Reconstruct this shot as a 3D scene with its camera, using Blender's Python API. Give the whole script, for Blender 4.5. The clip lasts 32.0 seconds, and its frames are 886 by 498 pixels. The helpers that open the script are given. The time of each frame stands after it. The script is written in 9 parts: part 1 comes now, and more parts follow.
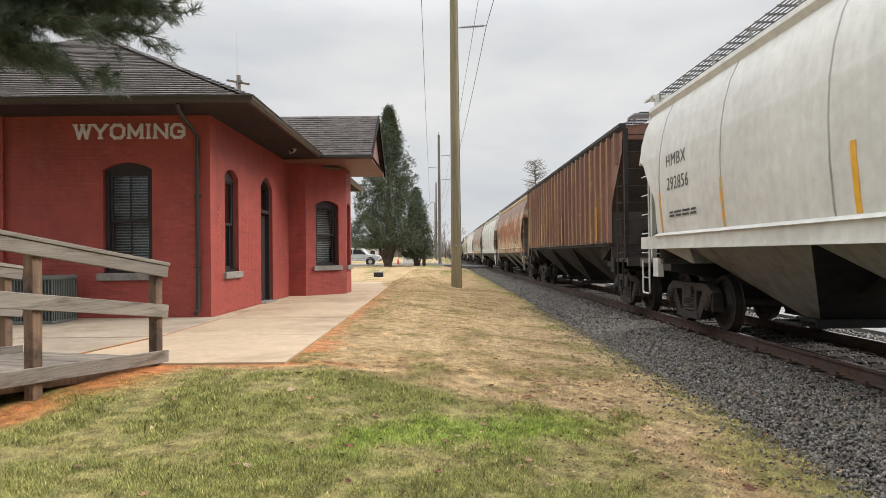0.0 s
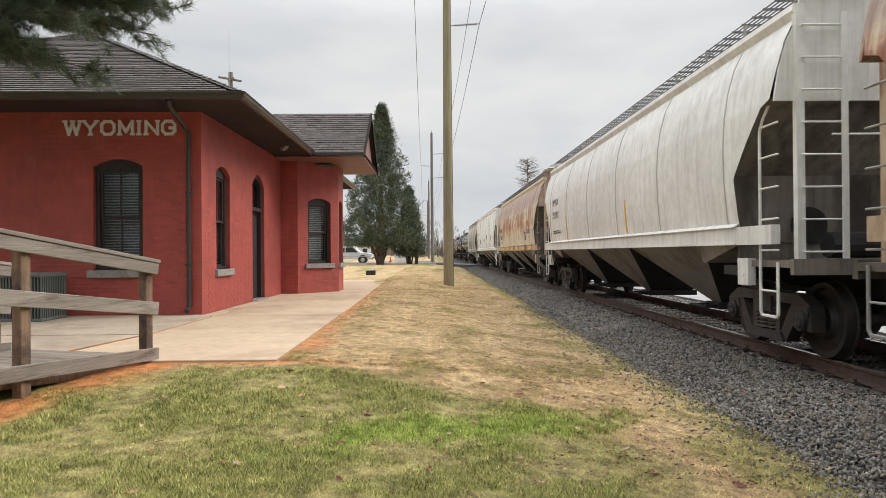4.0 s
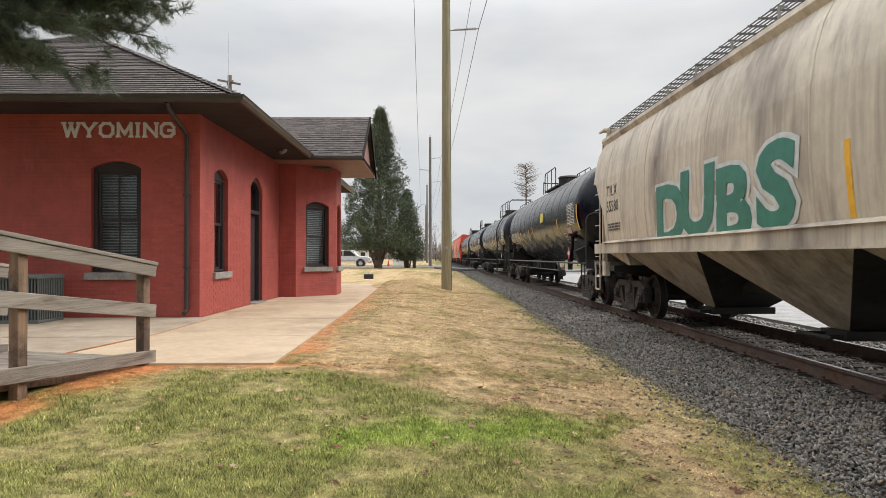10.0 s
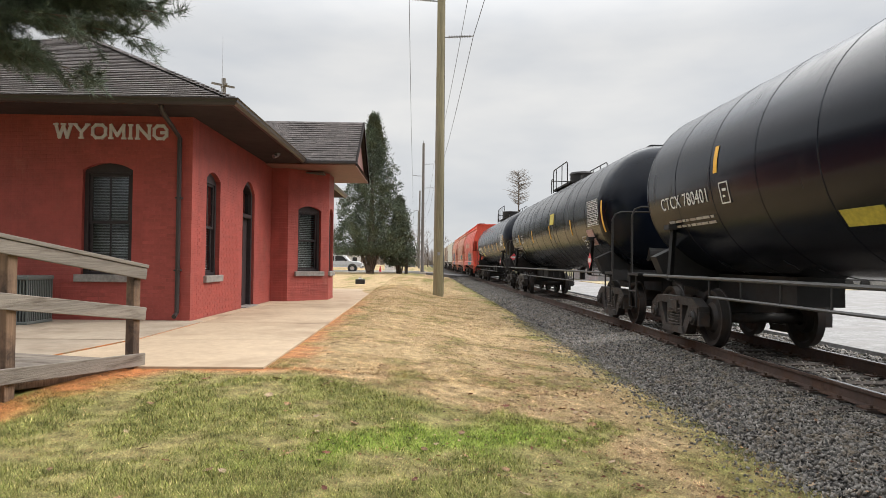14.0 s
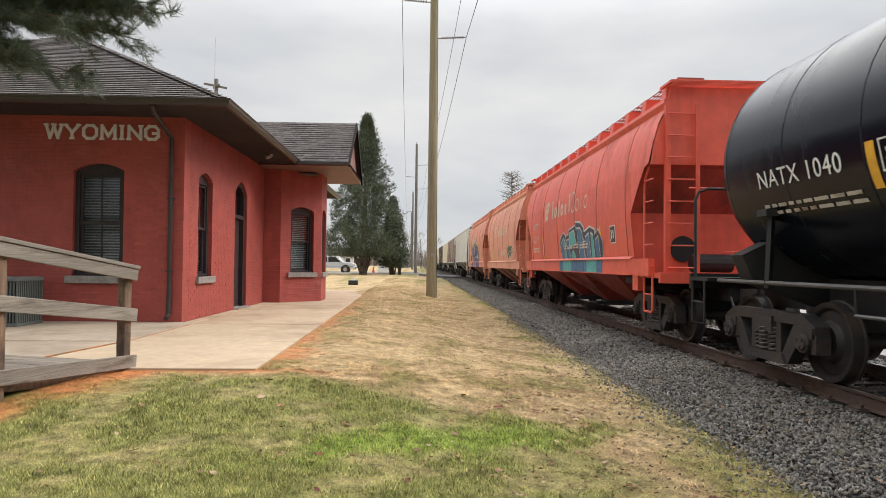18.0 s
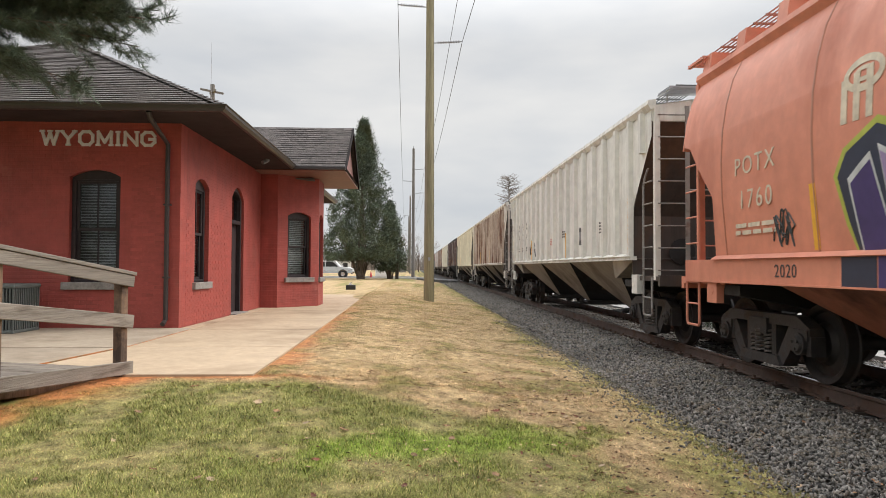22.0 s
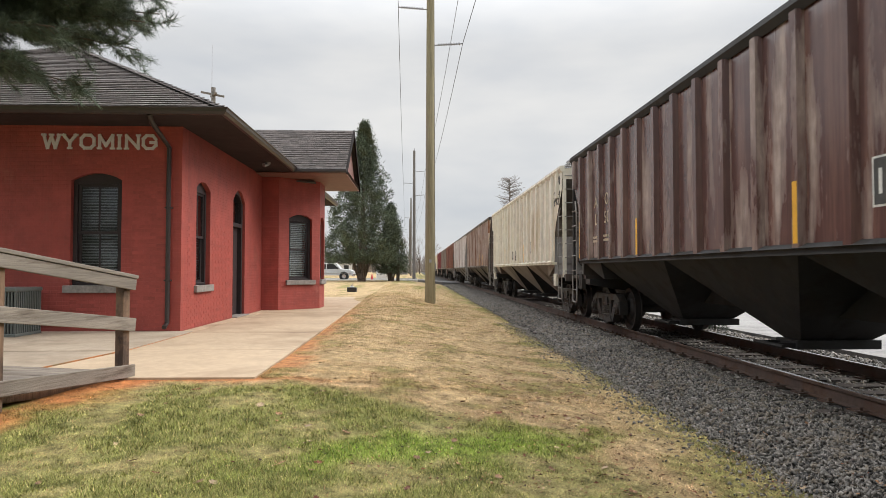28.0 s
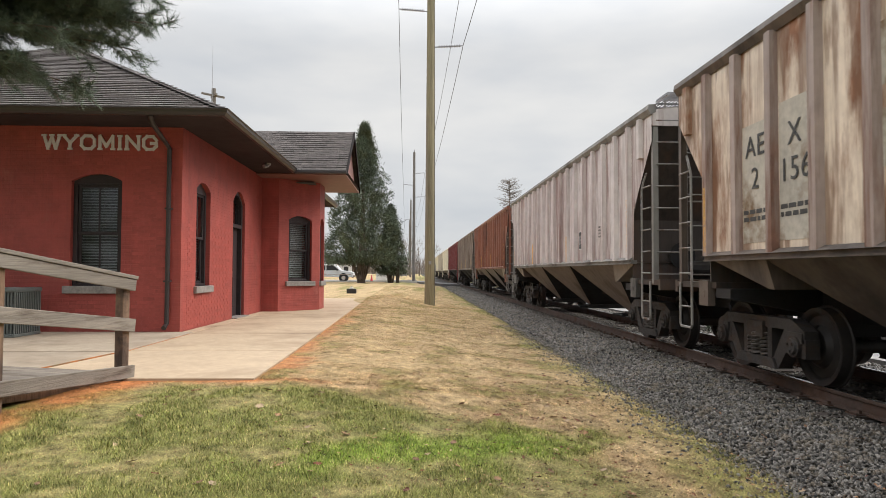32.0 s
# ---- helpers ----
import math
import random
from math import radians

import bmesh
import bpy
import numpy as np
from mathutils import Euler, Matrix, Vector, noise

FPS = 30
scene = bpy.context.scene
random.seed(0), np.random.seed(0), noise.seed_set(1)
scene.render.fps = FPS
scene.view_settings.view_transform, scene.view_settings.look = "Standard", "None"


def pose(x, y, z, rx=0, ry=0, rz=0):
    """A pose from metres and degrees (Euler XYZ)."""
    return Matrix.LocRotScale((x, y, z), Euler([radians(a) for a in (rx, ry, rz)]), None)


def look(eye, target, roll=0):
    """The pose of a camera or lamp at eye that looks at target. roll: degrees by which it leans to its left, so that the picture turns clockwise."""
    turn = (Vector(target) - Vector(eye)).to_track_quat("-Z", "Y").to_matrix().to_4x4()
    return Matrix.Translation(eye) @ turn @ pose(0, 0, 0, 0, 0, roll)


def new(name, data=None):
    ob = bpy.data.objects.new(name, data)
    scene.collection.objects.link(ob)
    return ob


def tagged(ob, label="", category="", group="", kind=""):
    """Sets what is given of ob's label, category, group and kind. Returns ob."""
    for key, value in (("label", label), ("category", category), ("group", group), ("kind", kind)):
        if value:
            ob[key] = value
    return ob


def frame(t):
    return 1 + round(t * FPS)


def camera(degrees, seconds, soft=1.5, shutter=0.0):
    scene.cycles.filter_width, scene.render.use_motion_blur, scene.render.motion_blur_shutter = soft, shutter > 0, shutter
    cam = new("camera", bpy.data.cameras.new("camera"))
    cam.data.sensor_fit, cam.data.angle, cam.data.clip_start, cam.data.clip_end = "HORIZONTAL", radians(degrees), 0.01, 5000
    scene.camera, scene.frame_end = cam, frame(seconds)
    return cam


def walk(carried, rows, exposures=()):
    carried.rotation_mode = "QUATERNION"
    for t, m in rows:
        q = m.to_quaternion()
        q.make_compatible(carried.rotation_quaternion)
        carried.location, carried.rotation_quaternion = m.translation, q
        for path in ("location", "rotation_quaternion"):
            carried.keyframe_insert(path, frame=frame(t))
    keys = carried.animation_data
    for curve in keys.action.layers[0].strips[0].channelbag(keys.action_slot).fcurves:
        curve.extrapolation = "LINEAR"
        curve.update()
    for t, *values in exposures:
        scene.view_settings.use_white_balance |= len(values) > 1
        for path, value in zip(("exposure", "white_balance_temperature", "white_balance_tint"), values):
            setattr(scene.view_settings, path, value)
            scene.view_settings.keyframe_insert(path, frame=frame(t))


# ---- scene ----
SECONDS = 32.0
cam = camera(67.2, SECONDS, soft=0.62, shutter=0.06)
PATH = [
    (0, -0.003, -0.001, 1.107, 90.460, 0.576, -0.120),
    (0.5, -0.003, 0.003, 1.108, 90.352, 0.512, -0.171),
    (1, -0.002, 0.011, 1.103, 90.286, 0.543, -0.266),
    (1.5, -0.002, 0.002, 1.103, 90.280, 0.557, -0.330),
    (2, -0.004, 0.008, 1.102, 90.344, 0.560, -0.346),
    (2.5, -0.007, 0.001, 1.105, 90.351, 0.552, -0.405),
    (3, -0.007, 0.000, 1.104, 90.351, 0.445, -0.510),
    (3.5, -0.000, 0.007, 1.102, 90.310, 0.452, -0.616),
    (5.5, 0.004, 0.001, 1.100, 90.393, 0.022, -1.306),
    (6, 0.004, -0.007, 1.103, 90.529, -0.159, -1.377),
    (6.5, 0.004, -0.011, 1.104, 90.712, -0.270, -1.306),
    (7, -0.001, -0.005, 1.102, 90.810, -0.260, -1.145),
    (7.5, -0.004, -0.002, 1.100, 90.818, -0.096, -0.988),
    (8, -0.003, -0.005, 1.106, 90.802, 0.079, -0.991),
    (8.5, -0.001, 0.007, 1.101, 90.795, 0.265, -0.984),
    (9, 0.002, -0.002, 1.106, 90.736, 0.293, -0.970),
    (9.5, 0.000, -0.008, 1.106, 90.681, 0.206, -0.954),
    (10, -0.000, 0.004, 1.100, 90.663, 0.090, -0.945),
    (10.5, 0.000, -0.002, 1.104, 90.642, -0.058, -0.936),
    (11, -0.001, 0.003, 1.101, 90.682, -0.215, -0.978),
    (11.5, -0.002, -0.001, 1.103, 90.711, -0.358, -1.066),
    (12, -0.001, -0.007, 1.103, 90.755, -0.447, -1.149),
    (12.5, 0.000, -0.005, 1.102, 90.812, -0.575, -1.201),
    (13, 0.000, -0.000, 1.100, 90.863, -0.600, -1.311),
    (13.5, -0.001, -0.013, 1.107, 91.020, -0.655, -1.479),
    (14, 0.001, -0.009, 1.103, 91.185, -0.635, -1.632),
    (14.5, 0.003, -0.019, 1.105, 91.224, -0.654, -1.702),
    (16.5, 0.005, -0.009, 1.104, 91.247, -0.409, -1.988),
    (17, 0.008, -0.009, 1.105, 91.322, -0.364, -2.126),
    (17.5, 0.009, -0.016, 1.105, 91.321, -0.443, -2.175),
    (18, 0.005, -0.005, 1.101, 91.283, -0.587, -2.212),
    (18.5, 0.005, -0.001, 1.101, 91.364, -0.628, -2.323),
    (19, 0.010, -0.016, 1.106, 91.507, -0.450, -2.443),
    (19.5, 0.011, -0.015, 1.108, 91.660, -0.176, -2.495),
    (20, 0.011, -0.015, 1.107, 91.718, -0.057, -2.448),
    (20.5, 0.014, -0.020, 1.109, 91.720, -0.078, -2.380),
    (21, 0.011, -0.014, 1.106, 91.663, -0.143, -2.366),
    (21.5, 0.015, -0.010, 1.103, 91.631, -0.202, -2.370),
    (22, 0.016, -0.014, 1.105, 91.626, -0.242, -2.418),
    (22.5, 0.009, -0.017, 1.109, 91.640, -0.356, -2.478),
    (23, 0.009, -0.017, 1.108, 91.733, -0.522, -2.501),
    (23.5, 0.002, -0.013, 1.107, 91.792, -0.586, -2.576),
    (24, 0.005, -0.016, 1.108, 91.846, -0.591, -2.681),
    (24.5, 0.007, -0.021, 1.111, 91.830, -0.493, -2.749),
    (25, 0.007, -0.005, 1.104, 91.849, -0.337, -2.745),
    (25.5, 0.013, -0.018, 1.109, 91.846, -0.153, -2.696),
    (27.5, 0.011, -0.013, 1.106, 91.731, -0.052, -2.385),
    (28, 0.009, -0.013, 1.107, 91.795, -0.045, -2.333),
    (28.5, 0.008, -0.013, 1.106, 91.870, -0.139, -2.249),
    (29, 0.007, -0.007, 1.105, 91.876, -0.177, -2.241),
    (29.5, 0.009, -0.013, 1.105, 91.822, -0.113, -2.310),
    (30, 0.010, -0.016, 1.108, 91.798, -0.107, -2.371),
    (30.5, 0.017, -0.018, 1.108, 91.797, -0.077, -2.381),
    (31, 0.010, -0.013, 1.109, 91.825, -0.106, -2.392),
    (31.5, 0.009, -0.014, 1.107, 91.871, -0.211, -2.360),
    (32, 0.008, -0.020, 1.108, 91.943, -0.238, -2.364),
]
walk(cam, [(t, pose(x, y, z, rx, ry, rz)) for t, x, y, z, rx, ry, rz in PATH])

# ---- sky and light: an even overcast, brighter overhead ----
world = bpy.data.worlds.new("overcast_sky")
scene.world = world
world.use_nodes = True
nt = world.node_tree
nt.nodes.clear()
w_out = nt.nodes.new("ShaderNodeOutputWorld")
w_bg = nt.nodes.new("ShaderNodeBackground")
w_sky = nt.nodes.new("ShaderNodeTexSky")
w_sky.sky_type, w_sky.sun_disc = "NISHITA", False
w_sky.sun_elevation, w_sky.sun_rotation = radians(41), radians(77)
w_tc = nt.nodes.new("ShaderNodeTexCoord")
w_sep = nt.nodes.new("ShaderNodeSeparateXYZ")
nt.links.new(w_tc.outputs["Generated"], w_sep.inputs[0])
w_pos = nt.nodes.new("ShaderNodeMath")
w_pos.operation = "MAXIMUM"
w_pos.inputs[1].default_value = 0.0
nt.links.new(w_sep.outputs["Z"], w_pos.inputs[0])
w_pow = nt.nodes.new("ShaderNodeMapRange")
w_pow.interpolation_type = "SMOOTHSTEP"
w_pow.inputs["From Min"].default_value, w_pow.inputs["From Max"].default_value = 0.30, 0.66
nt.links.new(w_pos.outputs[0], w_pow.inputs["Value"])
w_lum = nt.nodes.new("ShaderNodeMath")
w_lum.operation = "MULTIPLY_ADD"
w_lum.inputs[1].default_value, w_lum.inputs[2].default_value = 1.45, 0.625
w_side = nt.nodes.new("ShaderNodeVectorMath")
w_side.operation = "DOT_PRODUCT"
w_side.inputs[1].default_value = (0.18, 0.46, 0.0)
nt.links.new(w_tc.outputs["Generated"], w_side.inputs[0])
w_grow = nt.nodes.new("ShaderNodeMath")
w_grow.operation = "MULTIPLY_ADD"
nt.links.new(w_side.outputs["Value"], w_grow.inputs[0])
nt.links.new(w_pow.outputs["Result"], w_grow.inputs[1])
nt.links.new(w_pow.outputs["Result"], w_grow.inputs[2])
nt.links.new(w_grow.outputs[0], w_lum.inputs[0])
w_map = nt.nodes.new("ShaderNodeMapping")
w_map.inputs["Scale"].default_value = (1.0, 1.0, 3.2)
nt.links.new(w_tc.outputs["Generated"], w_map.inputs[0])
w_noise = nt.nodes.new("ShaderNodeTexNoise")
w_noise.inputs["Scale"].default_value, w_noise.inputs["Detail"].default_value = 2.3, 5.0
w_noise.inputs["Roughness"].default_value = 0.5
nt.links.new(w_map.outputs[0], w_noise.inputs["Vector"])
w_ramp = nt.nodes.new("ShaderNodeValToRGB")
w_ramp.color_ramp.elements[0].position, w_ramp.color_ramp.elements[1].position = 0.36, 0.66
w_ramp.color_ramp.elements[0].color = (0.80, 0.835, 0.885, 1)
w_ramp.color_ramp.elements[1].color = (1.10, 1.09, 1.07, 1)
nt.links.new(w_noise.outputs["Fac"], w_ramp.inputs[0])
w_mul = nt.nodes.new("ShaderNodeVectorMath")
w_mul.operation = "SCALE"
nt.links.new(w_ramp.outputs[0], w_mul.inputs[0])
nt.links.new(w_lum.outputs[0], w_mul.inputs["Scale"])
w_sc = nt.nodes.new("ShaderNodeVectorMath")
w_sc.operation = "SCALE"
w_sc.inputs["Scale"].default_value = 0.05
nt.links.new(w_sky.outputs[0], w_sc.inputs[0])
w_mix = nt.nodes.new("ShaderNodeMix")
w_mix.data_type = "RGBA"
w_mix.inputs["Factor"].default_value = 0.9
nt.links.new(w_sc.outputs[0], w_mix.inputs["A"])
nt.links.new(w_mul.outputs[0], w_mix.inputs["B"])
nt.links.new(w_mix.outputs["Result"], w_bg.inputs["Color"])
w_bg.inputs["Strength"].default_value = 1.0
nt.links.new(w_bg.outputs[0], w_out.inputs[0])

sun_data = bpy.data.lights.new("sun", "SUN")
sun_data.energy, sun_data.angle, sun_data.color = 2.0, radians(34), (1.0, 0.94, 0.86)
sun = new("sun", sun_data)
sun.matrix_world = look((11, 2.6, 10), (0, 0, 0))
scene.view_settings.exposure = 0.35


# ---- materials ----
def mat(name, colour, rough=0.6, metal=0.0, spots=None, grain=6.0, grain_amount=0.25, bump=0.0, bump_scale=40.0,
        spot_scale=1.2, spot_edge=(0.5, 0.62), streak=None, random_tint=0.0, island=0.0, coat=0.0, spec=0.5, stretch=(1, 1, 1), spot_stretch=(1, 1, 1)):
    """A surface with grain at two scales; spots: a second colour in patches; streak: (colour, amount) in vertical runs."""
    m = bpy.data.materials.new(name)
    m.use_nodes = True
    n, l = m.node_tree.nodes, m.node_tree.links
    b = n["Principled BSDF"]
    b.inputs["Roughness"].default_value, b.inputs["Metallic"].default_value = rough, metal
    b.inputs["Specular IOR Level"].default_value = spec
    if coat:
        b.inputs["Coat Weight"].default_value = coat
        b.inputs["Coat Roughness"].default_value = 0.15
    tc = n.new("ShaderNodeTexCoord")

    def mapped(scale):
        mp = n.new("ShaderNodeMapping")
        mp.inputs["Scale"].default_value = scale
        l.new(tc.outputs["Object"], mp.inputs[0])
        if random_tint or spots:
            info = n.new("ShaderNodeObjectInfo")
            off = n.new("ShaderNodeMath")
            off.operation = "MULTIPLY"
            off.inputs[1].default_value = 37.0
            l.new(info.outputs["Random"], off.inputs[0])
            l.new(off.outputs[0], mp.inputs["Location"])
        return mp.outputs[0]

    def noisy(scale, detail, vec, rgh=0.6):
        t = n.new("ShaderNodeTexNoise")
        t.inputs["Scale"].default_value, t.inputs["Detail"].default_value, t.inputs["Roughness"].default_value = scale, detail, rgh
        l.new(vec, t.inputs["Vector"])
        return t.outputs["Fac"]

    def blend(fac, a, c, mode="MIX"):
        x = n.new("ShaderNodeMix")
        x.data_type, x.blend_type = "RGBA", mode
        for src, sock in ((fac, "Factor"), (a, "A"), (c, "B")):
            if isinstance(src, (int, float)):
                x.inputs[sock].default_value = src
            elif isinstance(src, tuple):
                x.inputs[sock].default_value = (*src, 1)
            else:
                l.new(src, x.inputs[sock])
        return x.outputs["Result"]

    def window(src, lo, hi, to=(0.0, 1.0)):
        r = n.new("ShaderNodeMapRange")
        r.inputs["From Min"].default_value, r.inputs["From Max"].default_value = lo, hi
        r.inputs["To Min"].default_value, r.inputs["To Max"].default_value = to
        l.new(src, r.inputs["Value"])
        return r.outputs[0]

    fine = noisy(grain, 6, mapped(stretch))
    broad = noisy(grain * 0.13, 3, mapped(stretch))
    k = n.new("ShaderNodeMath")
    k.operation = "ADD"
    l.new(window(fine, 0.25, 0.75, (-grain_amount, grain_amount)), k.inputs[0])
    l.new(window(broad, 0.3, 0.7, (1 - grain_amount * 0.7, 1 + grain_amount * 0.7)), k.inputs[1])
    level = k.outputs[0]
    if island:
        geo = n.new("ShaderNodeNewGeometry")
        k2 = n.new("ShaderNodeMath")
        k2.operation = "MULTIPLY"
        l.new(level, k2.inputs[0])
        l.new(window(geo.outputs["Random Per Island"], 0, 1, (1 - island, 1 + island)), k2.inputs[1])
        level = k2.outputs[0]
    if random_tint:
        info2 = n.new("ShaderNodeObjectInfo")
        k3 = n.new("ShaderNodeMath")
        k3.operation = "MULTIPLY"
        l.new(level, k3.inputs[0])
        l.new(window(info2.outputs["Random"], 0, 1, (1 - random_tint, 1 + random_tint)), k3.inputs[1])
        level = k3.outputs[0]
    base = blend(1.0, colour, level, "MULTIPLY")
    rough_out = None
    if streak:
        vec = mapped((4.5, 4.5, 0.22))
        s = window(noisy(1.6, 5, vec, 0.7), 0.47, 0.72, (0.0, streak[1]))
        base = blend(s, base, streak[0])
    if spots:
        f = noisy(spot_scale, 7, mapped(spot_stretch), 0.62)
        f = window(f, *spot_edge)
        base = blend(f, base, blend(window(fine, 0.3, 0.7), spots, tuple(c * 0.55 for c in spots)))
        rough_out = window(f, 0, 1, (rough, min(1, rough + 0.3)))
        l.new(rough_out, b.inputs["Roughness"])
    l.new(base, b.inputs["Base Color"])
    if bump:
        bp = n.new("ShaderNodeBump")
        bp.inputs["Strength"].default_value = bump
        bp.inputs["Distance"].default_value = 0.02
        l.new(noisy(bump_scale, 5, mapped(stretch)), bp.inputs["Height"])
        l.new(bp.outputs[0], b.inputs["Normal"])
    return m


def brick_paint(name, colour):
    """Painted brickwork: the courses show as relief under the coat, with scuffs of paler red."""
    m = mat(name, colour, 0.62, spots=(0.40, 0.13, 0.10), grain=3.4, grain_amount=0.22, spot_scale=2.6, spot_edge=(0.60, 0.80), streak=((0.19, 0.036, 0.032), 0.45))
    n, l = m.node_tree.nodes, m.node_tree.links
    tc = n.new("ShaderNodeTexCoord")
    sep = n.new("ShaderNodeSeparateXYZ")
    l.new(tc.outputs["Object"], sep.inputs[0])
    add = n.new("ShaderNodeMath")
    l.new(sep.outputs["X"], add.inputs[0])
    l.new(sep.outputs["Y"], add.inputs[1])
    com = n.new("ShaderNodeCombineXYZ")
    l.new(add.outputs[0], com.inputs["X"])
    l.new(sep.outputs["Z"], com.inputs["Y"])
    br = n.new("ShaderNodeTexBrick")
    br.inputs["Scale"].default_value = 1.0
    br.inputs["Brick Width"].default_value, br.inputs["Row Height"].default_value = 0.215, 0.0677
    br.inputs["Mortar Size"].default_value, br.inputs["Mortar Smooth"].default_value = 0.006, 0.6
    l.new(com.outputs[0], br.inputs["Vector"])
    nz = n.new("ShaderNodeTexNoise")
    nz.inputs["Scale"].default_value, nz.inputs["Detail"].default_value = 18, 5
    l.new(tc.outputs["Object"], nz.inputs["Vector"])
    mx = n.new("ShaderNodeMath")
    mx.operation = "MULTIPLY_ADD"
    l.new(br.outputs["Fac"], mx.inputs[0])
    mx.inputs[1].default_value = -1.0
    l.new(nz.outputs["Fac"], mx.inputs[2])
    bp = n.new("ShaderNodeBump")
    bp.inputs["Strength"].default_value, bp.inputs["Distance"].default_value = 0.55, 0.012
    l.new(mx.outputs[0], bp.inputs["Height"])
    l.new(bp.outputs[0], n["Principled BSDF"].inputs["Normal"])
    return m


M_BRICK = brick_paint("painted_brick", (0.325, 0.060, 0.047))
M_BRICK_PLAIN = mat("painted_brick_piece", (0.320, 0.060, 0.047), 0.6, grain=14, grain_amount=0.16, bump=0.3, bump_scale=60, random_tint=0.10)
M_SHINGLE = mat("asphalt_shingle", (0.074, 0.062, 0.058), 0.9, grain=60, grain_amount=0.4, island=0.28, bump=0.5, bump_scale=120)
M_SHINGLE_TAB = mat("asphalt_shingle_tab", (0.078, 0.064, 0.059), 0.9, grain=60, grain_amount=0.4, random_tint=0.3, bump=0.5, bump_scale=120)
M_BROWN = mat("brown_trim_paint", (0.014, 0.010, 0.010), 0.8, grain=8, grain_amount=0.2, spec=0.15)
M_SOFFIT = mat("brown_soffit_boards", (0.050, 0.038, 0.040), 0.9, grain=5, grain_amount=0.2, spec=0.05)
M_GABLE = mat("mauve_gable_siding", (0.20, 0.095, 0.08), 0.6, grain=6, grain_amount=0.15)
M_GUTTER = mat("brown_gutter_metal", (0.036, 0.029, 0.028), 0.38, grain=5, grain_amount=0.15)
M_STONE = mat("grey_sill_stone", (0.235, 0.215, 0.20), 0.8, grain=20, grain_amount=0.3, bump=0.4, bump_scale=50)
M_DARKWOOD = mat("dark_brown_sash_paint", (0.034, 0.026, 0.028), 0.5, grain=10, grain_amount=0.2, spec=0.3)
M_DOORPAINT = mat("dark_door_paint", (0.036, 0.025, 0.027), 0.6, grain=10, grain_amount=0.2, spec=0.2)
M_BLIND = mat("pale_blind_slat", (0.36, 0.36, 0.35), 0.6, grain=4, grain_amount=0.1, random_tint=0.1)
# The dimness of the rooms is put into this dark colour.
M_ROOMDARK = mat("painted_dim_interior", (0.10, 0.095, 0.09), 0.9, grain=2, grain_amount=0.2)
M_LETTER = mat("white_sign_letters", (0.64, 0.615, 0.63), 0.6, grain=14, grain_amount=0.14)
M_CONCRETE = mat("tan_concrete", (0.43, 0.325, 0.22), 0.85, spots=(0.28, 0.19, 0.12), grain=9, grain_amount=0.12, spot_scale=0.5, spot_edge=(0.5, 0.75), bump=0.2, bump_scale=70)
M_CONCRETE_OLD = mat("grey_concrete", (0.35, 0.285, 0.215), 0.85, spots=(0.22, 0.16, 0.11), grain=9, grain_amount=0.14, spot_scale=0.7, spot_edge=(0.5, 0.75), bump=0.2, bump_scale=70)
M_OLDWOOD = mat("weathered_grey_board", (0.215, 0.187, 0.158), 0.88, spots=(0.080, 0.052, 0.036), grain=6, grain_amount=0.26, spot_scale=1.9, spot_edge=(0.54, 0.74), spot_stretch=(7, 0.9, 7), stretch=(12, 0.6, 12), bump=0.35, bump_scale=8, random_tint=0.16)
M_DECKWOOD = mat("weathered_deck_board", (0.225, 0.19, 0.155), 0.88, spots=(0.08, 0.055, 0.04), grain=6, grain_amount=0.28, spot_scale=1.6, spot_edge=(0.48, 0.68), spot_stretch=(0.8, 9, 9), stretch=(0.6, 12, 12), bump=0.35, bump_scale=8, random_tint=0.2)
M_POSTWOOD = mat("brown_weathered_post", (0.185, 0.115, 0.073), 0.85, spots=(0.09, 0.06, 0.045), grain=4, grain_amount=0.4, spot_scale=2.0, stretch=(6, 6, 0.5), bump=0.5, bump_scale=12, random_tint=0.1)
M_POLE = mat("greenish_treated_pole", (0.235, 0.205, 0.125), 0.9, spots=(0.30, 0.255, 0.19), grain=4, grain_amount=0.35, spot_scale=0.7, spot_stretch=(3, 3, 0.3), stretch=(9, 9, 0.35), bump=0.5, bump_scale=10)
M_GREYPOLE = mat("grey_far_pole", (0.16, 0.145, 0.13), 0.9, grain=3, grain_amount=0.3, stretch=(8, 8, 0.4))
M_GALV = mat("galvanised_steel", (0.30, 0.30, 0.31), 0.45, 0.6, grain=20, grain_amount=0.15)
M_WIRE = mat("overhead_wire", (0.05, 0.05, 0.055), 0.6, grain=4, grain_amount=0.1)
M_CLAY = mat("orange_clay", (0.40, 0.15, 0.05), 0.95, spots=(0.25, 0.17, 0.09), grain=16, grain_amount=0.3, spot_scale=3, bump=0.6, bump_scale=40)
M_LADDER = mat("dull_grey_ladder_paint", (0.24, 0.23, 0.215), 0.55, spots=(0.16, 0.09, 0.06), spot_scale=3, spot_edge=(0.55, 0.7), grain=8, grain_amount=0.2)
M_RAIL = mat("rusted_rail_steel", (0.075, 0.048, 0.037), 0.75, 0.1, spots=(0.11, 0.062, 0.042), grain=12, grain_amount=0.3, spot_scale=2.0)
M_RAILTOP = mat("polished_rail_head", (0.42, 0.40, 0.39), 0.25, 0.95, grain=20, grain_amount=0.15)
M_TIE = mat("creosote_tie", (0.055, 0.043, 0.036), 0.9, spots=(0.10, 0.085, 0.075), grain=8, grain_amount=0.4, spot_scale=3, bump=0.5, bump_scale=25, random_tint=0.2)
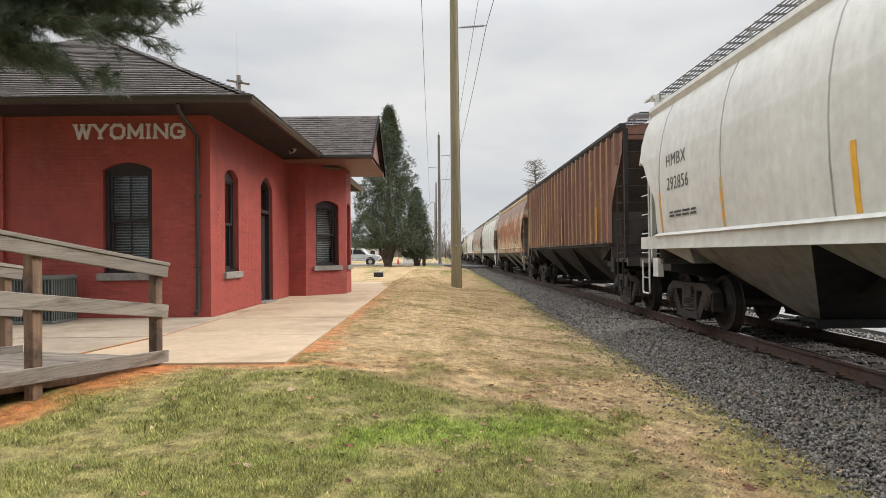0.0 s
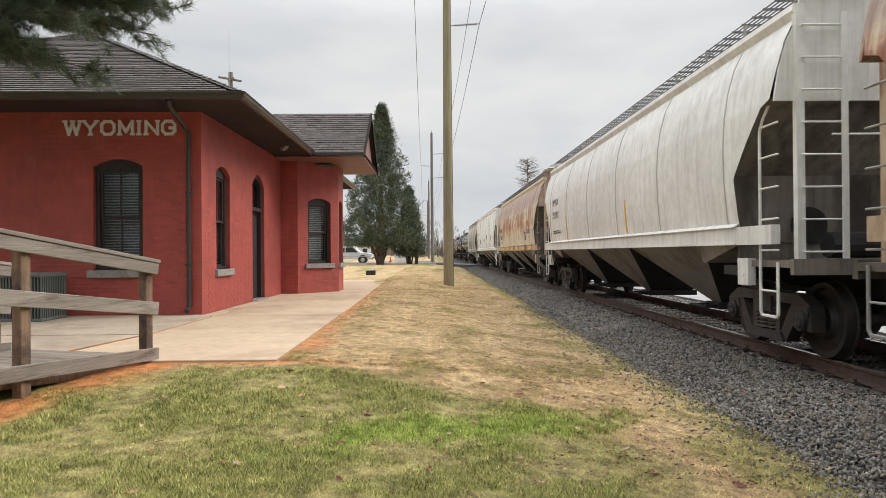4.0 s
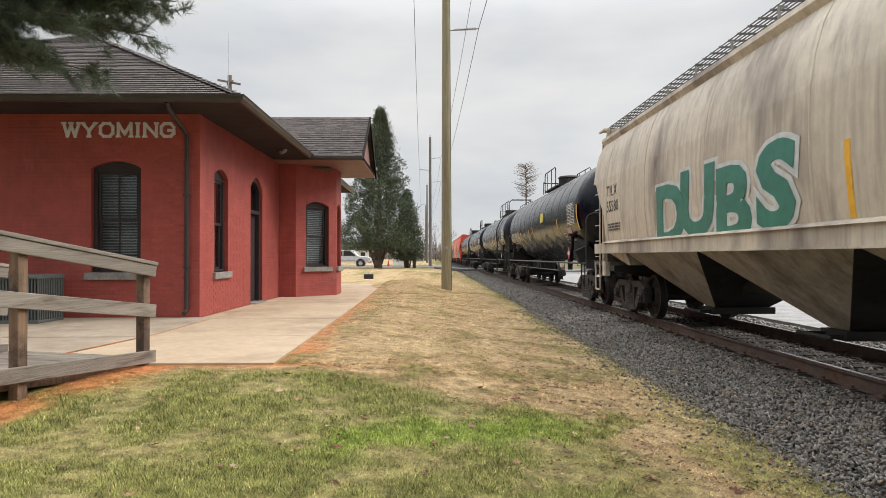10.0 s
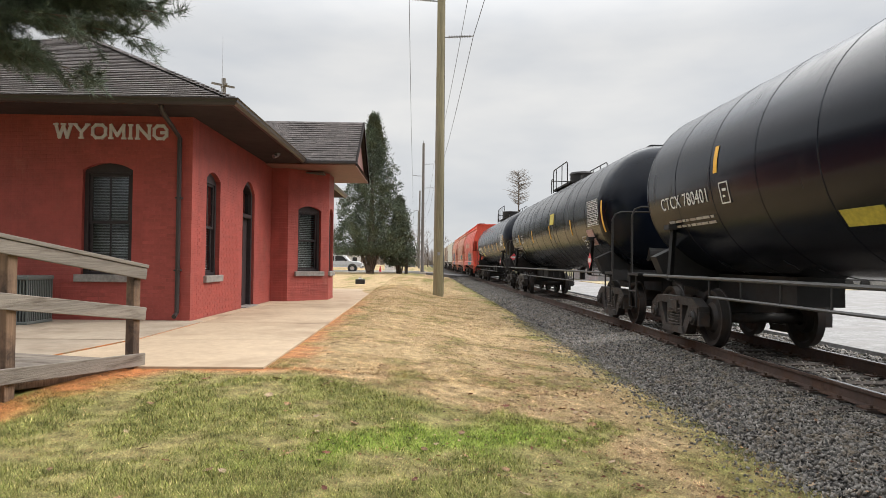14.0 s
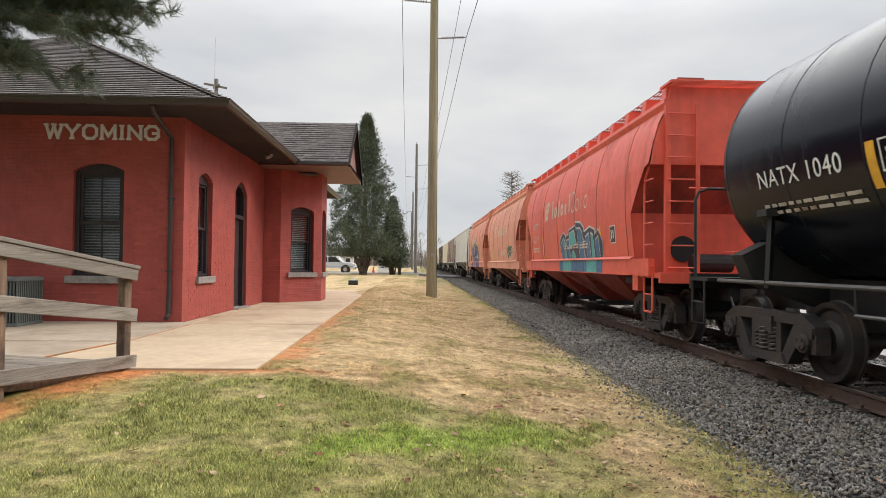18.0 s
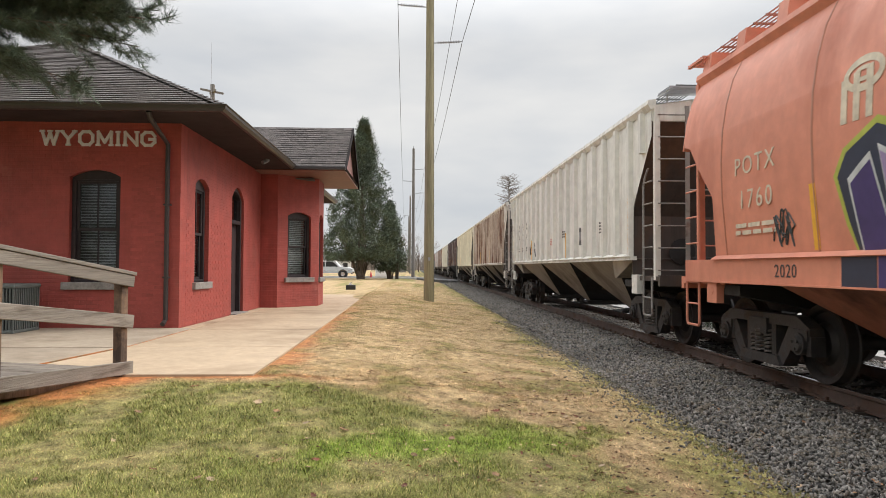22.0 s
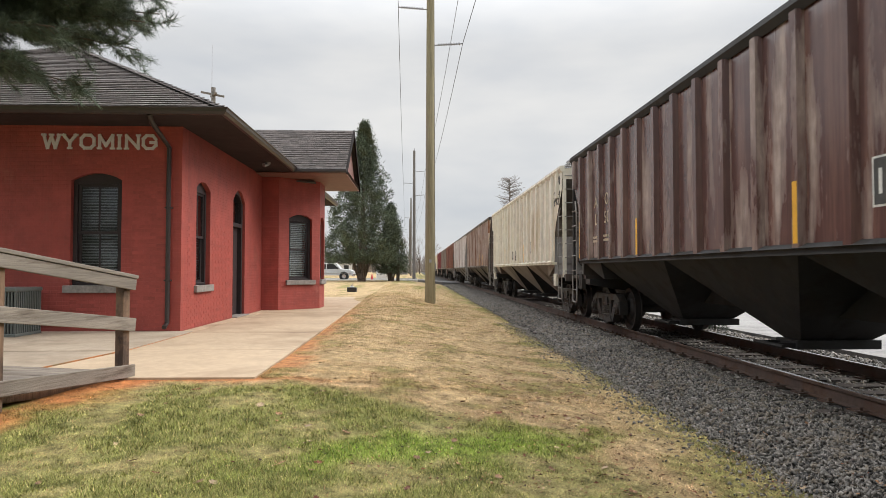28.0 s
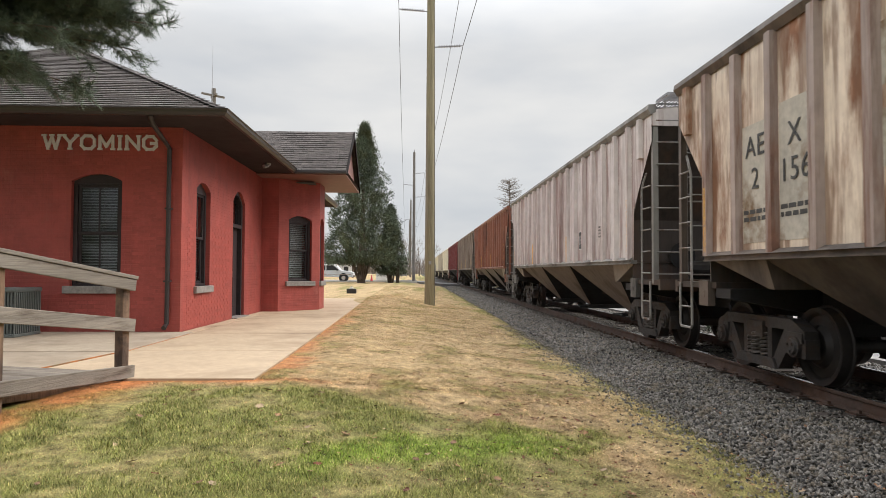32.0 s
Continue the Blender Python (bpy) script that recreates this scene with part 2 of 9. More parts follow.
M_BALLAST = mat("ballast_bed", (0.060, 0.056, 0.053), 0.95, spots=(0.05, 0.045, 0.042), grain=28, grain_amount=0.6, spot_scale=9, spot_edge=(0.45, 0.6), bump=1.0, bump_scale=24)
M_STONECHIP = mat("crushed_stone", (0.136, 0.124, 0.110), 0.55, grain=40, grain_amount=0.3, island=0.9, spots=(0.24, 0.20, 0.155), spot_scale=7, spot_edge=(0.52, 0.6))
M_LOT = mat("pale_gravel_lot", (0.27, 0.265, 0.262), 0.95, spots=(0.30, 0.285, 0.27), grain=14, grain_amount=0.3, spot_scale=0.8, spot_edge=(0.5, 0.7), bump=0.4, bump_scale=40)
M_ROAD = mat("worn_asphalt_road", (0.17, 0.165, 0.165), 0.9, spots=(0.11, 0.11, 0.11), grain=5, grain_amount=0.25, spot_scale=0.3)
M_KERB = mat("pale_kerb", (0.45, 0.44, 0.42), 0.85, grain=5, grain_amount=0.2)
M_BARK = mat("rough_bark", (0.13, 0.098, 0.078), 0.95, spots=(0.07, 0.055, 0.045), grain=7, grain_amount=0.4, spot_scale=3, stretch=(4, 4, 0.7), bump=0.8, bump_scale=14)
M_PINE = mat("pine_needles", (0.105, 0.142, 0.096), 0.6, grain=3, grain_amount=0.35, island=0.5)
M_CEDAR = mat("cedar_foliage", (0.082, 0.106, 0.068), 0.75, grain=2.5, grain_amount=0.45, island=0.6, spots=(0.105, 0.115, 0.055), spot_scale=0.6)
M_TWIG = mat("bare_twigs", (0.22, 0.19, 0.17), 0.95, grain=2, grain_amount=0.3, island=0.3)
M_DRYLEAF = mat("dry_oak_leaf", (0.23, 0.125, 0.065), 0.8, grain=30, grain_amount=0.3, island=0.5, random_tint=0.35)
M_WHITEPAINT = mat("white_vehicle_paint", (0.66, 0.67, 0.68), 0.3, grain=2, grain_amount=0.06, coat=0.5)
M_TYRE = mat("black_rubber", (0.018, 0.018, 0.019), 0.8, grain=10, grain_amount=0.3)
M_CHROME = mat("chrome_trim", (0.6, 0.6, 0.62), 0.2, 1.0, grain=5, grain_amount=0.05)
M_BLACK = mat("black_plastic", (0.02, 0.02, 0.022), 0.5, grain=12, grain_amount=0.2)
M_ACUNIT = mat("green_grey_enamel", (0.105, 0.12, 0.115), 0.5, grain=8, grain_amount=0.15)
M_TRUCKIRON = mat("grimy_cast_steel", (0.024, 0.021, 0.020), 0.62, 0.0, spots=(0.07, 0.048, 0.036), grain=9, grain_amount=0.4, spot_scale=3, bump=0.4, bump_scale=30, spec=0.6)
M_WHEEL = mat("dark_wheel_steel", (0.024, 0.021, 0.020), 0.6, 0.3, spots=(0.065, 0.045, 0.035), grain=7, grain_amount=0.35, spot_scale=2.5)
M_SPRING = mat("grey_coil_spring", (0.12, 0.105, 0.095), 0.6, 0.3, grain=12, grain_amount=0.3)
# Grimy underframe black; on the bay slopes it also paints in their shade.
M_UNDER = mat("grimy_black_underframe_and_shade", (0.014, 0.0135, 0.014), 0.7, spots=(0.034, 0.029, 0.026), grain=6, grain_amount=0.35, spot_scale=1.6)
M_YELLOW = mat("yellow_reflective_strip", (0.72, 0.38, 0.03), 0.5, grain=10, grain_amount=0.15)
M_WHITE = mat("white_stencil_paint", (0.62, 0.62, 0.60), 0.6, grain=20, grain_amount=0.2)
M_INK = mat("black_stencil_paint", (0.05, 0.05, 0.05), 0.6, grain=20, grain_amount=0.3)
M_REDPLAC = mat("red_placard", (0.55, 0.06, 0.07), 0.5, grain=10, grain_amount=0.1)


def glass(name, tint=(0.6, 0.65, 0.66)):
    m = bpy.data.materials.new(name)
    m.use_nodes = True
    b = m.node_tree.nodes["Principled BSDF"]
    b.inputs["Base Color"].default_value = (*tint, 1)
    b.inputs["Roughness"].default_value, b.inputs["IOR"].default_value = 0.04, 1.48
    b.inputs["Transmission Weight"].default_value = 1.0
    return m


M_GLASS = glass("window_glass")


# ---- mesh building ----
class Shape:
    """Gathers faces of one mesh."""

    def __init__(self):
        self.v, self.f = [], []

    def add(self, verts, faces):
        o = len(self.v)
        self.v.extend(tuple(p) for p in verts)
        self.f.extend(tuple(i + o for i in f) for f in faces)
        return self

    def box(self, x0, x1, y0, y1, z0, z1, m=None):
        p = [(x, y, z) for z in (z0, z1) for y in (y0, y1) for x in (x0, x1)]
        if m is not None:
            p = [m @ Vector(q) for q in p]
        return self.add(p, [(0, 2, 3, 1), (4, 5, 7, 6), (0, 1, 5, 4), (2, 6, 7, 3), (0, 4, 6, 2), (1, 3, 7, 5)])

    def beam(self, a, b, w, h, up=(0, 0, 1)):
        """A square bar from a to b, w wide and h high."""
        a, b = Vector(a), Vector(b)
        d = (b - a).normalized()
        s = d.cross(Vector(up))
        if s.length < 1e-4:
            s = d.cross(Vector((1, 0, 0)))
        s.normalize()
        u = s.cross(d)
        p = [q + s * (i * w / 2) + u * (j * h / 2) for q in (a, b) for j in (-1, 1) for i in (-1, 1)]
        return self.add(p, [(0, 1, 3, 2), (4, 6, 7, 5), (0, 4, 5, 1), (2, 3, 7, 6), (0, 2, 6, 4), (1, 5, 7, 3)])

    def tube(self, a, b, r0, r1=None, n=8, cap=True):
        r1 = r0 if r1 is None else r1
        a, b = Vector(a), Vector(b)
        d = (b - a).normalized()
        s = d.cross(Vector((0, 0, 1)))
        if s.length < 1e-4:
            s = Vector((1, 0, 0))
        s.normalize()
        u = s.cross(d)
        ring = [(math.cos(2 * math.pi * i / n), math.sin(2 * math.pi * i / n)) for i in range(n)]
        p = [a + s * (c * r0) + u * (q * r0) for c, q in ring] + [b + s * (c * r1) + u * (q * r1) for c, q in ring]
        f = [(i, (i + 1) % n, n + (i + 1) % n, n + i) for i in range(n)]
        if cap:
            f += [tuple(range(n - 1, -1, -1)), tuple(range(n, 2 * n))]
        return self.add(p, f)

    def pipe(self, pts, r, n=8):
        """A bent bar of one piece along the points."""
        pts = [Vector(p) for p in pts]
        rings, u = [], None
        for k, p in enumerate(pts):
            d = (pts[min(k + 1, len(pts) - 1)] - pts[max(k - 1, 0)]).normalized()
            if u is None or (u - d * u.dot(d)).length < 1e-4:
                u = d.cross(Vector((0, 0, 1)))
                u = d.cross(Vector((1, 0, 0))) if u.length < 1e-4 else u
            u = (u - d * u.dot(d)).normalized()
            w = d.cross(u)
            rings.append([p + u * (r * math.cos(2 * math.pi * i / n)) + w * (r * math.sin(2 * math.pi * i / n)) for i in range(n)])
        return self.loft(rings)

    def prism(self, outline, axis, lo, hi):
        """An outline of (u, w) pairs drawn out along an axis: x -> (y, z), y -> (x, z), z -> (x, y)."""
        put = {"x": lambda q, d: (d, q[0], q[1]), "y": lambda q, d: (q[0], d, q[1]), "z": lambda q, d: (q[0], q[1], d)}[axis]
        n = len(outline)
        p = [put(q, lo) for q in outline] + [put(q, hi) for q in outline]
        return self.add(p, [tuple(range(n - 1, -1, -1)), tuple(range(n, 2 * n))] + [(i, (i + 1) % n, n + (i + 1) % n, n + i) for i in range(n)])

    def loft(self, rings, closed=True, cap=True):
        n = len(rings[0])
        p = [q for r in rings for q in r]
        f = []
        for k in range(len(rings) - 1):
            for i in range(n if closed else n - 1):
                j = (i + 1) % n
                f.append((k * n + i, k * n + j, (k + 1) * n + j, (k + 1) * n + i))
        if cap:
            f += [tuple(range(n - 1, -1, -1)), tuple(range((len(rings) - 1) * n, len(rings) * n))]
        return self.add(p, f)

    def ball(self, c, r, n=8, squash=(1, 1, 1)):
        rings = []
        for k in range(1, n // 2 + 1):
            a = math.pi * k / (n // 2 + 1)
            rings.append([(c[0] + r * squash[0] * math.sin(a) * math.cos(2 * math.pi * i / n),
                           c[1] + r * squash[1] * math.sin(a) * math.sin(2 * math.pi * i / n), c[2] + r * squash[2] * math.cos(a)) for i in range(n)])
        return self.loft(rings)

    def mesh(self, name, smooth=False, weld=False):
        me = bpy.data.meshes.new(name)
        me.from_pydata(self.v, [], self.f)
        me.validate()
        bm = bmesh.new()
        bm.from_mesh(me)
        bmesh.ops.remove_doubles(bm, verts=bm.verts, dist=1e-4) if weld else None
        bmesh.ops.recalc_face_normals(bm, faces=bm.faces) if len(self.f) < 6000 else None
        bm.to_mesh(me)
        bm.free()
        if smooth:
            me.shade_smooth()
            me.set_sharp_from_angle(angle=radians(38))
        return me


STORE = {}


def stored(key, build, smooth=False):
    """One mesh for all alike parts."""
    if key not in STORE:
        STORE[key] = build().mesh(key, smooth)
    return STORE[key]


def part(name, shape, material, parent=None, label="", smooth=False, m=None, bevel=0.0):
    """Links a shape (or a ready mesh) as ONE object, under a thing or a part."""
    me = shape if isinstance(shape, bpy.types.Mesh) else shape.mesh(name, smooth)
    ob = new(name, me)
    if not me.materials:
        me.materials.append(material)
    if me.materials[0] != material:
        ob.material_slots[0].link = "OBJECT"
        ob.material_slots[0].material = material
    if parent is not None:
        ob.parent = parent
    if m is not None:
        ob.matrix_basis = m
    if label:
        tagged(ob, label)
    if bevel:
        bv = ob.modifiers.new("bevel", "BEVEL")
        bv.width, bv.segments, bv.limit_method, bv.angle_limit = bevel, 2, "ANGLE", radians(40)
    return ob


def thing(name, x, y, z, label, category, group="", rz=0):
    ob = new(name)
    ob.empty_display_size = 0.2
    ob.matrix_basis = pose(x, y, z, 0, 0, rz)
    return tagged(ob, label, category, group)


def structure(ob, label="", category=""):
    return tagged(ob, label, category, kind="structure")


def lettering(text, size, depth=0.004, spacing=1.0, bold=0.0):
    """A mesh of upright letters in the x-z plane, reading along +x, facing -y, centred."""
    key = ("text", text, size, spacing, bold)
    if key not in STORE:
        cu = bpy.data.curves.new("letters", "FONT")
        cu.body, cu.size, cu.extrude, cu.resolution_u = text, size, depth / 2, 3
        cu.align_x, cu.align_y, cu.space_character, cu.offset = "CENTER", "CENTER", spacing, bold
        ob = bpy.data.objects.new("letters", cu)
        scene.collection.objects.link(ob)
        me = bpy.data.meshes.new_from_object(ob)
        bpy.data.objects.remove(ob)
        bpy.data.curves.remove(cu)
        me.transform(Matrix.Rotation(radians(90), 4, "X"))
        me.materials.clear()
        STORE[key] = me
    return STORE[key]


# ---- plan (metres): x across, y along the track, z up; the walk by the depot is z = 0 ----
TRACK_X, RAIL_Z = 5.50, -0.20
WALL_X, WALL_Y, WALL_N = -4.21, 12.16, 26.0
WALL_W, WALL_TOP = -12.4, 4.20
EAVE, EAVE_Z, PITCH = 1.0, 3.80, 0.53
rng = random.Random(7)


def smooth(a, b, v):
    v = min(1.0, max(0.0, (v - a) / (b - a)))
    return v * v * (3 - 2 * v)


def walk_edge(y):
    """The trackside edge of the concrete walk."""
    return -1.64 - 0.32 * (y - 7.0) / 20.5


def ground_z(x, y):
    z = -0.025 - 0.43 * smooth(-1.5, 3.4, x)
    z -= 0.10 * smooth(6.8, 4.0, y) * smooth(3.0, -1.0, x)
    z += 0.16 * math.exp(-((x + 0.9) / 1.1) ** 2 - ((y - 27.0) / 3.5) ** 2)
    z += (0.020 * noise.noise((x * 0.9, y * 0.9, 3.1)) + 0.012 * noise.noise((x * 3.1, y * 3.1, 1.7))) * smooth(-1.9, -1.4, x if y > 6.9 else 0)
    if 2.6 < x < 8.6:
        z -= 0.16 * smooth(2.6, 3.2, x) * smooth(8.6, 8.0, x)
    return z


GREEN, LUSH, STRAW, TAN, MOSS, SOIL = (0.168, 0.172, 0.052), (0.150, 0.215, 0.028), (0.40, 0.293, 0.160), (0.345, 0.228, 0.130), (0.215, 0.222, 0.068), (0.40, 0.145, 0.05)


def mix3(a, b, k):
    return tuple(p + (q - p) * k for p, q in zip(a, b))


def turf(x, y):
    """The turf's own colour: lush and green near the ramp, straw along the walk, moss by the ballast, clay at the edges."""
    n1 = noise.noise((x * 0.55, y * 0.55, 0.3))
    n2 = noise.noise((x * 1.9, y * 1.9, 5.3))
    n3 = noise.noise((x * 6.0, y * 6.0, 9.3))
    c = mix3(STRAW, TAN, smooth(-0.3, 0.5, n2 + 0.5 * n3))
    g = smooth(6.95, 6.45, y + 0.62 * max(0.0, x + 1.1) + 0.35 * n1 + 0.25 * n3) * smooth(1.9, 1.1, x + 0.4 * n2)
    g *= 0.60 + 0.40 * smooth(-0.45, 0.05, n2 + 0.6 * n3)
    c = mix3(c, GREEN, g)
    d = ((x - 0.35) * 0.88 + (y - 5.05) * 0.47, -(x - 0.35) * 0.47 + (y - 5.05) * 0.88)
    lush = math.exp(-(d[0] / 1.55) ** 2 - (d[1] / 0.42) ** 2)
    c = mix3(c, LUSH, 0.85 * smooth(0.25, 0.75, lush + 0.45 * n2 + 0.3 * n3))
    c = mix3(c, GREEN, 0.75 * smooth(0.1, 0.5, n1 + 0.45 * n2) * smooth(27, 33, y))
    c = mix3(c, GREEN, 0.6 * smooth(0.15, 0.5, n2 + 0.75 * n3) * smooth(4, 6, y))
    c = mix3(c, MOSS, smooth(1.95, 2.9, x + 0.55 * n1 + 0.5 * n2 + 0.25 * n3) * 0.8)
    c = mix3(c, (0.085, 0.075, 0.05), smooth(2.45, 3.0, x + 0.3 * n2 + 0.3 * n3) * 0.8)
    e = walk_edge(y)
    if y > 6.9:
        c = mix3(c, SOIL, smooth(0.42, 0.02, x - e + 0.35 * n2 + 0.2 * n3) * smooth(25, 12, y) * 0.75)
    c = mix3(c, SOIL, smooth(0.20, 0.02, abs(y - 6.93) + 0.2 * n2 + 0.15 * n3) * smooth(-0.6, -1.2, x) * smooth(-12, -4.0, x) * 0.8)
    s = -3.0 + 0.27 * (y - 7.0)
    c = mix3(c, SOIL, smooth(0.55, 0.05, abs(x - s - 0.05) + 0.35 * n2 + 0.2 * n3) * smooth(7.4, 6.9, y) * smooth(2.5, 4.0, y) * 0.9)
    return c


def tinted(name, bump=0.7):
    """A material whose colour comes with the turf's own tones."""
    m = mat(name, (1, 1, 1), 0.95, grain=60, grain_amount=0.6, bump=bump, bump_scale=90, island=0.0 if bump else 0.35, spec=0.2)
    n, l = m.node_tree.nodes, m.node_tree.links
    at = n.new("ShaderNodeAttribute")
    at.attribute_name = "tone"
    mixes = [q for q in n if q.type == "MIX" and q.blend_type == "MULTIPLY"]
    l.new(at.outputs["Color"], mixes[0].inputs["A"])
    return m


M_TURF, M_BLADE = tinted("winter_turf"), tinted("grass_blade", 0)


def tone(me, colours):
    at = me.color_attributes.new("tone", "FLOAT_COLOR", "POINT")
    flat = np.ones((len(colours), 4), dtype=np.float32)
    flat[:, :3] = colours
    at.data.foreach_set("color", flat.ravel())


# ---- ground: one sheet to the horizon ----
xs = [-1800, -600, -200, -90, -50, -30, -20, -14, -11] + [-9 + 0.2 * i for i in range(66)] + [4.6, 5.5, 6.4, 7.4, 8.0, 8.6, 9.5, 12, 18, 30, 60, 140, 500, 1800]
ys = [-300, -60, -20, -12, -8, -6] + [-5 + 0.35 * i for i in range(20)] + [2 + 0.2 * i for i in range(141)] + [31, 32, 33.5, 35, 37, 40, 44, 49, 55, 62, 70, 80, 95, 130, 200, 400, 900, 2500]
verts = [(x, y, ground_z(x, y)) for y in ys for x in xs]
nx = len(xs)
faces = [(j * nx + i, j * nx + i + 1, (j + 1) * nx + i + 1, (j + 1) * nx + i) for j in range(len(ys) - 1) for i in range(nx - 1)]
g_me = bpy.data.meshes.new("ground")
g_me.from_pydata(verts, [], faces)
tone(g_me, [turf(x, y) for x, y, z in verts])
g_me.shade_smooth()
g_me.materials.append(M_TURF)
ground = structure(new("ground", g_me), "patchy winter lawn of green and straw-coloured grass", "lawn")

# ---- concrete walk, in slabs with clay in the joints ----
walkway = structure(new("pavement"), "tan concrete walk beside the depot", "walkway")
edges = [6.99, 9.4, 11.9, 14.6, 17.3, 20.4, 23.9, 27.5]
for a, b in zip(edges, edges[1:]):
    wob = lambda v: 0.012 * math.sin(v * 7)
    outline = [(-3.93 if a > 9 else -4.26 + 0.11 * (a - 7), a + 0.006), (walk_edge(a) + wob(a), a + 0.006), (walk_edge(b) + wob(b), b - 0.006), (-3.93, b - 0.006)]
    part("slab", Shape().prism(outline, "z", -0.14, 0.0), M_CONCRETE, walkway, bevel=0.008)
for a, b in ((11.9, 14.6), (14.6, 18.4)):
    part("slab", Shape().box(-4.20, -3.94, a + 0.006, b - 0.006, -0.14, 0.004), M_CONCRETE, walkway, bevel=0.006)
for a, b in ((-9.9, -7.9), (-7.9, -5.9), (-5.9, -3.96)):
    part("slab", Shape().box(a + 0.006, b - 0.006, 9.24, 12.15, -0.14, 0.012), M_CONCRETE_OLD, walkway, "grey older concrete slab", bevel=0.008)
clay = structure(new("clay_bed"), "orange clay showing at the slab edges", "soil")
for a, b in ((-9.9, -7.9), (-7.9, -5.9), (-5.9, -4.10)):
    part("slab", Shape().prism([(a + 0.006, 7.25), (b - (0.16 if b > -5 else 0.006), 7.25), (b + (0.105 if b > -5 else -0.006), 9.22), (a + 0.006, 9.22)], "z", -0.14, 0.006), M_CONCRETE_OLD, walkway, bevel=0.008)
part("clay_fill", Shape().prism([(-4.45, 7.2), (-3.9, 7.0), (-3.9, 9.3), (-4.12, 9.3)], "z", -0.12, -0.012), M_CLAY, clay)
part("clay_fill", Shape().prism([(-4.262, 7.3), (-4.240, 7.3), (-3.966, 9.2), (-3.992, 9.2)], "z", -0.05, 0.009), M_CLAY, clay)
part("clay_fill", Shape().box(-3.97, -3.92, 7.2, 12.1, -0.12, -0.004), M_CLAY, clay)

# ---- track: ballast bed, ties, rails ----
bed = [(2.85, -0.56), (3.1, -0.47), (3.6, -0.43), (4.2, -0.40), (4.62, -0.40), (5.0, -0.395), (5.5, -0.395), (6.0, -0.395), (6.6, -0.40), (7.2, -0.40), (7.9, -0.47), (8.4, -0.58)]
by = [-40 + i * 2 for i in range(20)] + [0.5 * i for i in range(0, 81)] + [42, 46, 52, 60, 75, 100, 150, 250, 420]
sh = Shape()
sh.loft([[(x + 0.10 * noise.noise((y * 0.8, x, 0)), y, z + 0.022 * noise.noise((x * 2.3, y * 2.3, 4))) for x, z in bed] for y in by], closed=False, cap=False)
structure(part("ballast", sh, M_BALLAST, smooth=True), "dark crushed-stone ballast under the rails", "ballast")

track = structure(new("track"), "single railway track with rusty rails", "railway track")
rail_profile = [(-0.070, -0.172), (0.070, -0.172), (0.070, -0.160), (0.013, -0.145), (0.010, -0.045), (0.035, -0.034), (0.036, -0.006), (0.030, 0.0), (-0.030, 0.0), (-0.036, -0.006), (-0.035, -0.034), (-0.010, -0.045), (-0.013, -0.145), (-0.070, -0.160)]
for side in (-1, 1):
    cx = TRACK_X + side * 0.753
    rail = part("rail", Shape().prism([(cx + u, RAIL_Z - 0.003 + w) for u, w in rail_profile], "y", -60, 420), M_RAIL, track)
    part("rail_head", Shape().box(cx - 0.027, cx + 0.027, -60, 420, RAIL_Z - 0.004, RAIL_Z), M_RAILTOP, rail, "worn bright running surface")
tie = stored("tie", lambda: Shape().box(-1.3, 1.3, -0.11, 0.11, -0.2, 0.0))
plate = stored("tie_plate", lambda: Shape().box(-0.17, 0.17, -0.09, 0.09, 0.0, 0.016).box(-0.12, -0.09, -0.06, -0.03, 0.016, 0.05).box(0.09, 0.12, 0.03, 0.06, 0.016, 0.05))
for i in range(116):
    y = -2 + 0.52 * i
    t_ob = part("tie", tie, M_TIE, track, m=pose(TRACK_X + rng.uniform(-0.05, 0.05), y + rng.uniform(-0.02, 0.02), -0.368 - rng.uniform(0, 0.012), 0, 0, rng.uniform(-1, 1)))
    if 2 < y < 22:
        for side in (-1, 1):
            part("tie_plate", plate, M_RAIL, t_ob, m=pose(side * 0.753, 0, 0.001))

# ---- the far side of the track ----
lot = structure(part("gravel_lot", Shape().box(8.3, 34, -40, 66, -0.6, -0.44), M_LOT), "pale gravel lot across the track", "gravel lot")
road = structure(part("road", Shape().prism([(-160, -0.6), (160, -0.6), (160, -0.40), (8.2, -0.40), (7.4, -0.235), (3.6, -0.235), (0.5, 0.01), (-160, 0.01)][::-1], "y", 70.5, 79.5), M_ROAD), "grey asphalt street that crosses the line", "street")
for y0, y1 in ((69.9, 70.4), (79.6, 80.1)):
    structure(part("kerb", Shape().box(-160, 0.2, y0, y1, -0.3, 0.10), M_KERB, bevel=0.02), "pale concrete kerb along the street", "kerb")

# ---- depot ----
depot = thing("depot_building", WALL_X, WALL_Y, 0, "red-painted brick railway depot with a brown hip roof", "station")


def local(m):
    """From the plan's space into the depot's."""
    return Matrix.Translation((-WALL_X, -WALL_Y, 0)) @ m


def arch(u0, u1, z, rise, n=10):
    """Points along a flat arch from u0 to u1, springing at z."""
    return [(u0 + (u1 - u0) * i / n, z + rise * (1 - (2 * i / n - 1) ** 2)) for i in range(n + 1)]


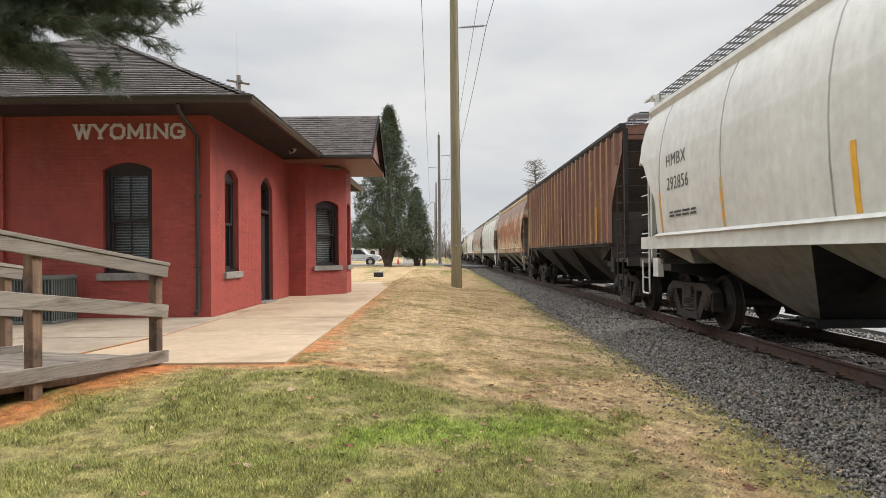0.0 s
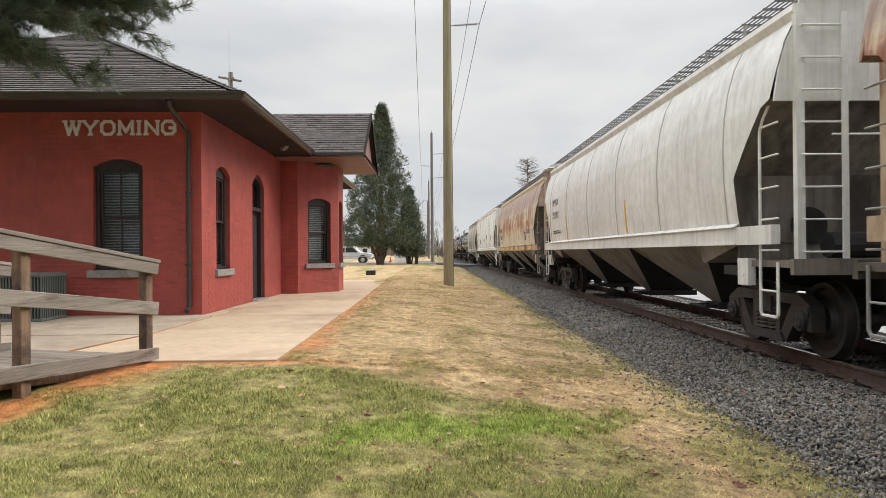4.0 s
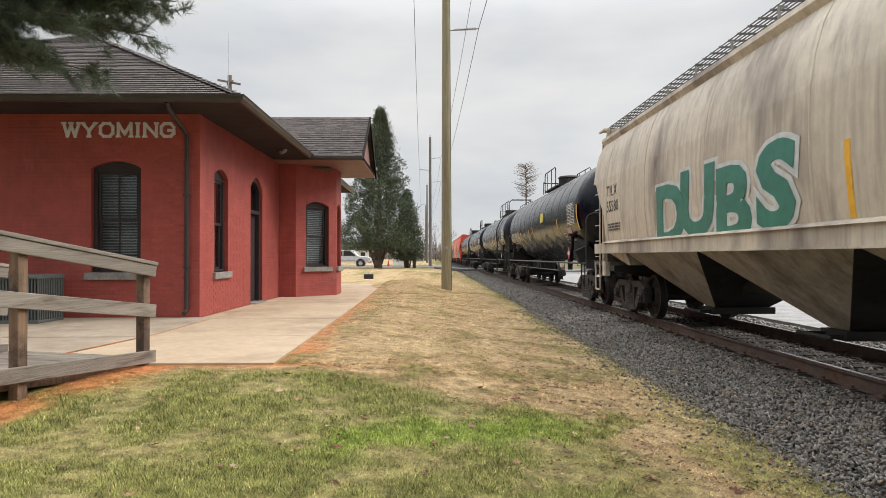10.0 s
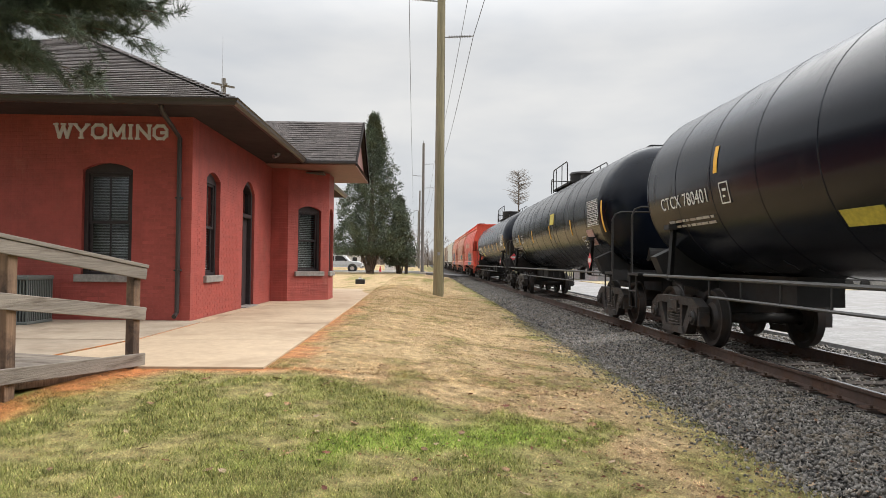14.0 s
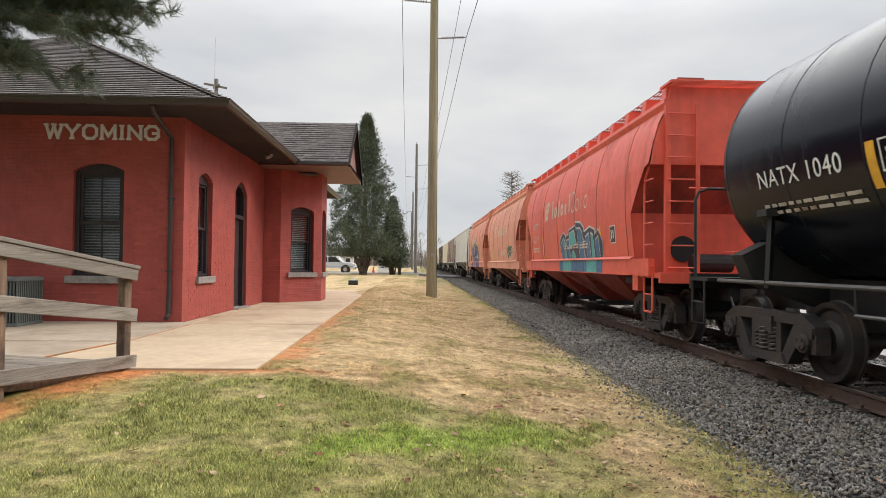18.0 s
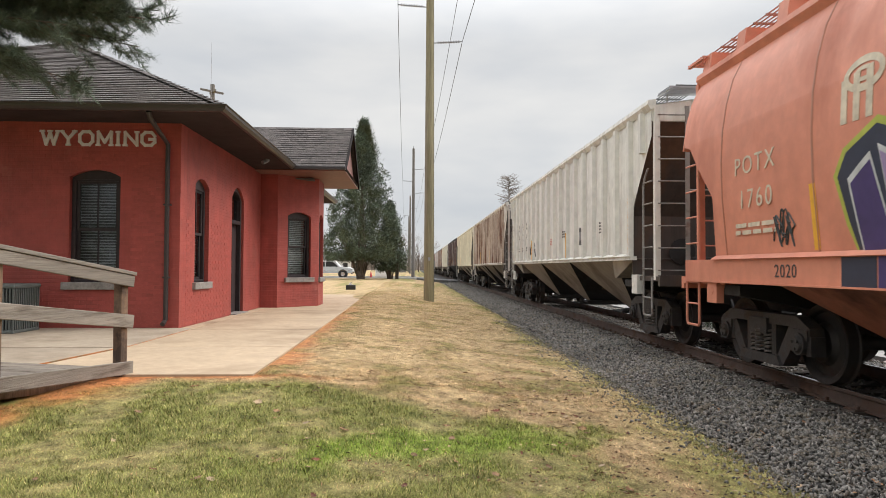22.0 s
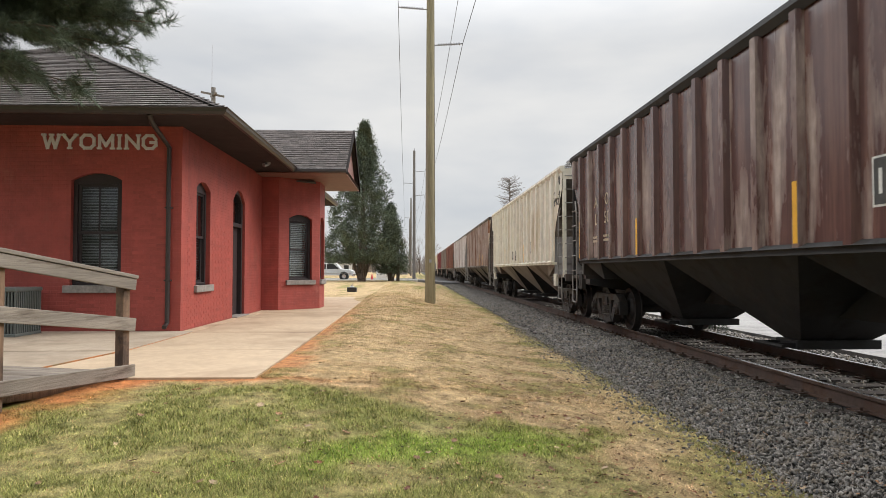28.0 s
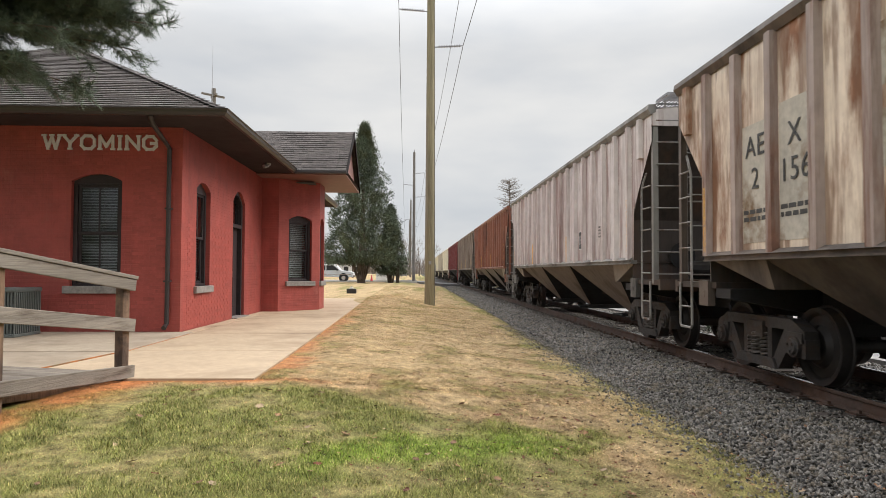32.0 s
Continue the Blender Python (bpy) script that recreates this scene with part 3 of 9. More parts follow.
def wall(m, length, openings, top=WALL_TOP, thick=0.33, bottom=-0.15, label=""):
    """A wall whose outer face is its local y = 0; openings: (u0, u1, z0, z1, rise)."""
    s = Shape()
    u = 0.0
    for u0, u1, z0, z1, rise in sorted(openings):
        s.prism([(u, bottom), (u0, bottom), (u0, top), (u, top)], "y", 0, thick)
        if z0 > bottom + 0.01:
            s.prism([(u0, bottom), (u1, bottom), (u1, z0), (u0, z0)], "y", 0, thick)
        s.prism(arch(u0, u1, z1 - rise, rise) + [(u1, top), (u0, top)], "y", 0, thick)
        u = u1
    s.prism([(u, bottom), (length, bottom), (length, top), (u, top)], "y", 0, thick)
    return part("wall", s.mesh("wall", weld=True), M_BRICK, depot, label, m=local(m))


def sash_window(m, u0, u1, z0, z1, rise, mullion=True, blinds=True, sill=True, group=""):
    """Arched double-hung window with dark sashes, blinds behind the glass and a stone sill."""
    w = part("window", Shape().prism(arch(u0, u1, z1 - rise, rise)[::-1] + [(u0, z1 - rise - 0.06), (u1, z1 - rise - 0.06)], "y", 0.10, 0.16), M_DARKWOOD, depot, m=local(m))
    spring, mid = z1 - rise - 0.04, (z0 + z1 - rise) / 2
    f = Shape()
    for a, b in ((u0, u0 + 0.075), (u1 - 0.075, u1)):
        f.box(a, b, 0.085, 0.20, z0, spring)
    f.box(u0 + 0.075, u1 - 0.075, 0.085, 0.20, z0, z0 + 0.05)
    f.box(u0 + 0.075, u1 - 0.075, 0.085, 0.20, spring - 0.03, spring)
    part("window_frame", f, M_DARKWOOD, w, bevel=0.006)
    for k, (lo, hi, dy) in enumerate(((z0 + 0.05, mid + 0.03, 0.15), (mid - 0.02, spring - 0.03, 0.115))):
        a, b = u0 + 0.077, u1 - 0.077
        s = Shape().box(a, a + 0.05, dy, dy + 0.035, lo, hi).box(b - 0.05, b, dy, dy + 0.035, lo, hi)
        s.box(a + 0.05, b - 0.05, dy, dy + 0.035, lo, lo + 0.05).box(a + 0.05, b - 0.05, dy, dy + 0.035, hi - 0.045, hi)
        if mullion:
            c = (a + b) / 2
            s.box(c - 0.014, c + 0.014, dy + 0.003, dy + 0.032, lo + 0.05, hi - 0.045)
        part("sash", s, M_DARKWOOD, w, bevel=0.004)
        halves = ((a + 0.05, (a + b) / 2 - 0.014), ((a + b) / 2 + 0.014, b - 0.05)) if mullion else ((a + 0.05, b - 0.05),)
        for p0, p1 in halves:
            pane = part("pane", Shape().box(p0 + 0.001, p1 - 0.001, dy + 0.014, dy + 0.019, lo + 0.051, hi - 0.046), M_GLASS, w)
            pane.visible_shadow = False
    if blinds:
        slat = stored("slat%.2f" % (u1 - u0), lambda: Shape().box(-(u1 - u0) / 2 + 0.1, (u1 - u0) / 2 - 0.1, -0.011, 0.011, -0.0012, 0.0012))
        z = z0 + 0.08
        while z < spring - 0.05:
            part("slat", slat, M_BLIND, w, m=pose((u0 + u1) / 2, 0.225, z, 58))
            z += 0.052
    # An added dark sheet stands in for the unlit room.
    part("room_screen", Shape().box(u0 - 0.3, u1 + 0.3, 0.9, 0.95, z0 - 0.4, z1 + 0.4), M_ROOMDARK, w, "dark sheet standing in for the dim room")
    if sill:
        part("sill", Shape().box(u0 - 0.10, u1 + 0.10, -0.065, 0.12, z0 - 0.135, z0), M_STONE, w, "grey stone sill", bevel=0.012)
    return w


SOUTH = pose(WALL_W, WALL_Y, 0)
EASTW = pose(WALL_X, WALL_Y + 0.33, 0, 0, 0, 90)
BAY_Y, BAY_X, BAY_A = 18.42, -2.77, -3.75
w_front = (-6.165 - WALL_W, -5.272 - WALL_W, 0.825, 2.845, 0.13)
w_front2 = (-9.9 - WALL_W, -9.0 - WALL_W, 0.825, 2.845, 0.13)
wall(SOUTH, WALL_X - WALL_W, [w_front2, w_front])
sash_window(SOUTH, *w_front)
sash_window(SOUTH, *w_front2)
w_side = (12.97 - WALL_Y - 0.33, 13.84 - WALL_Y - 0.33, 0.805, 2.85, 0.15)
d_side = (15.55 - WALL_Y - 0.33, 16.62 - WALL_Y - 0.33, -0.15, 3.0, 0.28)
wall(EASTW, BAY_Y - WALL_Y, [w_side, d_side])
sash_window(EASTW, *w_side)
wall(pose(WALL_X + 0.0, BAY_Y, 0), BAY_A - WALL_X, [])
BAYF = pose(BAY_A, BAY_Y, 0, 0, 0, 45)
facet = (BAY_X - BAY_A) * math.sqrt(2)
w_bay = (0.333, 1.113, 0.82, 2.66, 0.12)
wall(BAYF, facet, [w_bay])
sash_window(BAYF, *w_bay, mullion=False)
BAYE = pose(BAY_X, BAY_Y + (BAY_X - BAY_A), 0, 0, 0, 90)
w_baye = (0.11, 0.89, 0.82, 2.66, 0.12)
wall(BAYE, 1.0, [w_baye])
sash_window(BAYE, *w_baye, mullion=False)
BAY_N = BAY_Y + (BAY_X - BAY_A) + 1.0
wall(pose(BAY_X, BAY_N, 0, 0, 0, 135), facet, [])
wall(pose(WALL_X, BAY_N + 0.98, 0, 0, 0, 90), WALL_N - BAY_N - 0.98, [])
wall(pose(WALL_X, WALL_N, 0, 0, 0, 180), WALL_X - WALL_W, [])
wall(pose(WALL_W, WALL_N - 0.33, 0, 0, 0, 270), WALL_N - WALL_Y - 0.66, [])
part("inner_floor", Shape().box(WALL_W + 0.35, WALL_X - 0.35, WALL_Y + 0.35, WALL_N - 0.35, -0.1, 0.02), M_ROOMDARK, depot, m=local(Matrix()))

part("pilaster", Shape().box(-8.16, -7.94, WALL_Y - 0.07, WALL_Y + 0.01, -0.1, WALL_TOP - 0.06), M_BRICK, depot, m=local(Matrix()))

# door on the trackside, dark, with a tall arched light over it
u0, u1, z0, z1, rise = d_side
door = part("door", Shape().box(u0 + 0.10, u1 - 0.10, 0.16, 0.21, 0.03, 2.12), M_DOORPAINT, depot, "dark panelled door set deep in the wall", m=local(EASTW))
fr = Shape().box(u0, u0 + 0.10, 0.06, 0.24, -0.02, z1 - rise).box(u1 - 0.10, u1, 0.06, 0.24, -0.02, z1 - rise).box(u0 + 0.10, u1 - 0.10, 0.06, 0.24, 2.13, 2.22)
fr.prism(arch(u0, u1, z1 - rise, rise)[::-1] + arch(u0, u1, z1 - rise - 0.09, rise), "y", 0.06, 0.24)
part("door_frame", fr, M_DARKWOOD, door, bevel=0.006)
for a, b, lo, hi in ((0.22, 0.48, 0.25, 0.95), (0.58, 0.84, 0.25, 0.95), (0.22, 0.48, 1.1, 1.95), (0.58, 0.84, 1.1, 1.95)):
    part("door_panel", Shape().box(u0 + a, u0 + b, 0.148, 0.162, lo, hi), M_DOORPAINT, door, bevel=0.006)
lt = part("transom_pane", Shape().box(u0 + 0.101, u1 - 0.101, 0.14, 0.146, 2.22, z1 - rise), M_GLASS, door)
lt.visible_shadow = False
part("door_handle", Shape().ball((u0 + 0.18, 0.12, 1.02), 0.032, 10), M_CHROME, door, "dull brass knob", smooth=True)
part("threshold", Shape().box(u0 - 0.02, u1 + 0.02, -0.12, 0.33, -0.05, 0.028), M_STONE, door, "worn stone threshold", bevel=0.008)
# Another added dark sheet, for the dim hall past the door.
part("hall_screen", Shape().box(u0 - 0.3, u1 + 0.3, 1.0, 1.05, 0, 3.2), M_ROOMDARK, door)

# roof: hip over the body, gable over the bay; shingles laid in courses
E_S, E_E, E_N, E_W = WALL_Y - EAVE, WALL_X + EAVE, WALL_N + EAVE, WALL_W - EAVE
RIDGE_X, RIDGE_RUN = (E_W + E_E) / 2, (E_E - E_W) / 2
RIDGE_Z = EAVE_Z + PITCH * RIDGE_RUN


def courses(p0, across, up, widths, count, rise_v, exposure=0.14, seed=1):
    """Shingle tabs in courses on a slope: p0 the eave's start, across and up unit vectors in the slope, widths(d) the span at d up it."""
    r = random.Random(seed)
    s = Shape()
    nrm = across.cross(up)
    for k in range(count):
        a, b = widths(k * exposure)
        if b - a < 0.1:
            break
        u = a - r.uniform(0, 0.3)
        while u < b:
            w = r.uniform(0.16, 0.34)
            lo, hi = max(u, a), min(u + w - 0.006, b)
            if hi - lo > 0.03:
                jut = r.uniform(-0.006, 0.012)
                c = [p0 + across * lo + up * (k * exposure - jut), p0 + across * hi + up * (k * exposure - jut), p0 + across * hi + up * ((k + 1) * exposure + 0.03), p0 + across * lo + up * ((k + 1) * exposure + 0.03)]
                t0, t1 = nrm * r.uniform(0.014, 0.022), nrm * 0.002
                s.add([c[0] + t0, c[1] + t0, c[2] + t1, c[3] + t1, c[0], c[1]], [(0, 1, 2, 3), (4, 5, 1, 0)])
            u += w
    return s


roof = part("roof", Shape().add([(E_W, E_S, EAVE_Z), (E_E, E_S, EAVE_Z), (E_E, E_N, EAVE_Z), (E_W, E_N, EAVE_Z), (RIDGE_X, E_S + RIDGE_RUN, RIDGE_Z), (RIDGE_X, E_N - RIDGE_RUN, RIDGE_Z)],
            [(0, 1, 4), (1, 2, 5, 4), (2, 3, 5), (3, 0, 4, 5)]), M_SHINGLE, depot, "brown asphalt-shingle hip roof", m=local(Matrix()))
sl = math.hypot(1, PITCH)
up_s, ax = Vector((0, 1 / sl, PITCH / sl)), Vector((1, 0, 0))
span = lambda d: (d / sl, 2 * RIDGE_RUN - d / sl)
tagged(part("shingling", courses(Vector((E_W, E_S, EAVE_Z + 0.002)), ax, up_s, span, 45, 0), M_SHINGLE, roof), kind="stuff")
up_e, ay = Vector((-1 / sl, 0, PITCH / sl)), Vector((0, 1, 0))
tagged(part("shingling", courses(Vector((E_E, E_S, EAVE_Z + 0.002)), ay, up_e, lambda d: (d / sl, E_N - E_S - d / sl), 14, 0, seed=3), M_SHINGLE, roof), kind="stuff")
cap = Shape()
for i in range(25):
    a = i * 0.2
    q = lambda d, o: Vector((E_E - d, E_S + d, EAVE_Z + PITCH * d + 0.010 + o))
    p, e = q(a, 0.016), q(a + 0.22, 0.008)
    cap.add([p + Vector((-0.09, -0.09, -0.012)), p + Vector((0, 0, 0.012)), p + Vector((0.09, 0.09, -0.012)), e + Vector((-0.09, -0.09, -0.012)), e + Vector((0, 0, 0.008)), e + Vector((0.09, 0.09, -0.012))], [(0, 1, 4, 3), (1, 2, 5, 4)])
tagged(part("hip_capping", cap, M_SHINGLE, roof), kind="stuff")

def sloped(p, q, r, t, thick=0.02):
    """A boarded slope through four corners."""
    low = [Vector(v) for v in (p, q, r, t)]
    return Shape().add(low + [v + Vector((0, 0, thick)) for v in low], [(3, 2, 1, 0), (4, 5, 6, 7), (0, 1, 5, 4), (1, 2, 6, 5), (2, 3, 7, 6), (3, 0, 4, 7)])


S_LO, S_HI = EAVE_Z - 0.11, EAVE_Z - 0.106
part("soffit", sloped((E_W, E_S, S_LO), (E_E, E_S, S_LO), (WALL_X - 0.03, WALL_Y + 0.03, S_HI), (WALL_W + 0.03, WALL_Y + 0.03, S_HI)), M_SOFFIT, depot, "dark boarding under the eaves", m=local(Matrix()))
part("soffit", sloped((E_E, E_S, S_LO), (E_E, E_N, S_LO), (WALL_X - 0.03, WALL_N - 0.03, S_HI), (WALL_X - 0.03, WALL_Y + 0.03, S_HI)), M_SOFFIT, depot, "dark boarding under the eaves", m=local(Matrix()))
for a, b in (((E_W, E_S), (E_E, E_S)), ((E_E, E_S), (E_E, 17.62)), ((E_E, 21.7), (E_E, E_N)), ((E_E, E_N), (E_W, E_N))):
    d = Vector((b[0] - a[0], b[1] - a[1], 0)).normalized()
    o = Vector((d.y, -d.x, 0))
    prof = [(-0.03, -0.115), (0.03, -0.115), (0.075, -0.07), (0.085, -0.03), (0.105, -0.012), (0.105, 0.0), (0.088, 0.0), (0.07, -0.055), (0.02, -0.10), (-0.005, -0.02), (-0.03, -0.02)]
    ext = 0.09
    A, Bp = Vector((*a, EAVE_Z)) - d * (0.0), Vector((*b, EAVE_Z)) + d * (0.0)
    g = Shape().loft([[P + d * (sg * (0.1 if True else 0)) * (1 if max(w, 0) else 1) * 0 + o * u + d * (sg * max(0, u)) + Vector((0, 0, w)) for u, w in prof] for P, sg in ((A, -1), (Bp, 1))])
    part("gutter", g, M_GUTTER, depot, "brown metal gutter", m=local(Matrix()), bevel=0.004)

# bay roof
GX, GS, GN, GR = -1.83, 17.6, 21.7, 5.19
GM = (GS + GN) / 2
gp = (GR - 3.77) / (GM - GS)
b_roof = part("bay_roof", Shape().add([(GX, GS, 3.77), (GX, GM, GR), (GX, GN, 3.77), (-6.3, GS, 3.77), (-6.3, GM, GR), (-6.3, GN, 3.77)], [(0, 1, 4, 3), (1, 2, 5, 4), (0, 3, 5, 2)]), M_SHINGLE, depot, "shingled gable roof over the bay", m=local(Matrix()))
bl = math.hypot(1, gp)
tagged(part("shingling", courses(Vector((-6.2, GS, 3.772)), ax, Vector((0, 1 / bl, gp / bl)), lambda d: (max(0.0, 0), 6.2 + GX + 0.03), int((GM - GS) * bl / 0.14) + 1, 0, seed=5), M_SHINGLE, b_roof), kind="stuff")
part("gable", Shape().prism([(GS + 0.10, 3.68), (GN - 0.10, 3.68), (GM, GR - 0.10)], "x", GX - 0.30, GX - 0.12), M_GABLE, depot, "mauve-painted gable boards", m=local(Matrix()))
bb = Shape()
for s0, s1 in ((GS, GM), (GN, GM)):
    bb.add([(GX + 0.03, s0, 3.64), (GX + 0.03, s0, 3.80), (GX + 0.03, s1, GR + 0.035), (GX + 0.03, s1, GR - 0.13), (GX - 0.01, s0, 3.64), (GX - 0.01, s0, 3.80), (GX - 0.01, s1, GR + 0.035), (GX - 0.01, s1, GR - 0.13)],
           [(0, 1, 2, 3), (7, 6, 5, 4), (0, 4, 5, 1), (1, 5, 6, 2), (3, 2, 6, 7), (0, 3, 7, 4)])
part("barge_board", bb, M_BROWN, depot, m=local(Matrix()))
part("bay_soffit", Shape().box(-4.2, GX - 0.01, GS + 0.02, GN - 0.02, 3.655, 3.675), M_GABLE, depot, "brown boarded soffit", m=local(Matrix()))
part("bay_gutter", Shape().box(E_E + 0.02, GX + 0.02, GS - 0.09, GS + 0.015, 3.67, 3.77), M_GUTTER, depot, m=local(Matrix()), bevel=0.02)
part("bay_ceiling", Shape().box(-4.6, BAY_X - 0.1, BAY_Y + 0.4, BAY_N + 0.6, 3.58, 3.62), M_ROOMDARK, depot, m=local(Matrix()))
part("soffit_lamp", Shape().tube((-3.55, 16.1, 3.70), (-3.55, 16.1, 3.64), 0.07, 0.06, 12).tube((-3.55, 16.1, 3.64), (-3.62, 15.98, 3.60), 0.04, 0.05, 10), M_GALV, depot, "small eaves floodlight", m=local(Matrix()))

# downspout and sign
dsp = Shape().pipe([(-4.42, E_S + 0.03, 3.69), (-4.42, E_S + 0.12, 3.58), (-4.42, WALL_Y - 0.07, 3.30), (-4.42, WALL_Y - 0.06, 0.16), (-4.42, WALL_Y - 0.20, 0.09)], 0.042, 10)
part("downspout", dsp, M_GUTTER, depot, "brown downspout", smooth=True, m=local(Matrix()))
for z in (0.9, 2.2):
    part("strap", Shape().box(-4.475, -4.365, WALL_Y - 0.108, WALL_Y + 0.01, z, z + 0.03), M_GUTTER, depot, m=local(Matrix()))
STROKES = {"W": ("0,1 .25,0", ".25,0 .5,.9", ".5,.9 .75,0", ".75,0 1,1", "S0,1", "S1,1", "S.5,1"), "Y": ("0,1 .5,.45", "1,1 .5,.45", ".5,.5 .5,0", "S0,1", "S1,1", "S.5,0"),
           "O": ("0,.25 0,.75", "1,.25 1,.75", ".25,1 .75,1", ".25,0 .75,0", "0,.75 .25,1", "1,.75 .75,1", "0,.25 .25,0", "1,.25 .75,0"),
           "M": ("0,0 0,1", "1,0 1,1", "0,1 .5,.2", "1,1 .5,.2", "S0,0", "S1,0"), "I": (".5,0 .5,1", "S.5,0", "S.5,1"), "N": ("0,0 0,1", "1,0 1,1", "0,1 1,0", "S0,0", "S1,1"),
           "G": ("0,.25 0,.75", ".25,1 .75,1", ".25,0 .75,0", "0,.75 .25,1", "1,.72 .75,1", "0,.25 .25,0", "1,.25 .75,0", "1,.22 1,.5", ".6,.47 1,.47")}


def block_letter(ch, w, h, bar=0.055):
    """A heavy slab-footed letter cut from board, centred, in the x-z plane."""
    s, t = Shape(), bar * 0.84
    spot = lambda q: (-w / 2 + bar / 2 + (w - bar) * q[0] if w > bar else 0.0, -h / 2 + t / 2 + (h - t) * q[1])
    for k, st in enumerate(STROKES[ch]):
        d = 0.012 + 0.0006 * k
        if st[0] == "S":
            x, z = spot([float(v) for v in st[1:].split(",")])
            s.box(x - bar * 0.86, x + bar * 0.86, -d, 0.01, z - t / 2, z - t / 2 + 0.034) if z < 0 else s.box(x - bar * 0.86, x + bar * 0.86, -d, 0.01, z + t / 2 - 0.034, z + t / 2)
            continue
        a, b = [spot([float(v) for v in p.split(",")]) for p in st.split()]
        u = Vector((b[0] - a[0], 0, b[1] - a[1])).normalized()
        A, B = Vector((a[0], 0, a[1])) - u * t / 2, Vector((b[0], 0, b[1])) + u * t / 2
        s.beam(A + Vector((0, 0.005 - d / 2, 0)), B + Vector((0, 0.005 - d / 2, 0)), 0.010 + d, bar, up=(u.z, 0, -u.x))
    return s


LETTERS = (("W", -6.52, 0.335), ("Y", -6.20, 0.285), ("O", -5.885, 0.285), ("M", -5.56, 0.29), ("I", -5.325, 0.066), ("N", -5.095, 0.27), ("G", -4.79, 0.285))
for ch, cx, wide in LETTERS:
    part("sign_letter", block_letter(ch, wide * 0.97, 0.275, 0.052), M_LETTER, depot, "white block letter", m=local(pose(cx, WALL_Y - 0.010, 3.405)))

# ---- condenser on a pad ----
ac = thing("condenser_unit", -6.84, 11.45, 0.012, "grey-green metal air-conditioning condenser beside the wall", "air conditioner")
part("base_pan", Shape().box(-0.38, 0.38, -0.38, 0.38, 0, 0.05), M_ACUNIT, ac, bevel=0.01)
part("lid", Shape().box(-0.39, 0.39, -0.39, 0.39, 0.73, 0.80), M_ACUNIT, ac, bevel=0.02)
part("coil", Shape().box(-0.33, 0.33, -0.33, 0.33, 0.05, 0.73), M_BLACK, ac, "dark finned coil")
fin = stored("louvre_bar", lambda: Shape().box(-0.012, 0.012, -0.012, 0.012, 0.05, 0.73))
for i in range(15):
    q = -0.36 + 0.72 * i / 14
    part("louvre_bar", fin, M_ACUNIT, ac, m=pose(q, -0.36, 0))
    part("louvre_bar", fin, M_ACUNIT, ac, m=pose(0.36, q, 0)) if i else None

# ---- wooden ramp and its rails ----
ramp = thing("wooden_ramp", -3.02, 7.03, 0, "weathered timber access ramp with post-and-board rails", "ramp", rz=-15.66)
rd = Vector((0, -1, 0))          # down-to-up direction of the ramp
rs = Vector((-1, 0, 0))           # across it, away from the lawn
lift = 0.145                             # rise per metre


def along(d, across=0.0, z=0.0):
    return rd * d + rs * across + Vector((0, 0, z))


def rail_line(across, lengths, top0):
    for k, d in enumerate(lengths):
        p = along(d, across)
        h = top0 + lift * d
        if k != 0 or across == 0:
            pass
        part("post", Shape().beam(p + Vector((0, 0, -0.10)), p + Vector((0, 0, h - 0.03)), 0.098, 0.098, up=rd), M_POSTWOOD, ramp, "square weathered post", bevel=0.008)
    e0, e1 = -0.12, lengths[-1] + 0.25
    off = -0.065
    part("cap_board", Shape().beam(along(e0, across - 0.02, top0 + lift * e0), along(e1, across - 0.02, top0 + lift * e1), 0.15, 0.038), M_OLDWOOD, ramp, "grey weathered cap board", bevel=0.006)
    for z, hgt in ((top0 - 0.082, 0.115), (top0 - 0.50, 0.135), (0.06, 0.13)):
        part("rail_board", Shape().beam(along(e0 + 0.02, across + off, z + lift * (e0 + 0.02) * (1.0 if z > 0.9 else 0.9 if z > 0.2 else 0.35)), along(e1, across + off, z + lift * e1 * (1.0 if z > 0.9 else 0.9 if z > 0.2 else 0.35)), 0.038, hgt), M_OLDWOOD, ramp, "grey weathered rail board", bevel=0.006)


rail_line(0.0, [0.0, 1.50, 3.0, 4.5], 1.045)
rail_line(1.95, [0.05, 1.6, 3.1, 4.6], 1.02)
for i in range(34):
    d = -0.12 + i * 0.145
    part("deck_plank", Shape().beam(along(d, 0.06, 0.015 + lift * 0.55 * max(0, d)), along(d, 1.90, 0.015 + lift * 0.55 * max(0, d)), 0.138, 0.036), M_DECKWOOD, ramp)
part("stringer", Shape().beam(along(-0.1, 0.08, -0.06), along(4.8, 0.08, -0.08 + lift * 0.55 * 4.8), 0.04, 0.12), M_POSTWOOD, ramp)
part("stringer", Shape().beam(along(-0.1, 1.85, -0.06), along(4.8, 1.85, -0.08 + lift * 0.55 * 4.8), 0.04, 0.12), M_POSTWOOD, ramp)


# nearest bricks and shingles as pieces of their own
def lay_bricks(wall_ob, u_from, u_to, z_from, rows, keep, limit):
    """Bricks that stand 3 mm proud of a wall's face, in running bond."""
    brick = stored("brick", lambda: Shape().box(-0.1015, 0.1015, -0.003, 0.02, -0.0285, 0.0285))
    r = random.Random(2)
    made = 0
    for k in range(rows):
        z = z_from + k * 0.0677
        u = u_from + (0.1075 if k % 2 else 0.0)
        while u + 0.11 < u_to and made < limit:
            if keep(u, z):
                part("brick", brick, M_BRICK_PLAIN, wall_ob, m=pose(u + 0.1075, r.uniform(-0.0012, 0.0012), z + 0.034))
                made += 1
            u += 0.215


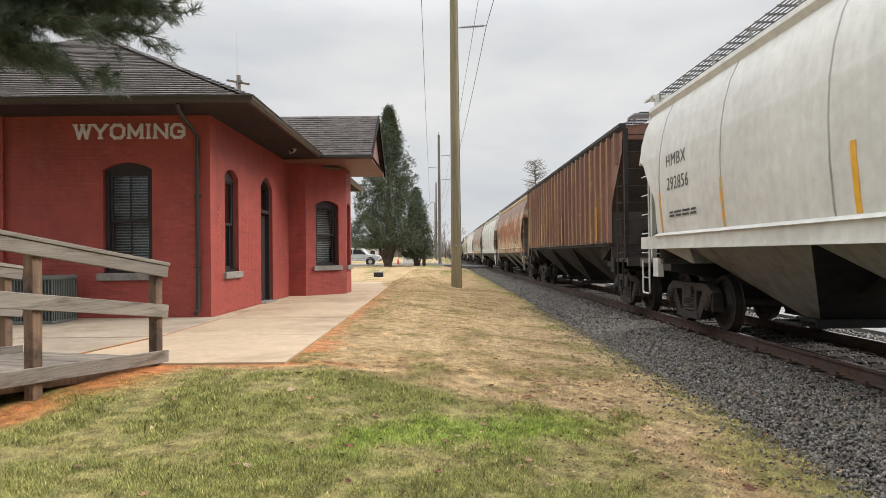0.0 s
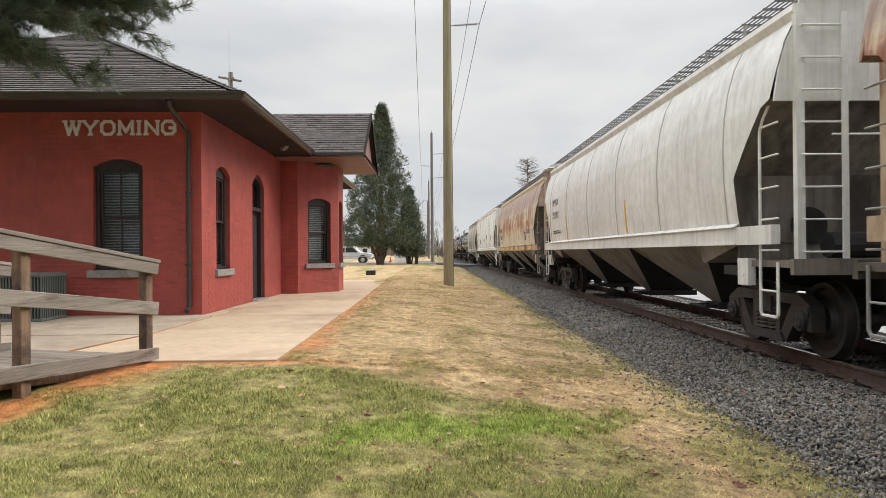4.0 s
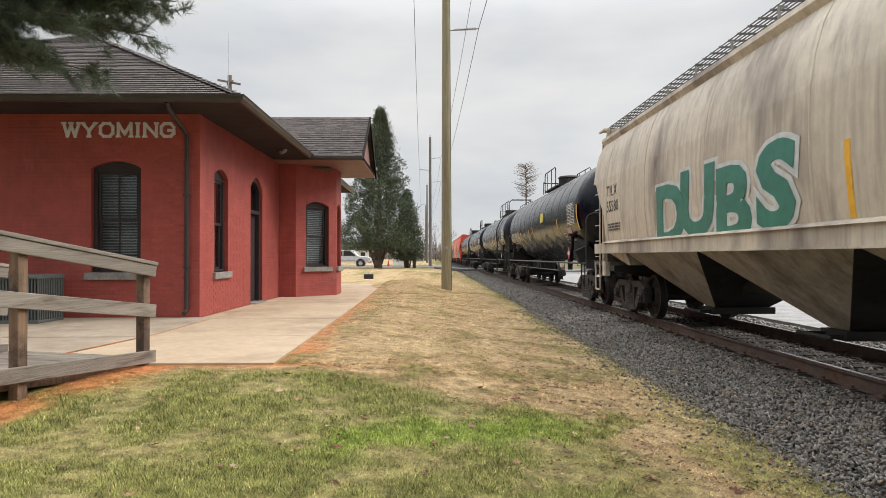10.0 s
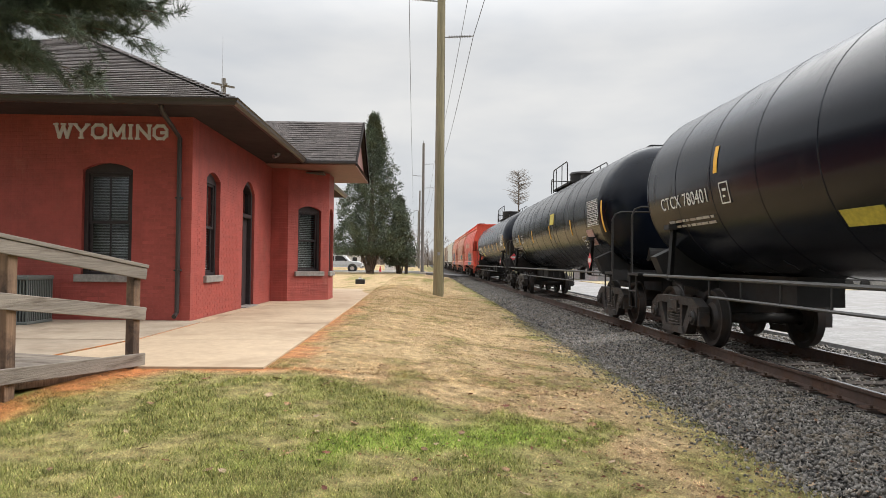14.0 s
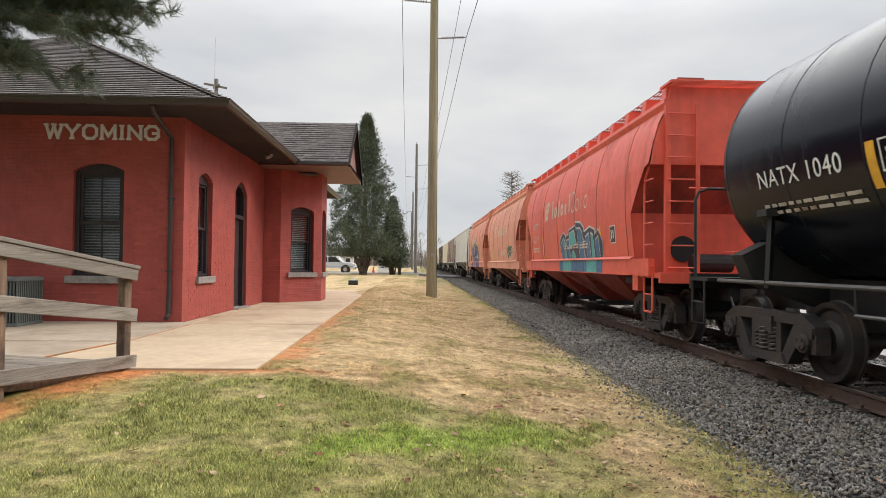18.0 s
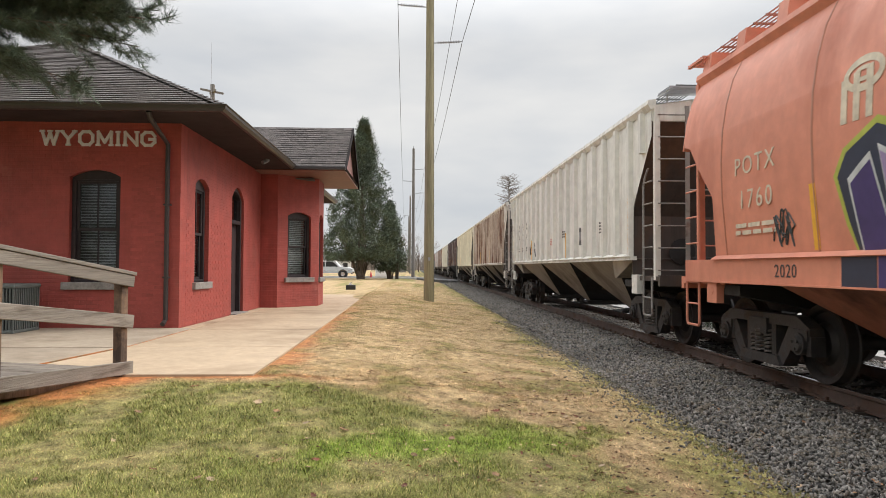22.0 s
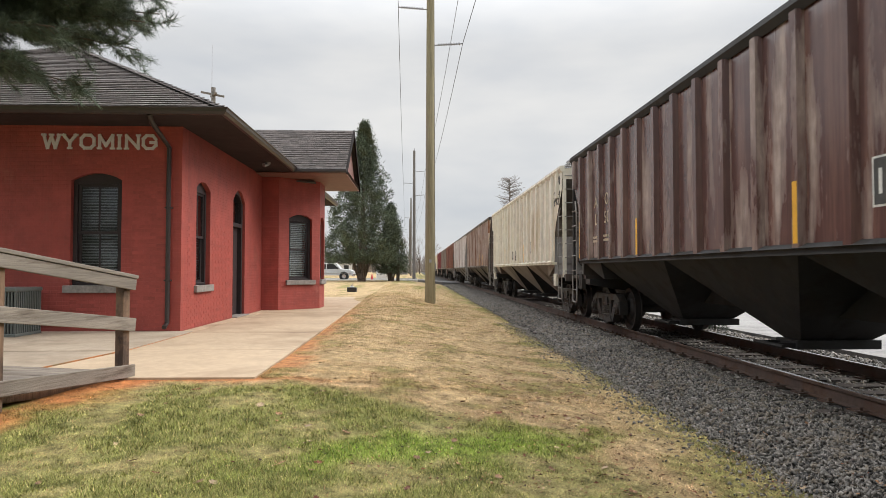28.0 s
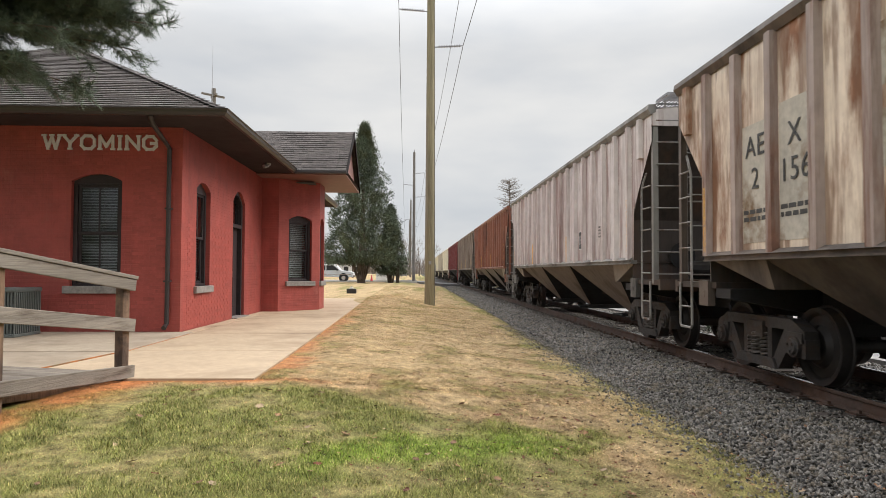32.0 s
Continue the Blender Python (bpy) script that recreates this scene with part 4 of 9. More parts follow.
walls = [o for o in depot.children if o.name.startswith("wall")]
south_u = WALL_X - WALL_W
lay_bricks(walls[1], 0.0, 3.05, 0.02, 30, lambda u, z: not (w_side[0] - 0.33 < u < w_side[1] + 0.12 and z > 0.60) and u < d_side[0] - 0.36, 300)
lay_bricks(walls[0], south_u - 1.95, south_u - 0.33, 0.02, 46, lambda u, z: not (u < w_front[1] + 0.13 and 0.60 < z < 2.9), 300)

tabs = [stored("shingle%d" % k, lambda: Shape().add([(0, 0, 0.024), (0.15 + 0.05 * k, 0, 0.024), (0.15 + 0.05 * k, 0.17, 0.004), (0, 0.17, 0.004), (0, 0, 0.004), (0.15 + 0.05 * k, 0, 0.004)], [(0, 1, 2, 3), (4, 5, 1, 0), (0, 3, 4), (1, 5, 2), (4, 3, 2, 5)])) for k in range(4)]
r_ = random.Random(17)
laid = 0
for k in range(14):
    d = k * 0.14
    x = E_E - d / sl - 0.25
    while x > -8.3 and laid < 300:
        q = r_.randrange(4)
        x -= 0.156 + 0.05 * q
        at_p = Vector((x, E_S, EAVE_Z + 0.016)) + up_s * (d - r_.uniform(0, 0.012))
        part("shingle", tabs[q], M_SHINGLE_TAB, roof, m=Matrix.Translation(at_p) @ Matrix.Rotation(math.atan(PITCH), 4, "X"))
        laid += 1


# ---- the train: it runs towards -y; each car stands on the rails at its own z = 0 ----
SPEED = 10.35
SEAM = {}       # paint name -> the darker paint of its welds
WHEEL_R = 0.457
AXLES = []      # (axle, car's y at the start, axle's y on the car)
CARS = []       # (car, y at the start)


def prof_curve(kind):
    """Half section of a hopper's body, from the sill up to the roof's middle."""
    if kind == "tall":
        return [(1.545, 1.56), (1.60, 1.75), (1.615, 2.2), (1.61, 2.65), (1.60, 3.05), (1.58, 3.4), (1.55, 3.72), (1.51, 3.98), (1.48, 4.10), (0.75, 4.24), (0.0, 4.28)]
    if kind != "ribbed":
        return [(1.525, 1.56 if kind == "curved" else 1.40), (1.555, 1.75), (1.595, 2.2), (1.605, 2.65), (1.585, 3.05), (1.53, 3.4), (1.44, 3.72), (1.32, 3.96), (1.26, 4.05), (0.75, 4.16), (0.0, 4.20)]
    return [(1.53, 1.52), (1.53, 1.75), (1.53, 2.2), (1.53, 2.65), (1.53, 3.05), (1.53, 3.4), (1.53, 3.75), (1.53, 4.0), (1.50, 4.06), (0.75, 4.17), (0.0, 4.21)]


def end_cut(kind, z):
    """How far the side sheet stands back from the end at a height."""
    pts = [(1.38, 0.98), (2.45, 0.96), (3.52, 0.03), (5, 0.0)] if kind == "ribbed" else [(1.38, 0.97), (2.2, 1.02), (2.25, 1.01), (3.0, 0.30), (3.06, 0.10), (3.4, 0.03), (5, 0.0)]
    for (za, a), (zb, b) in zip(pts, pts[1:]):
        if z <= zb:
            return a + (b - a) * max(0, z - za) / (zb - za)
    return 0.0


def hopper_shell(kind, half):
    def build():
        p = [(flank(kind, z), z) for z in (2.25, 2.45, 3.0, 3.06, 3.52)] + prof_curve(kind)
        p = sorted(set(p), key=lambda q: (q[1], -q[0]))
        ring = p + [(-x, z) for x, z in reversed(p[:-1])]
        st = [-1, -0.985, -0.9, -0.7, -0.5, -0.25, 0, 0.25, 0.5, 0.7, 0.9, 0.985, 1]
        s = Shape().loft([[(x, k * (half - end_cut(kind, z)), z) for x, z in ring] for k in st], closed=False, cap=False)
        return s
    return stored("shell_%s_%.1f" % (kind, half), build, True)


def flank(kind, z):
    """How far out the side stands at a height."""
    p = prof_curve(kind)
    for (xa, za), (xb, zb) in zip(p, p[1:]):
        if z <= zb:
            return xa + (xb - xa) * max(0, z - za) / (zb - za)
    return p[-1][0]


SPLIT = {"curved": 3.02, "tall": 3.02, "potash": 3.02, "ribbed": 3.78}


def slope_sheet(kind, half):
    """The sheet that leans in from the bulkhead's foot to the end plate."""
    z1 = SPLIT[kind]
    path = ((z1 + 0.03, 0.045), (z1, 0.05), (2.26, 1.03)) if kind == "ribbed" else ((z1 + 0.05, 0.08), (z1 - 0.02, 0.32), (2.26, 1.04))
    w = lambda z: flank(kind, z) - 0.004
    return stored("slope_%s_%.1f" % (kind, half), lambda: Shape().loft([[(-w(z), -half + e, z), (w(z), -half + e, z), (w(z), -half + e + 0.05, z), (-w(z), -half + e + 0.05, z)] for z, e in path]))


def bulkhead(kind, half):
    """The upright end wall under the roof."""
    z1 = SPLIT[kind]

    def build():
        side = [(flank(kind, z1) - 0.012, z1)] + [(x - 0.012, z - 0.01) for x, z in prof_curve(kind) if z > z1]
        if kind in ("curved", "potash"):
            side = [q for q in side if q[1] < 3.97] + [(1.24, 4.34), (0.0, 4.34)]
        return Shape().prism(side + [(-x, z) for x, z in reversed(side[:-1])], "y", -half + 0.008, -half + 0.04)
    return stored("bulkhead_%s_%.1f" % (kind, half), build)


def side_ladder(end):
    """Rungs from the corner post to a bent pipe stile, and a stirrup under the sill."""
    s = Shape().pipe([(0, 0.43 * end, 1.12), (0, 0.43 * end, 2.72), (0, 0.36 * end, 2.86), (0.02, 0.24 * end, 3.02)], 0.018, 6)
    for k in range(5):
        s.tube((0, 0.43 * end, 1.30 + 0.37 * k), (0, 0.0, 1.30 + 0.37 * k), 0.013, n=6)
    s.pipe([(0, 0.43 * end, 1.16), (0, 0.43 * end, 0.56), (0, 0.40 * end, 0.52), (0, 0.05 * end, 0.52), (0, 0.02 * end, 0.56), (0, 0.02 * end, 1.16)], 0.019, 6)
    return s.tube((0, 0.43 * end, 0.82), (0, 0.02 * end, 0.82), 0.014, n=6)


def end_ladder():
    """Rungs across the end from the corner post to a flat stile."""
    s = Shape().box(0.46, 0.53, -0.012, 0.012, 1.2, 4.02)
    for k in range(8):
        s.tube((0, 0, 1.28 + 0.37 * k), (0.50, 0, 1.28 + 0.37 * k), 0.013, n=6)
    return s


def sideframe():
    s = Shape()
    a, b = -0.085, 0.085
    s.prism([(-1.06, 0.50), (-1.06, 0.64), (-0.80, 0.765), (0.80, 0.765), (1.06, 0.64), (1.06, 0.50), (0.76, 0.52), (0.66, 0.635), (-0.66, 0.635), (-0.76, 0.52)], "x", a, b)
    for g in (-1, 1):
        s.prism([(g * 0.64, 0.64), (g * 0.80, 0.52), (g * 0.50, 0.15), (g * 0.34, 0.20)], "x", a + 0.004, b - 0.004)
        s.box(a + 0.01, b - 0.01, g * 0.30 - 0.05, g * 0.30 + 0.05, 0.2, 0.64)
        s.box(a - 0.02, b + 0.02, g * 0.889 - 0.15, g * 0.889 + 0.15, 0.50, 0.62)
        s.box(a, b, g * 1.04 - 0.045, g * 1.04 + 0.045, 0.33, 0.55)
        s.box(a, b, g * 0.735 - 0.045, g * 0.735 + 0.045, 0.36, 0.55)
    s.prism([(-0.50, 0.145), (0.50, 0.145), (0.42, 0.265), (-0.42, 0.265)], "x", a - 0.03, b + 0.03)
    return s


def bearing_cap():
    s = Shape().tube((-0.13, 0, 0), (0.05, 0, 0), 0.125, 0.135, 16).tube((-0.16, 0, 0), (-0.13, 0, 0), 0.085, 0.10, 14)
    for k in range(3):
        c = 2 * math.pi * k / 3 + 0.5
        s.tube((-0.175, 0.055 * math.cos(c), 0.055 * math.sin(c)), (-0.155, 0.055 * math.cos(c), 0.055 * math.sin(c)), 0.018, n=6)
    return s


def coil_spring():
    return Shape().pipe([(0.068 * math.cos(2 * math.pi * k / 8), 0.068 * math.sin(2 * math.pi * k / 8), 0.265 + 0.30 * k / 48) for k in range(49)], 0.017, 4)


def wheel_disc():
    """A wheel about the x axis: flange inside, tread, dished plate and hub."""
    prof = [(0.10, 0.11), (0.095, 0.20), (0.035, 0.25), (0.02, 0.36), (0.055, 0.385), (0.065, 0.40), (0.07, 0.452), (-0.045, 0.459), (-0.055, 0.482), (-0.072, 0.482), (-0.075, 0.40), (-0.06, 0.385), (-0.015, 0.36), (0.0, 0.25), (-0.085, 0.20), (-0.09, 0.11)]
    n = 30
    return Shape().loft([[(x, r * math.cos(2 * math.pi * i / n), r * math.sin(2 * math.pi * i / n)) for x, r in prof] for i in range(n + 1)], closed=True, cap=False)


def bogies(car, y0, centre):
    """Two three-piece trucks under a car."""
    for end in (-1, 1):
        c = end * centre
        part("bolster", stored("bolster", lambda: Shape().box(-1.12, 1.12, -0.21, 0.21, 0.50, 0.70).box(-0.4, 0.4, -0.25, 0.25, 0.66, 0.80)), M_TRUCKIRON, car, m=pose(0, c, 0))
        for side in (-1, 1):
            part("side_frame", stored("side_frame", sideframe), M_TRUCKIRON, car, "grimy cast truck side frame" if side < 0 else "", m=pose(side * 1.0, c, 0))
            for g, o in ((-0.165, 0.04), (0.0, 0.07), (0.165, 0.04)):
                part("coil_spring", stored("coil_spring", coil_spring), M_SPRING, car, m=pose(side * (1.0 + o), c + g, 0))
            for g in (-0.889, 0.889):
                part("bearing_cap", stored("bearing_cap", bearing_cap, True), M_TRUCKIRON, car, m=pose(side * 1.0, c + g, WHEEL_R, 0, 0, 0 if side < 0 else 180))
        for g in (-0.889, 0.889):
            ax_ob = part("axle", stored("axle", lambda: Shape().tube((-0.98, 0, 0), (0.98, 0, 0), 0.08, n=10), True), M_WHEEL, car, m=pose(0, c + g, WHEEL_R))
            for side in (-1, 1):
                part("wheel", stored("wheel", wheel_disc, True), M_WHEEL, ax_ob, "steel wheel with a worn bright rim" if side < 0 else "", m=pose(side * 0.755, 0, 0, 0, 0, 0 if side > 0 else 180))
            AXLES.append((ax_ob, y0, c + g))


def coupler(car, half, L, y_sign):
    s = Shape().box(-0.12, 0.12, half - 0.4, L / 2 - 0.16, 0.76, 0.94).box(-0.16, 0.20, L / 2 - 0.24, L / 2 + 0.06, 0.70, 1.0).box(-0.20, -0.06, L / 2 - 0.1, L / 2 + 0.12, 0.70, 1.0)
    part("coupler", s, M_TRUCKIRON, car, "rusty knuckle coupler", m=pose(0, 0, 0, 0, 0, 0 if y_sign > 0 else 180), bevel=0.015)
    part("air_hose", Shape().pipe([(0.3, half + 0.2, 0.8), (0.34, half + 0.45, 0.55), (0.3, half + 0.62, 0.42), (0.16, L / 2 - 0.03, 0.44)], 0.022, 6), M_BLACK, car, m=pose(0, 0, 0, 0, 0, 0 if y_sign > 0 else 180))


def stencil(car, text, y, z, size, material, x=-1.617, spacing=1.15):
    return part("lettering", lettering(text, size, 0.004, spacing), material, car, m=pose(x, y, z, 0, 0, -90))


def bars(car, y, z, w, h, rows, material, x=-1.617, seed=1, name="stencil_text"):
    """Unreadable small print as short bars."""
    r = random.Random(seed)
    s = Shape()
    for k in range(rows):
        u, zz = y, z - k * h * 1.7
        while u > y - w:
            d = r.uniform(0.12, 0.3) * w
            s.box(x - 0.0012, x, max(u - d, y - w), u, zz - h, zz)
            u -= d + 0.05 * w
    return tagged(part(name, s, material, car), kind="stuff")


def strip(car, y, z0, z1, material=None, w=0.09, kind="curved", out=0.006, name="reflector_strip", label="yellow reflective strip"):
    """A strip that lies on the flank."""
    rings = []
    for k in range(7):
        z = z0 + (z1 - z0) * k / 6
        x = -(flank(kind, z) + out)
        rings.append([(x, y - w / 2, z), (x, y + w / 2, z), (x + 0.008, y + w / 2, z), (x + 0.008, y - w / 2, z)])
    return part(name, Shape().loft(rings), material or M_YELLOW, car, label)


def marks(car, kind, text, y, z, size, material, spacing=1.1, out=0.006):
    """Reporting marks on the near flank."""
    return part("lettering", lettering(text, size, 0.004, spacing), material, car, m=pose(-(flank(kind, z) + out), y, z, 0, 0, -90))


def panel(car, kind, y, z0, w, h, material, label="", out=0.004):
    return strip(car, y, z0, z0 + h, material, w, kind, out, "stencil_panel", label)


def blob(cy, cz, ry, rz, seed, n=22):
    r = random.Random(seed)
    a, b, c = r.uniform(0, 6), r.uniform(0, 6), r.uniform(0, 6)
    pts = []
    for k in range(n):
        t = 2 * math.pi * k / n
        q = 1 + 0.16 * math.sin(2 * t + a) + 0.14 * math.sin(3 * t + b) + 0.09 * math.sin(5 * t + c)
        ct, st = math.cos(t), math.sin(t)
        pts.append((cy + ry * q * math.copysign(abs(ct) ** 0.5, ct), cz + rz * q * math.copysign(abs(st) ** 0.5, st)))
    return pts


def spray(car, kind, y_from, y_to, z0, z1, count, edge, fills, seed, label):
    """Bubble-shaped spray paint: rounded outlined shapes side by side on the flank."""
    r = random.Random(seed)
    step = (y_to - y_from) / count

    def patch(pts, out, material, lab=""):
        v = [(-(flank(kind, min(max(z, 1.42), 3.4)) + out), y, min(max(z, 1.20), 3.4)) for y, z in pts]
        c = (sum(p[1] for p in v) / len(v), sum(p[2] for p in v) / len(v))
        v.append((-(flank(kind, c[1]) + out), c[0], c[1]))
        n = len(v) - 1
        part("spray_paint", Shape().add(v, [(i, (i + 1) % n, n) for i in range(n)]), material, car, lab)
    mid, hz = (z0 + z1) / 2, (z1 - z0) / 2
    shapes = []
    for k in range(count):
        cy = y_from + step * (k + 0.5)
        shapes.append((cy, mid + hz * r.uniform(-0.12, 0.10), abs(step) * 0.56, hz * r.uniform(0.82, 0.98), seed * 31 + k))
    for k, (cy, cz, ry, rz, sd) in enumerate(shapes):
        o = 0.006 + 0.004 * (k % 2)
        patch(blob(cy, cz, ry, rz, sd), o, edge, label)
        patch(blob(cy, cz, ry * 0.86, rz * 0.90, sd), o + 0.008, fills[0])
        patch(blob(cy, cz - rz * 0.42, ry * 0.62, rz * 0.40, sd + 7), o + 0.012, fills[-1])
        patch(blob(cy + 0.1 * ry, cz + rz * 0.1, ry * 0.16, rz * 0.34, sd + 9), o + 0.016, edge)


def hopper(kind, y0, L, paint, label, under=None, bays=3, ribs=0, board=True, roof_paint=None, frame_paint=None, rung_paint=None, rib_paint=None):
    """A covered hopper car; y0: its middle at the clip's start."""
    car = thing("hopper_car", TRACK_X, y0, RAIL_Z, label, "hopper car", "freight train")
    half = L / 2 - (0.60 if kind == "ribbed" else 0.76)
    under = under or M_UNDER
    frame_paint = frame_paint or paint
    rung_paint = rung_paint or frame_paint
    body = part("body", hopper_shell(kind, half), paint, car)
    top = {"ribbed": 1.50, "tall": 1.47}.get(kind, 1.26)
    s_lo, s_hi = {"curved": (1.37, 1.60), "tall": (1.44, 1.60), "potash": (1.13, 1.43), "ribbed": (1.46, 1.53)}[kind]
    b_top = s_lo + 0.03
    for end in (-1, 1):
        mm = pose(0, 0, 0, 0, 0, 0 if end < 0 else 180)
        # The end recess's shade is put into the slope sheets' darker paints.
        part("slope_sheet", slope_sheet(kind, half), under if kind == "potash" else M_ENDGRIMESHADE if kind == "ribbed" and "off_white" not in paint.name else M_ENDDUSTSHADE, car, m=mm)
        part("end_bulkhead", bulkhead(kind, half), paint, car, m=mm)
        part("end_plate", stored("eplate_%s_%.1f" % (kind, half), lambda: Shape().prism([(flank(kind, z) - 0.004, z) for z in (1.18, 1.56, 1.75, 2.28)] + [(0.004 - flank(kind, z), z) for z in (2.28, 1.75, 1.56, 1.18)], "y", -half + 1.03, -half + 1.06)), paint if kind == "potash" else M_ENDGRIMESHADE if kind == "ribbed" and "off_white" not in paint.name else M_ENDGREY if kind == "ribbed" else M_ENDDUSTSHADE, car, m=mm)
        # A black disc stands in for the shade inside the plate's opening.
        part("plate_hole", stored("phole_%.1f" % half, lambda: Shape().tube((-0.62, -half + 1.0, 1.62), (-0.62, -half + 1.015, 1.62), 0.24, n=20)), M_UNDER, car, m=mm)
    for side in (-1, 1):
        part("side_sill", stored("sill_%s_%.1f" % (kind, half), lambda: Shape().box(-0.05, 0.06, -half + (0.1 if kind != "ribbed" else 0.98), half - (0.1 if kind != "ribbed" else 0.98), s_lo, s_hi).box(0.06, 0.085, -half + 0.99, half - 0.99, s_lo, s_lo + 0.02).prism([(0.06, s_hi), (0.10, s_hi), (0.02, s_hi + 0.05)], "y", -half + 0.99, half - 0.99)), frame_paint, car, m=pose(side * 1.52, 0, 0, 0, 0, 0 if side > 0 else 180))
        part("top_chord", stored("chord_%.1f" % half, lambda: Shape().prism([(-0.07, -0.05), (0.02, -0.09), (0.075, 0.0), (0.06, 0.075), (-0.07, 0.085)], "y", -half, half)), frame_paint if kind == "ribbed" else paint, car, m=pose(side * (top + 0.03), 0, 4.06, 0, 0, 0 if side > 0 else 180))
    if ribs:
        rib = stored("side_rib", lambda: Shape().prism([(-0.085, 0), (0.085, 0), (0.060, 0.080), (-0.060, 0.080)], "z", 1.53, 3.99))
        for side in (-1, 1):
            for k in range(ribs):
                y = -half + 1.06 + (2 * half - 2.12) * k / (ribs - 1)
                part("side_rib", rib, rib_paint or paint, car, m=pose(side * 1.53, y, 0, 0, 0, -90 * side))
        half_rib = stored("end_rib", lambda: Shape().prism([(-0.085, 0), (0.085, 0), (0.060, 0.080), (-0.060, 0.080)], "z", 3.30, 3.99))
        for side in (-1, 1):
            for g in (-1, 1):
                part("side_rib", half_rib, paint, car, m=pose(side * 1.53, g * (half - 0.42), 0, 0, 0, -90 * side))
    else:
        seam = stored("seam_" + kind, lambda: Shape().loft([[(-x + o, y, z) for y, o in ((-0.016, 0.002), (-0.007, -0.010), (0.007, -0.010), (0.016, 0.002))] for x, z in prof_curve(kind)[:-3]], closed=False, cap=False))
        n = 6
        for k in range(n):
            y = -half + 1.3 + (2 * half - 2.6) * k / (n - 1)
            part("weld_seam", seam, SEAM.get(paint.name, paint), car, m=pose(0, y, 0))
    # bays and gates
    room = 2 * half - 4.6
    pitch = room / bays
    c_t = [(-1.50, -pitch / 2 + 0.005, b_top), (1.50, -pitch / 2 + 0.005, b_top), (1.50, pitch / 2 - 0.005, b_top), (-1.50, pitch / 2 - 0.005, b_top)]
    c_b = [(-0.48, -0.20, 0.40), (0.48, -0.20, 0.40), (0.48, 0.20, 0.40), (-0.48, 0.20, 0.40)]
    bay = stored("bay_%s_%.2f" % (kind, pitch), lambda: Shape().add(c_t + c_b, [(3, 0, 4, 7), (1, 2, 6, 5), (4, 5, 6, 7)]))
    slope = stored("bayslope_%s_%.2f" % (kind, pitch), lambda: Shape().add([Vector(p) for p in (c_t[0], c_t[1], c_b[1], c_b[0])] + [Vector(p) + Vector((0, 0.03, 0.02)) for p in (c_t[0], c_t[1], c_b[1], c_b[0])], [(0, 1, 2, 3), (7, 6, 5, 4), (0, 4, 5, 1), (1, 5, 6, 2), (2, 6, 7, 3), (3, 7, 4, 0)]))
    gate = stored("gate", lambda: Shape().box(-0.56, 0.56, -0.26, 0.26, 0.28, 0.395).box(-0.78, -0.56, -0.21, -0.15, 0.30, 0.36).box(-0.78, -0.56, 0.15, 0.21, 0.30, 0.36).tube((-0.80, -0.36, 0.33), (-0.80, 0.36, 0.33), 0.028, n=8))
    for k in range(bays):
        y = -room / 2 + pitch * (k + 0.5)
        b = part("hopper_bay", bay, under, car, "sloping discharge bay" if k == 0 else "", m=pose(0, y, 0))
        part("outlet_gate", gate, M_UNDER, b)
        for g in (0, 180):
            # Slopes are coloured near-black for the shade between the bays.
            part("bay_slope", slope, under if kind == "potash" else M_UNDER, b, "slope sheet between the bays with shade painted in black" if not k and not g else "", m=pose(0, 0, 0, 0, 0, g))
    for end in (-1, 1):
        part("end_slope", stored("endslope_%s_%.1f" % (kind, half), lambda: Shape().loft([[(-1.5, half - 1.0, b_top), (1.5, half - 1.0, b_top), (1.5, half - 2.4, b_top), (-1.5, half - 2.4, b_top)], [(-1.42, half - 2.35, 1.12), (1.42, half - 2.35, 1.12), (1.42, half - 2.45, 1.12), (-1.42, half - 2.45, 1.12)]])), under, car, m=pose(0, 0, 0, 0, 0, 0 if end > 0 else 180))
    part("centre_sill", stored("csill_%.1f" % half, lambda: Shape().box(-0.3, 0.3, -half - 0.15, half + 0.15, 0.72, 1.12)), M_UNDER, car)
    # ends
    for end in (-1, 1):
        mm = pose(0, 0, 0, 0, 0, 0 if end < 0 else 180)
        part("end_platform", stored("plat_%.1f" % half, lambda: Shape().box(-1.5, 1.5, -half - 0.22, -half + 1.15, 1.10, 1.18).box(-1.5, 1.5, -half - 0.24, -half - 0.16, 1.02, 1.20)), frame_paint if kind == "potash" else M_ENDGRIMESHADE if kind == "ribbed" else M_ENDDUSTSHADE, car, m=mm)
        part("body_bolster", stored("bbol_%.1f" % half, lambda: Shape().prism([(-1.5, 1.1), (1.5, 1.1), (1.5, 0.98), (0.5, 0.80), (-0.5, 0.80), (-1.5, 0.98)], "y", -half + 1.15, -half + 1.55)), M_UNDER, car, m=mm)
        for side in (-1, 1):
            part("ladder", stored("side_ladder_%d" % end, lambda: side_ladder(-end)), rung_paint, car, m=pose(side * 1.53, end * (half - 0.02), 0))
            part("jack_pad", stored("jack_pad", lambda: Shape().box(-0.05, 0.05, -0.14, 0.14, 0.86, 1.2).tube((-0.056, 0, 1.02), (-0.05, 0, 1.02), 0.05, n=12)), frame_paint, car, m=pose(side * 1.5, end * (half - 0.88), 0, 0, 0, 0 if side < 0 else 180))
            part("corner_post", stored("corner_post_" + kind, lambda: Shape().box(-0.045, 0.045, -0.045, 0.045, 1.12, 4.02)), frame_paint, car, m=pose(side * (1.46 if kind in ("ribbed", "tall") else 1.30), end * (half + 0.01), 0))
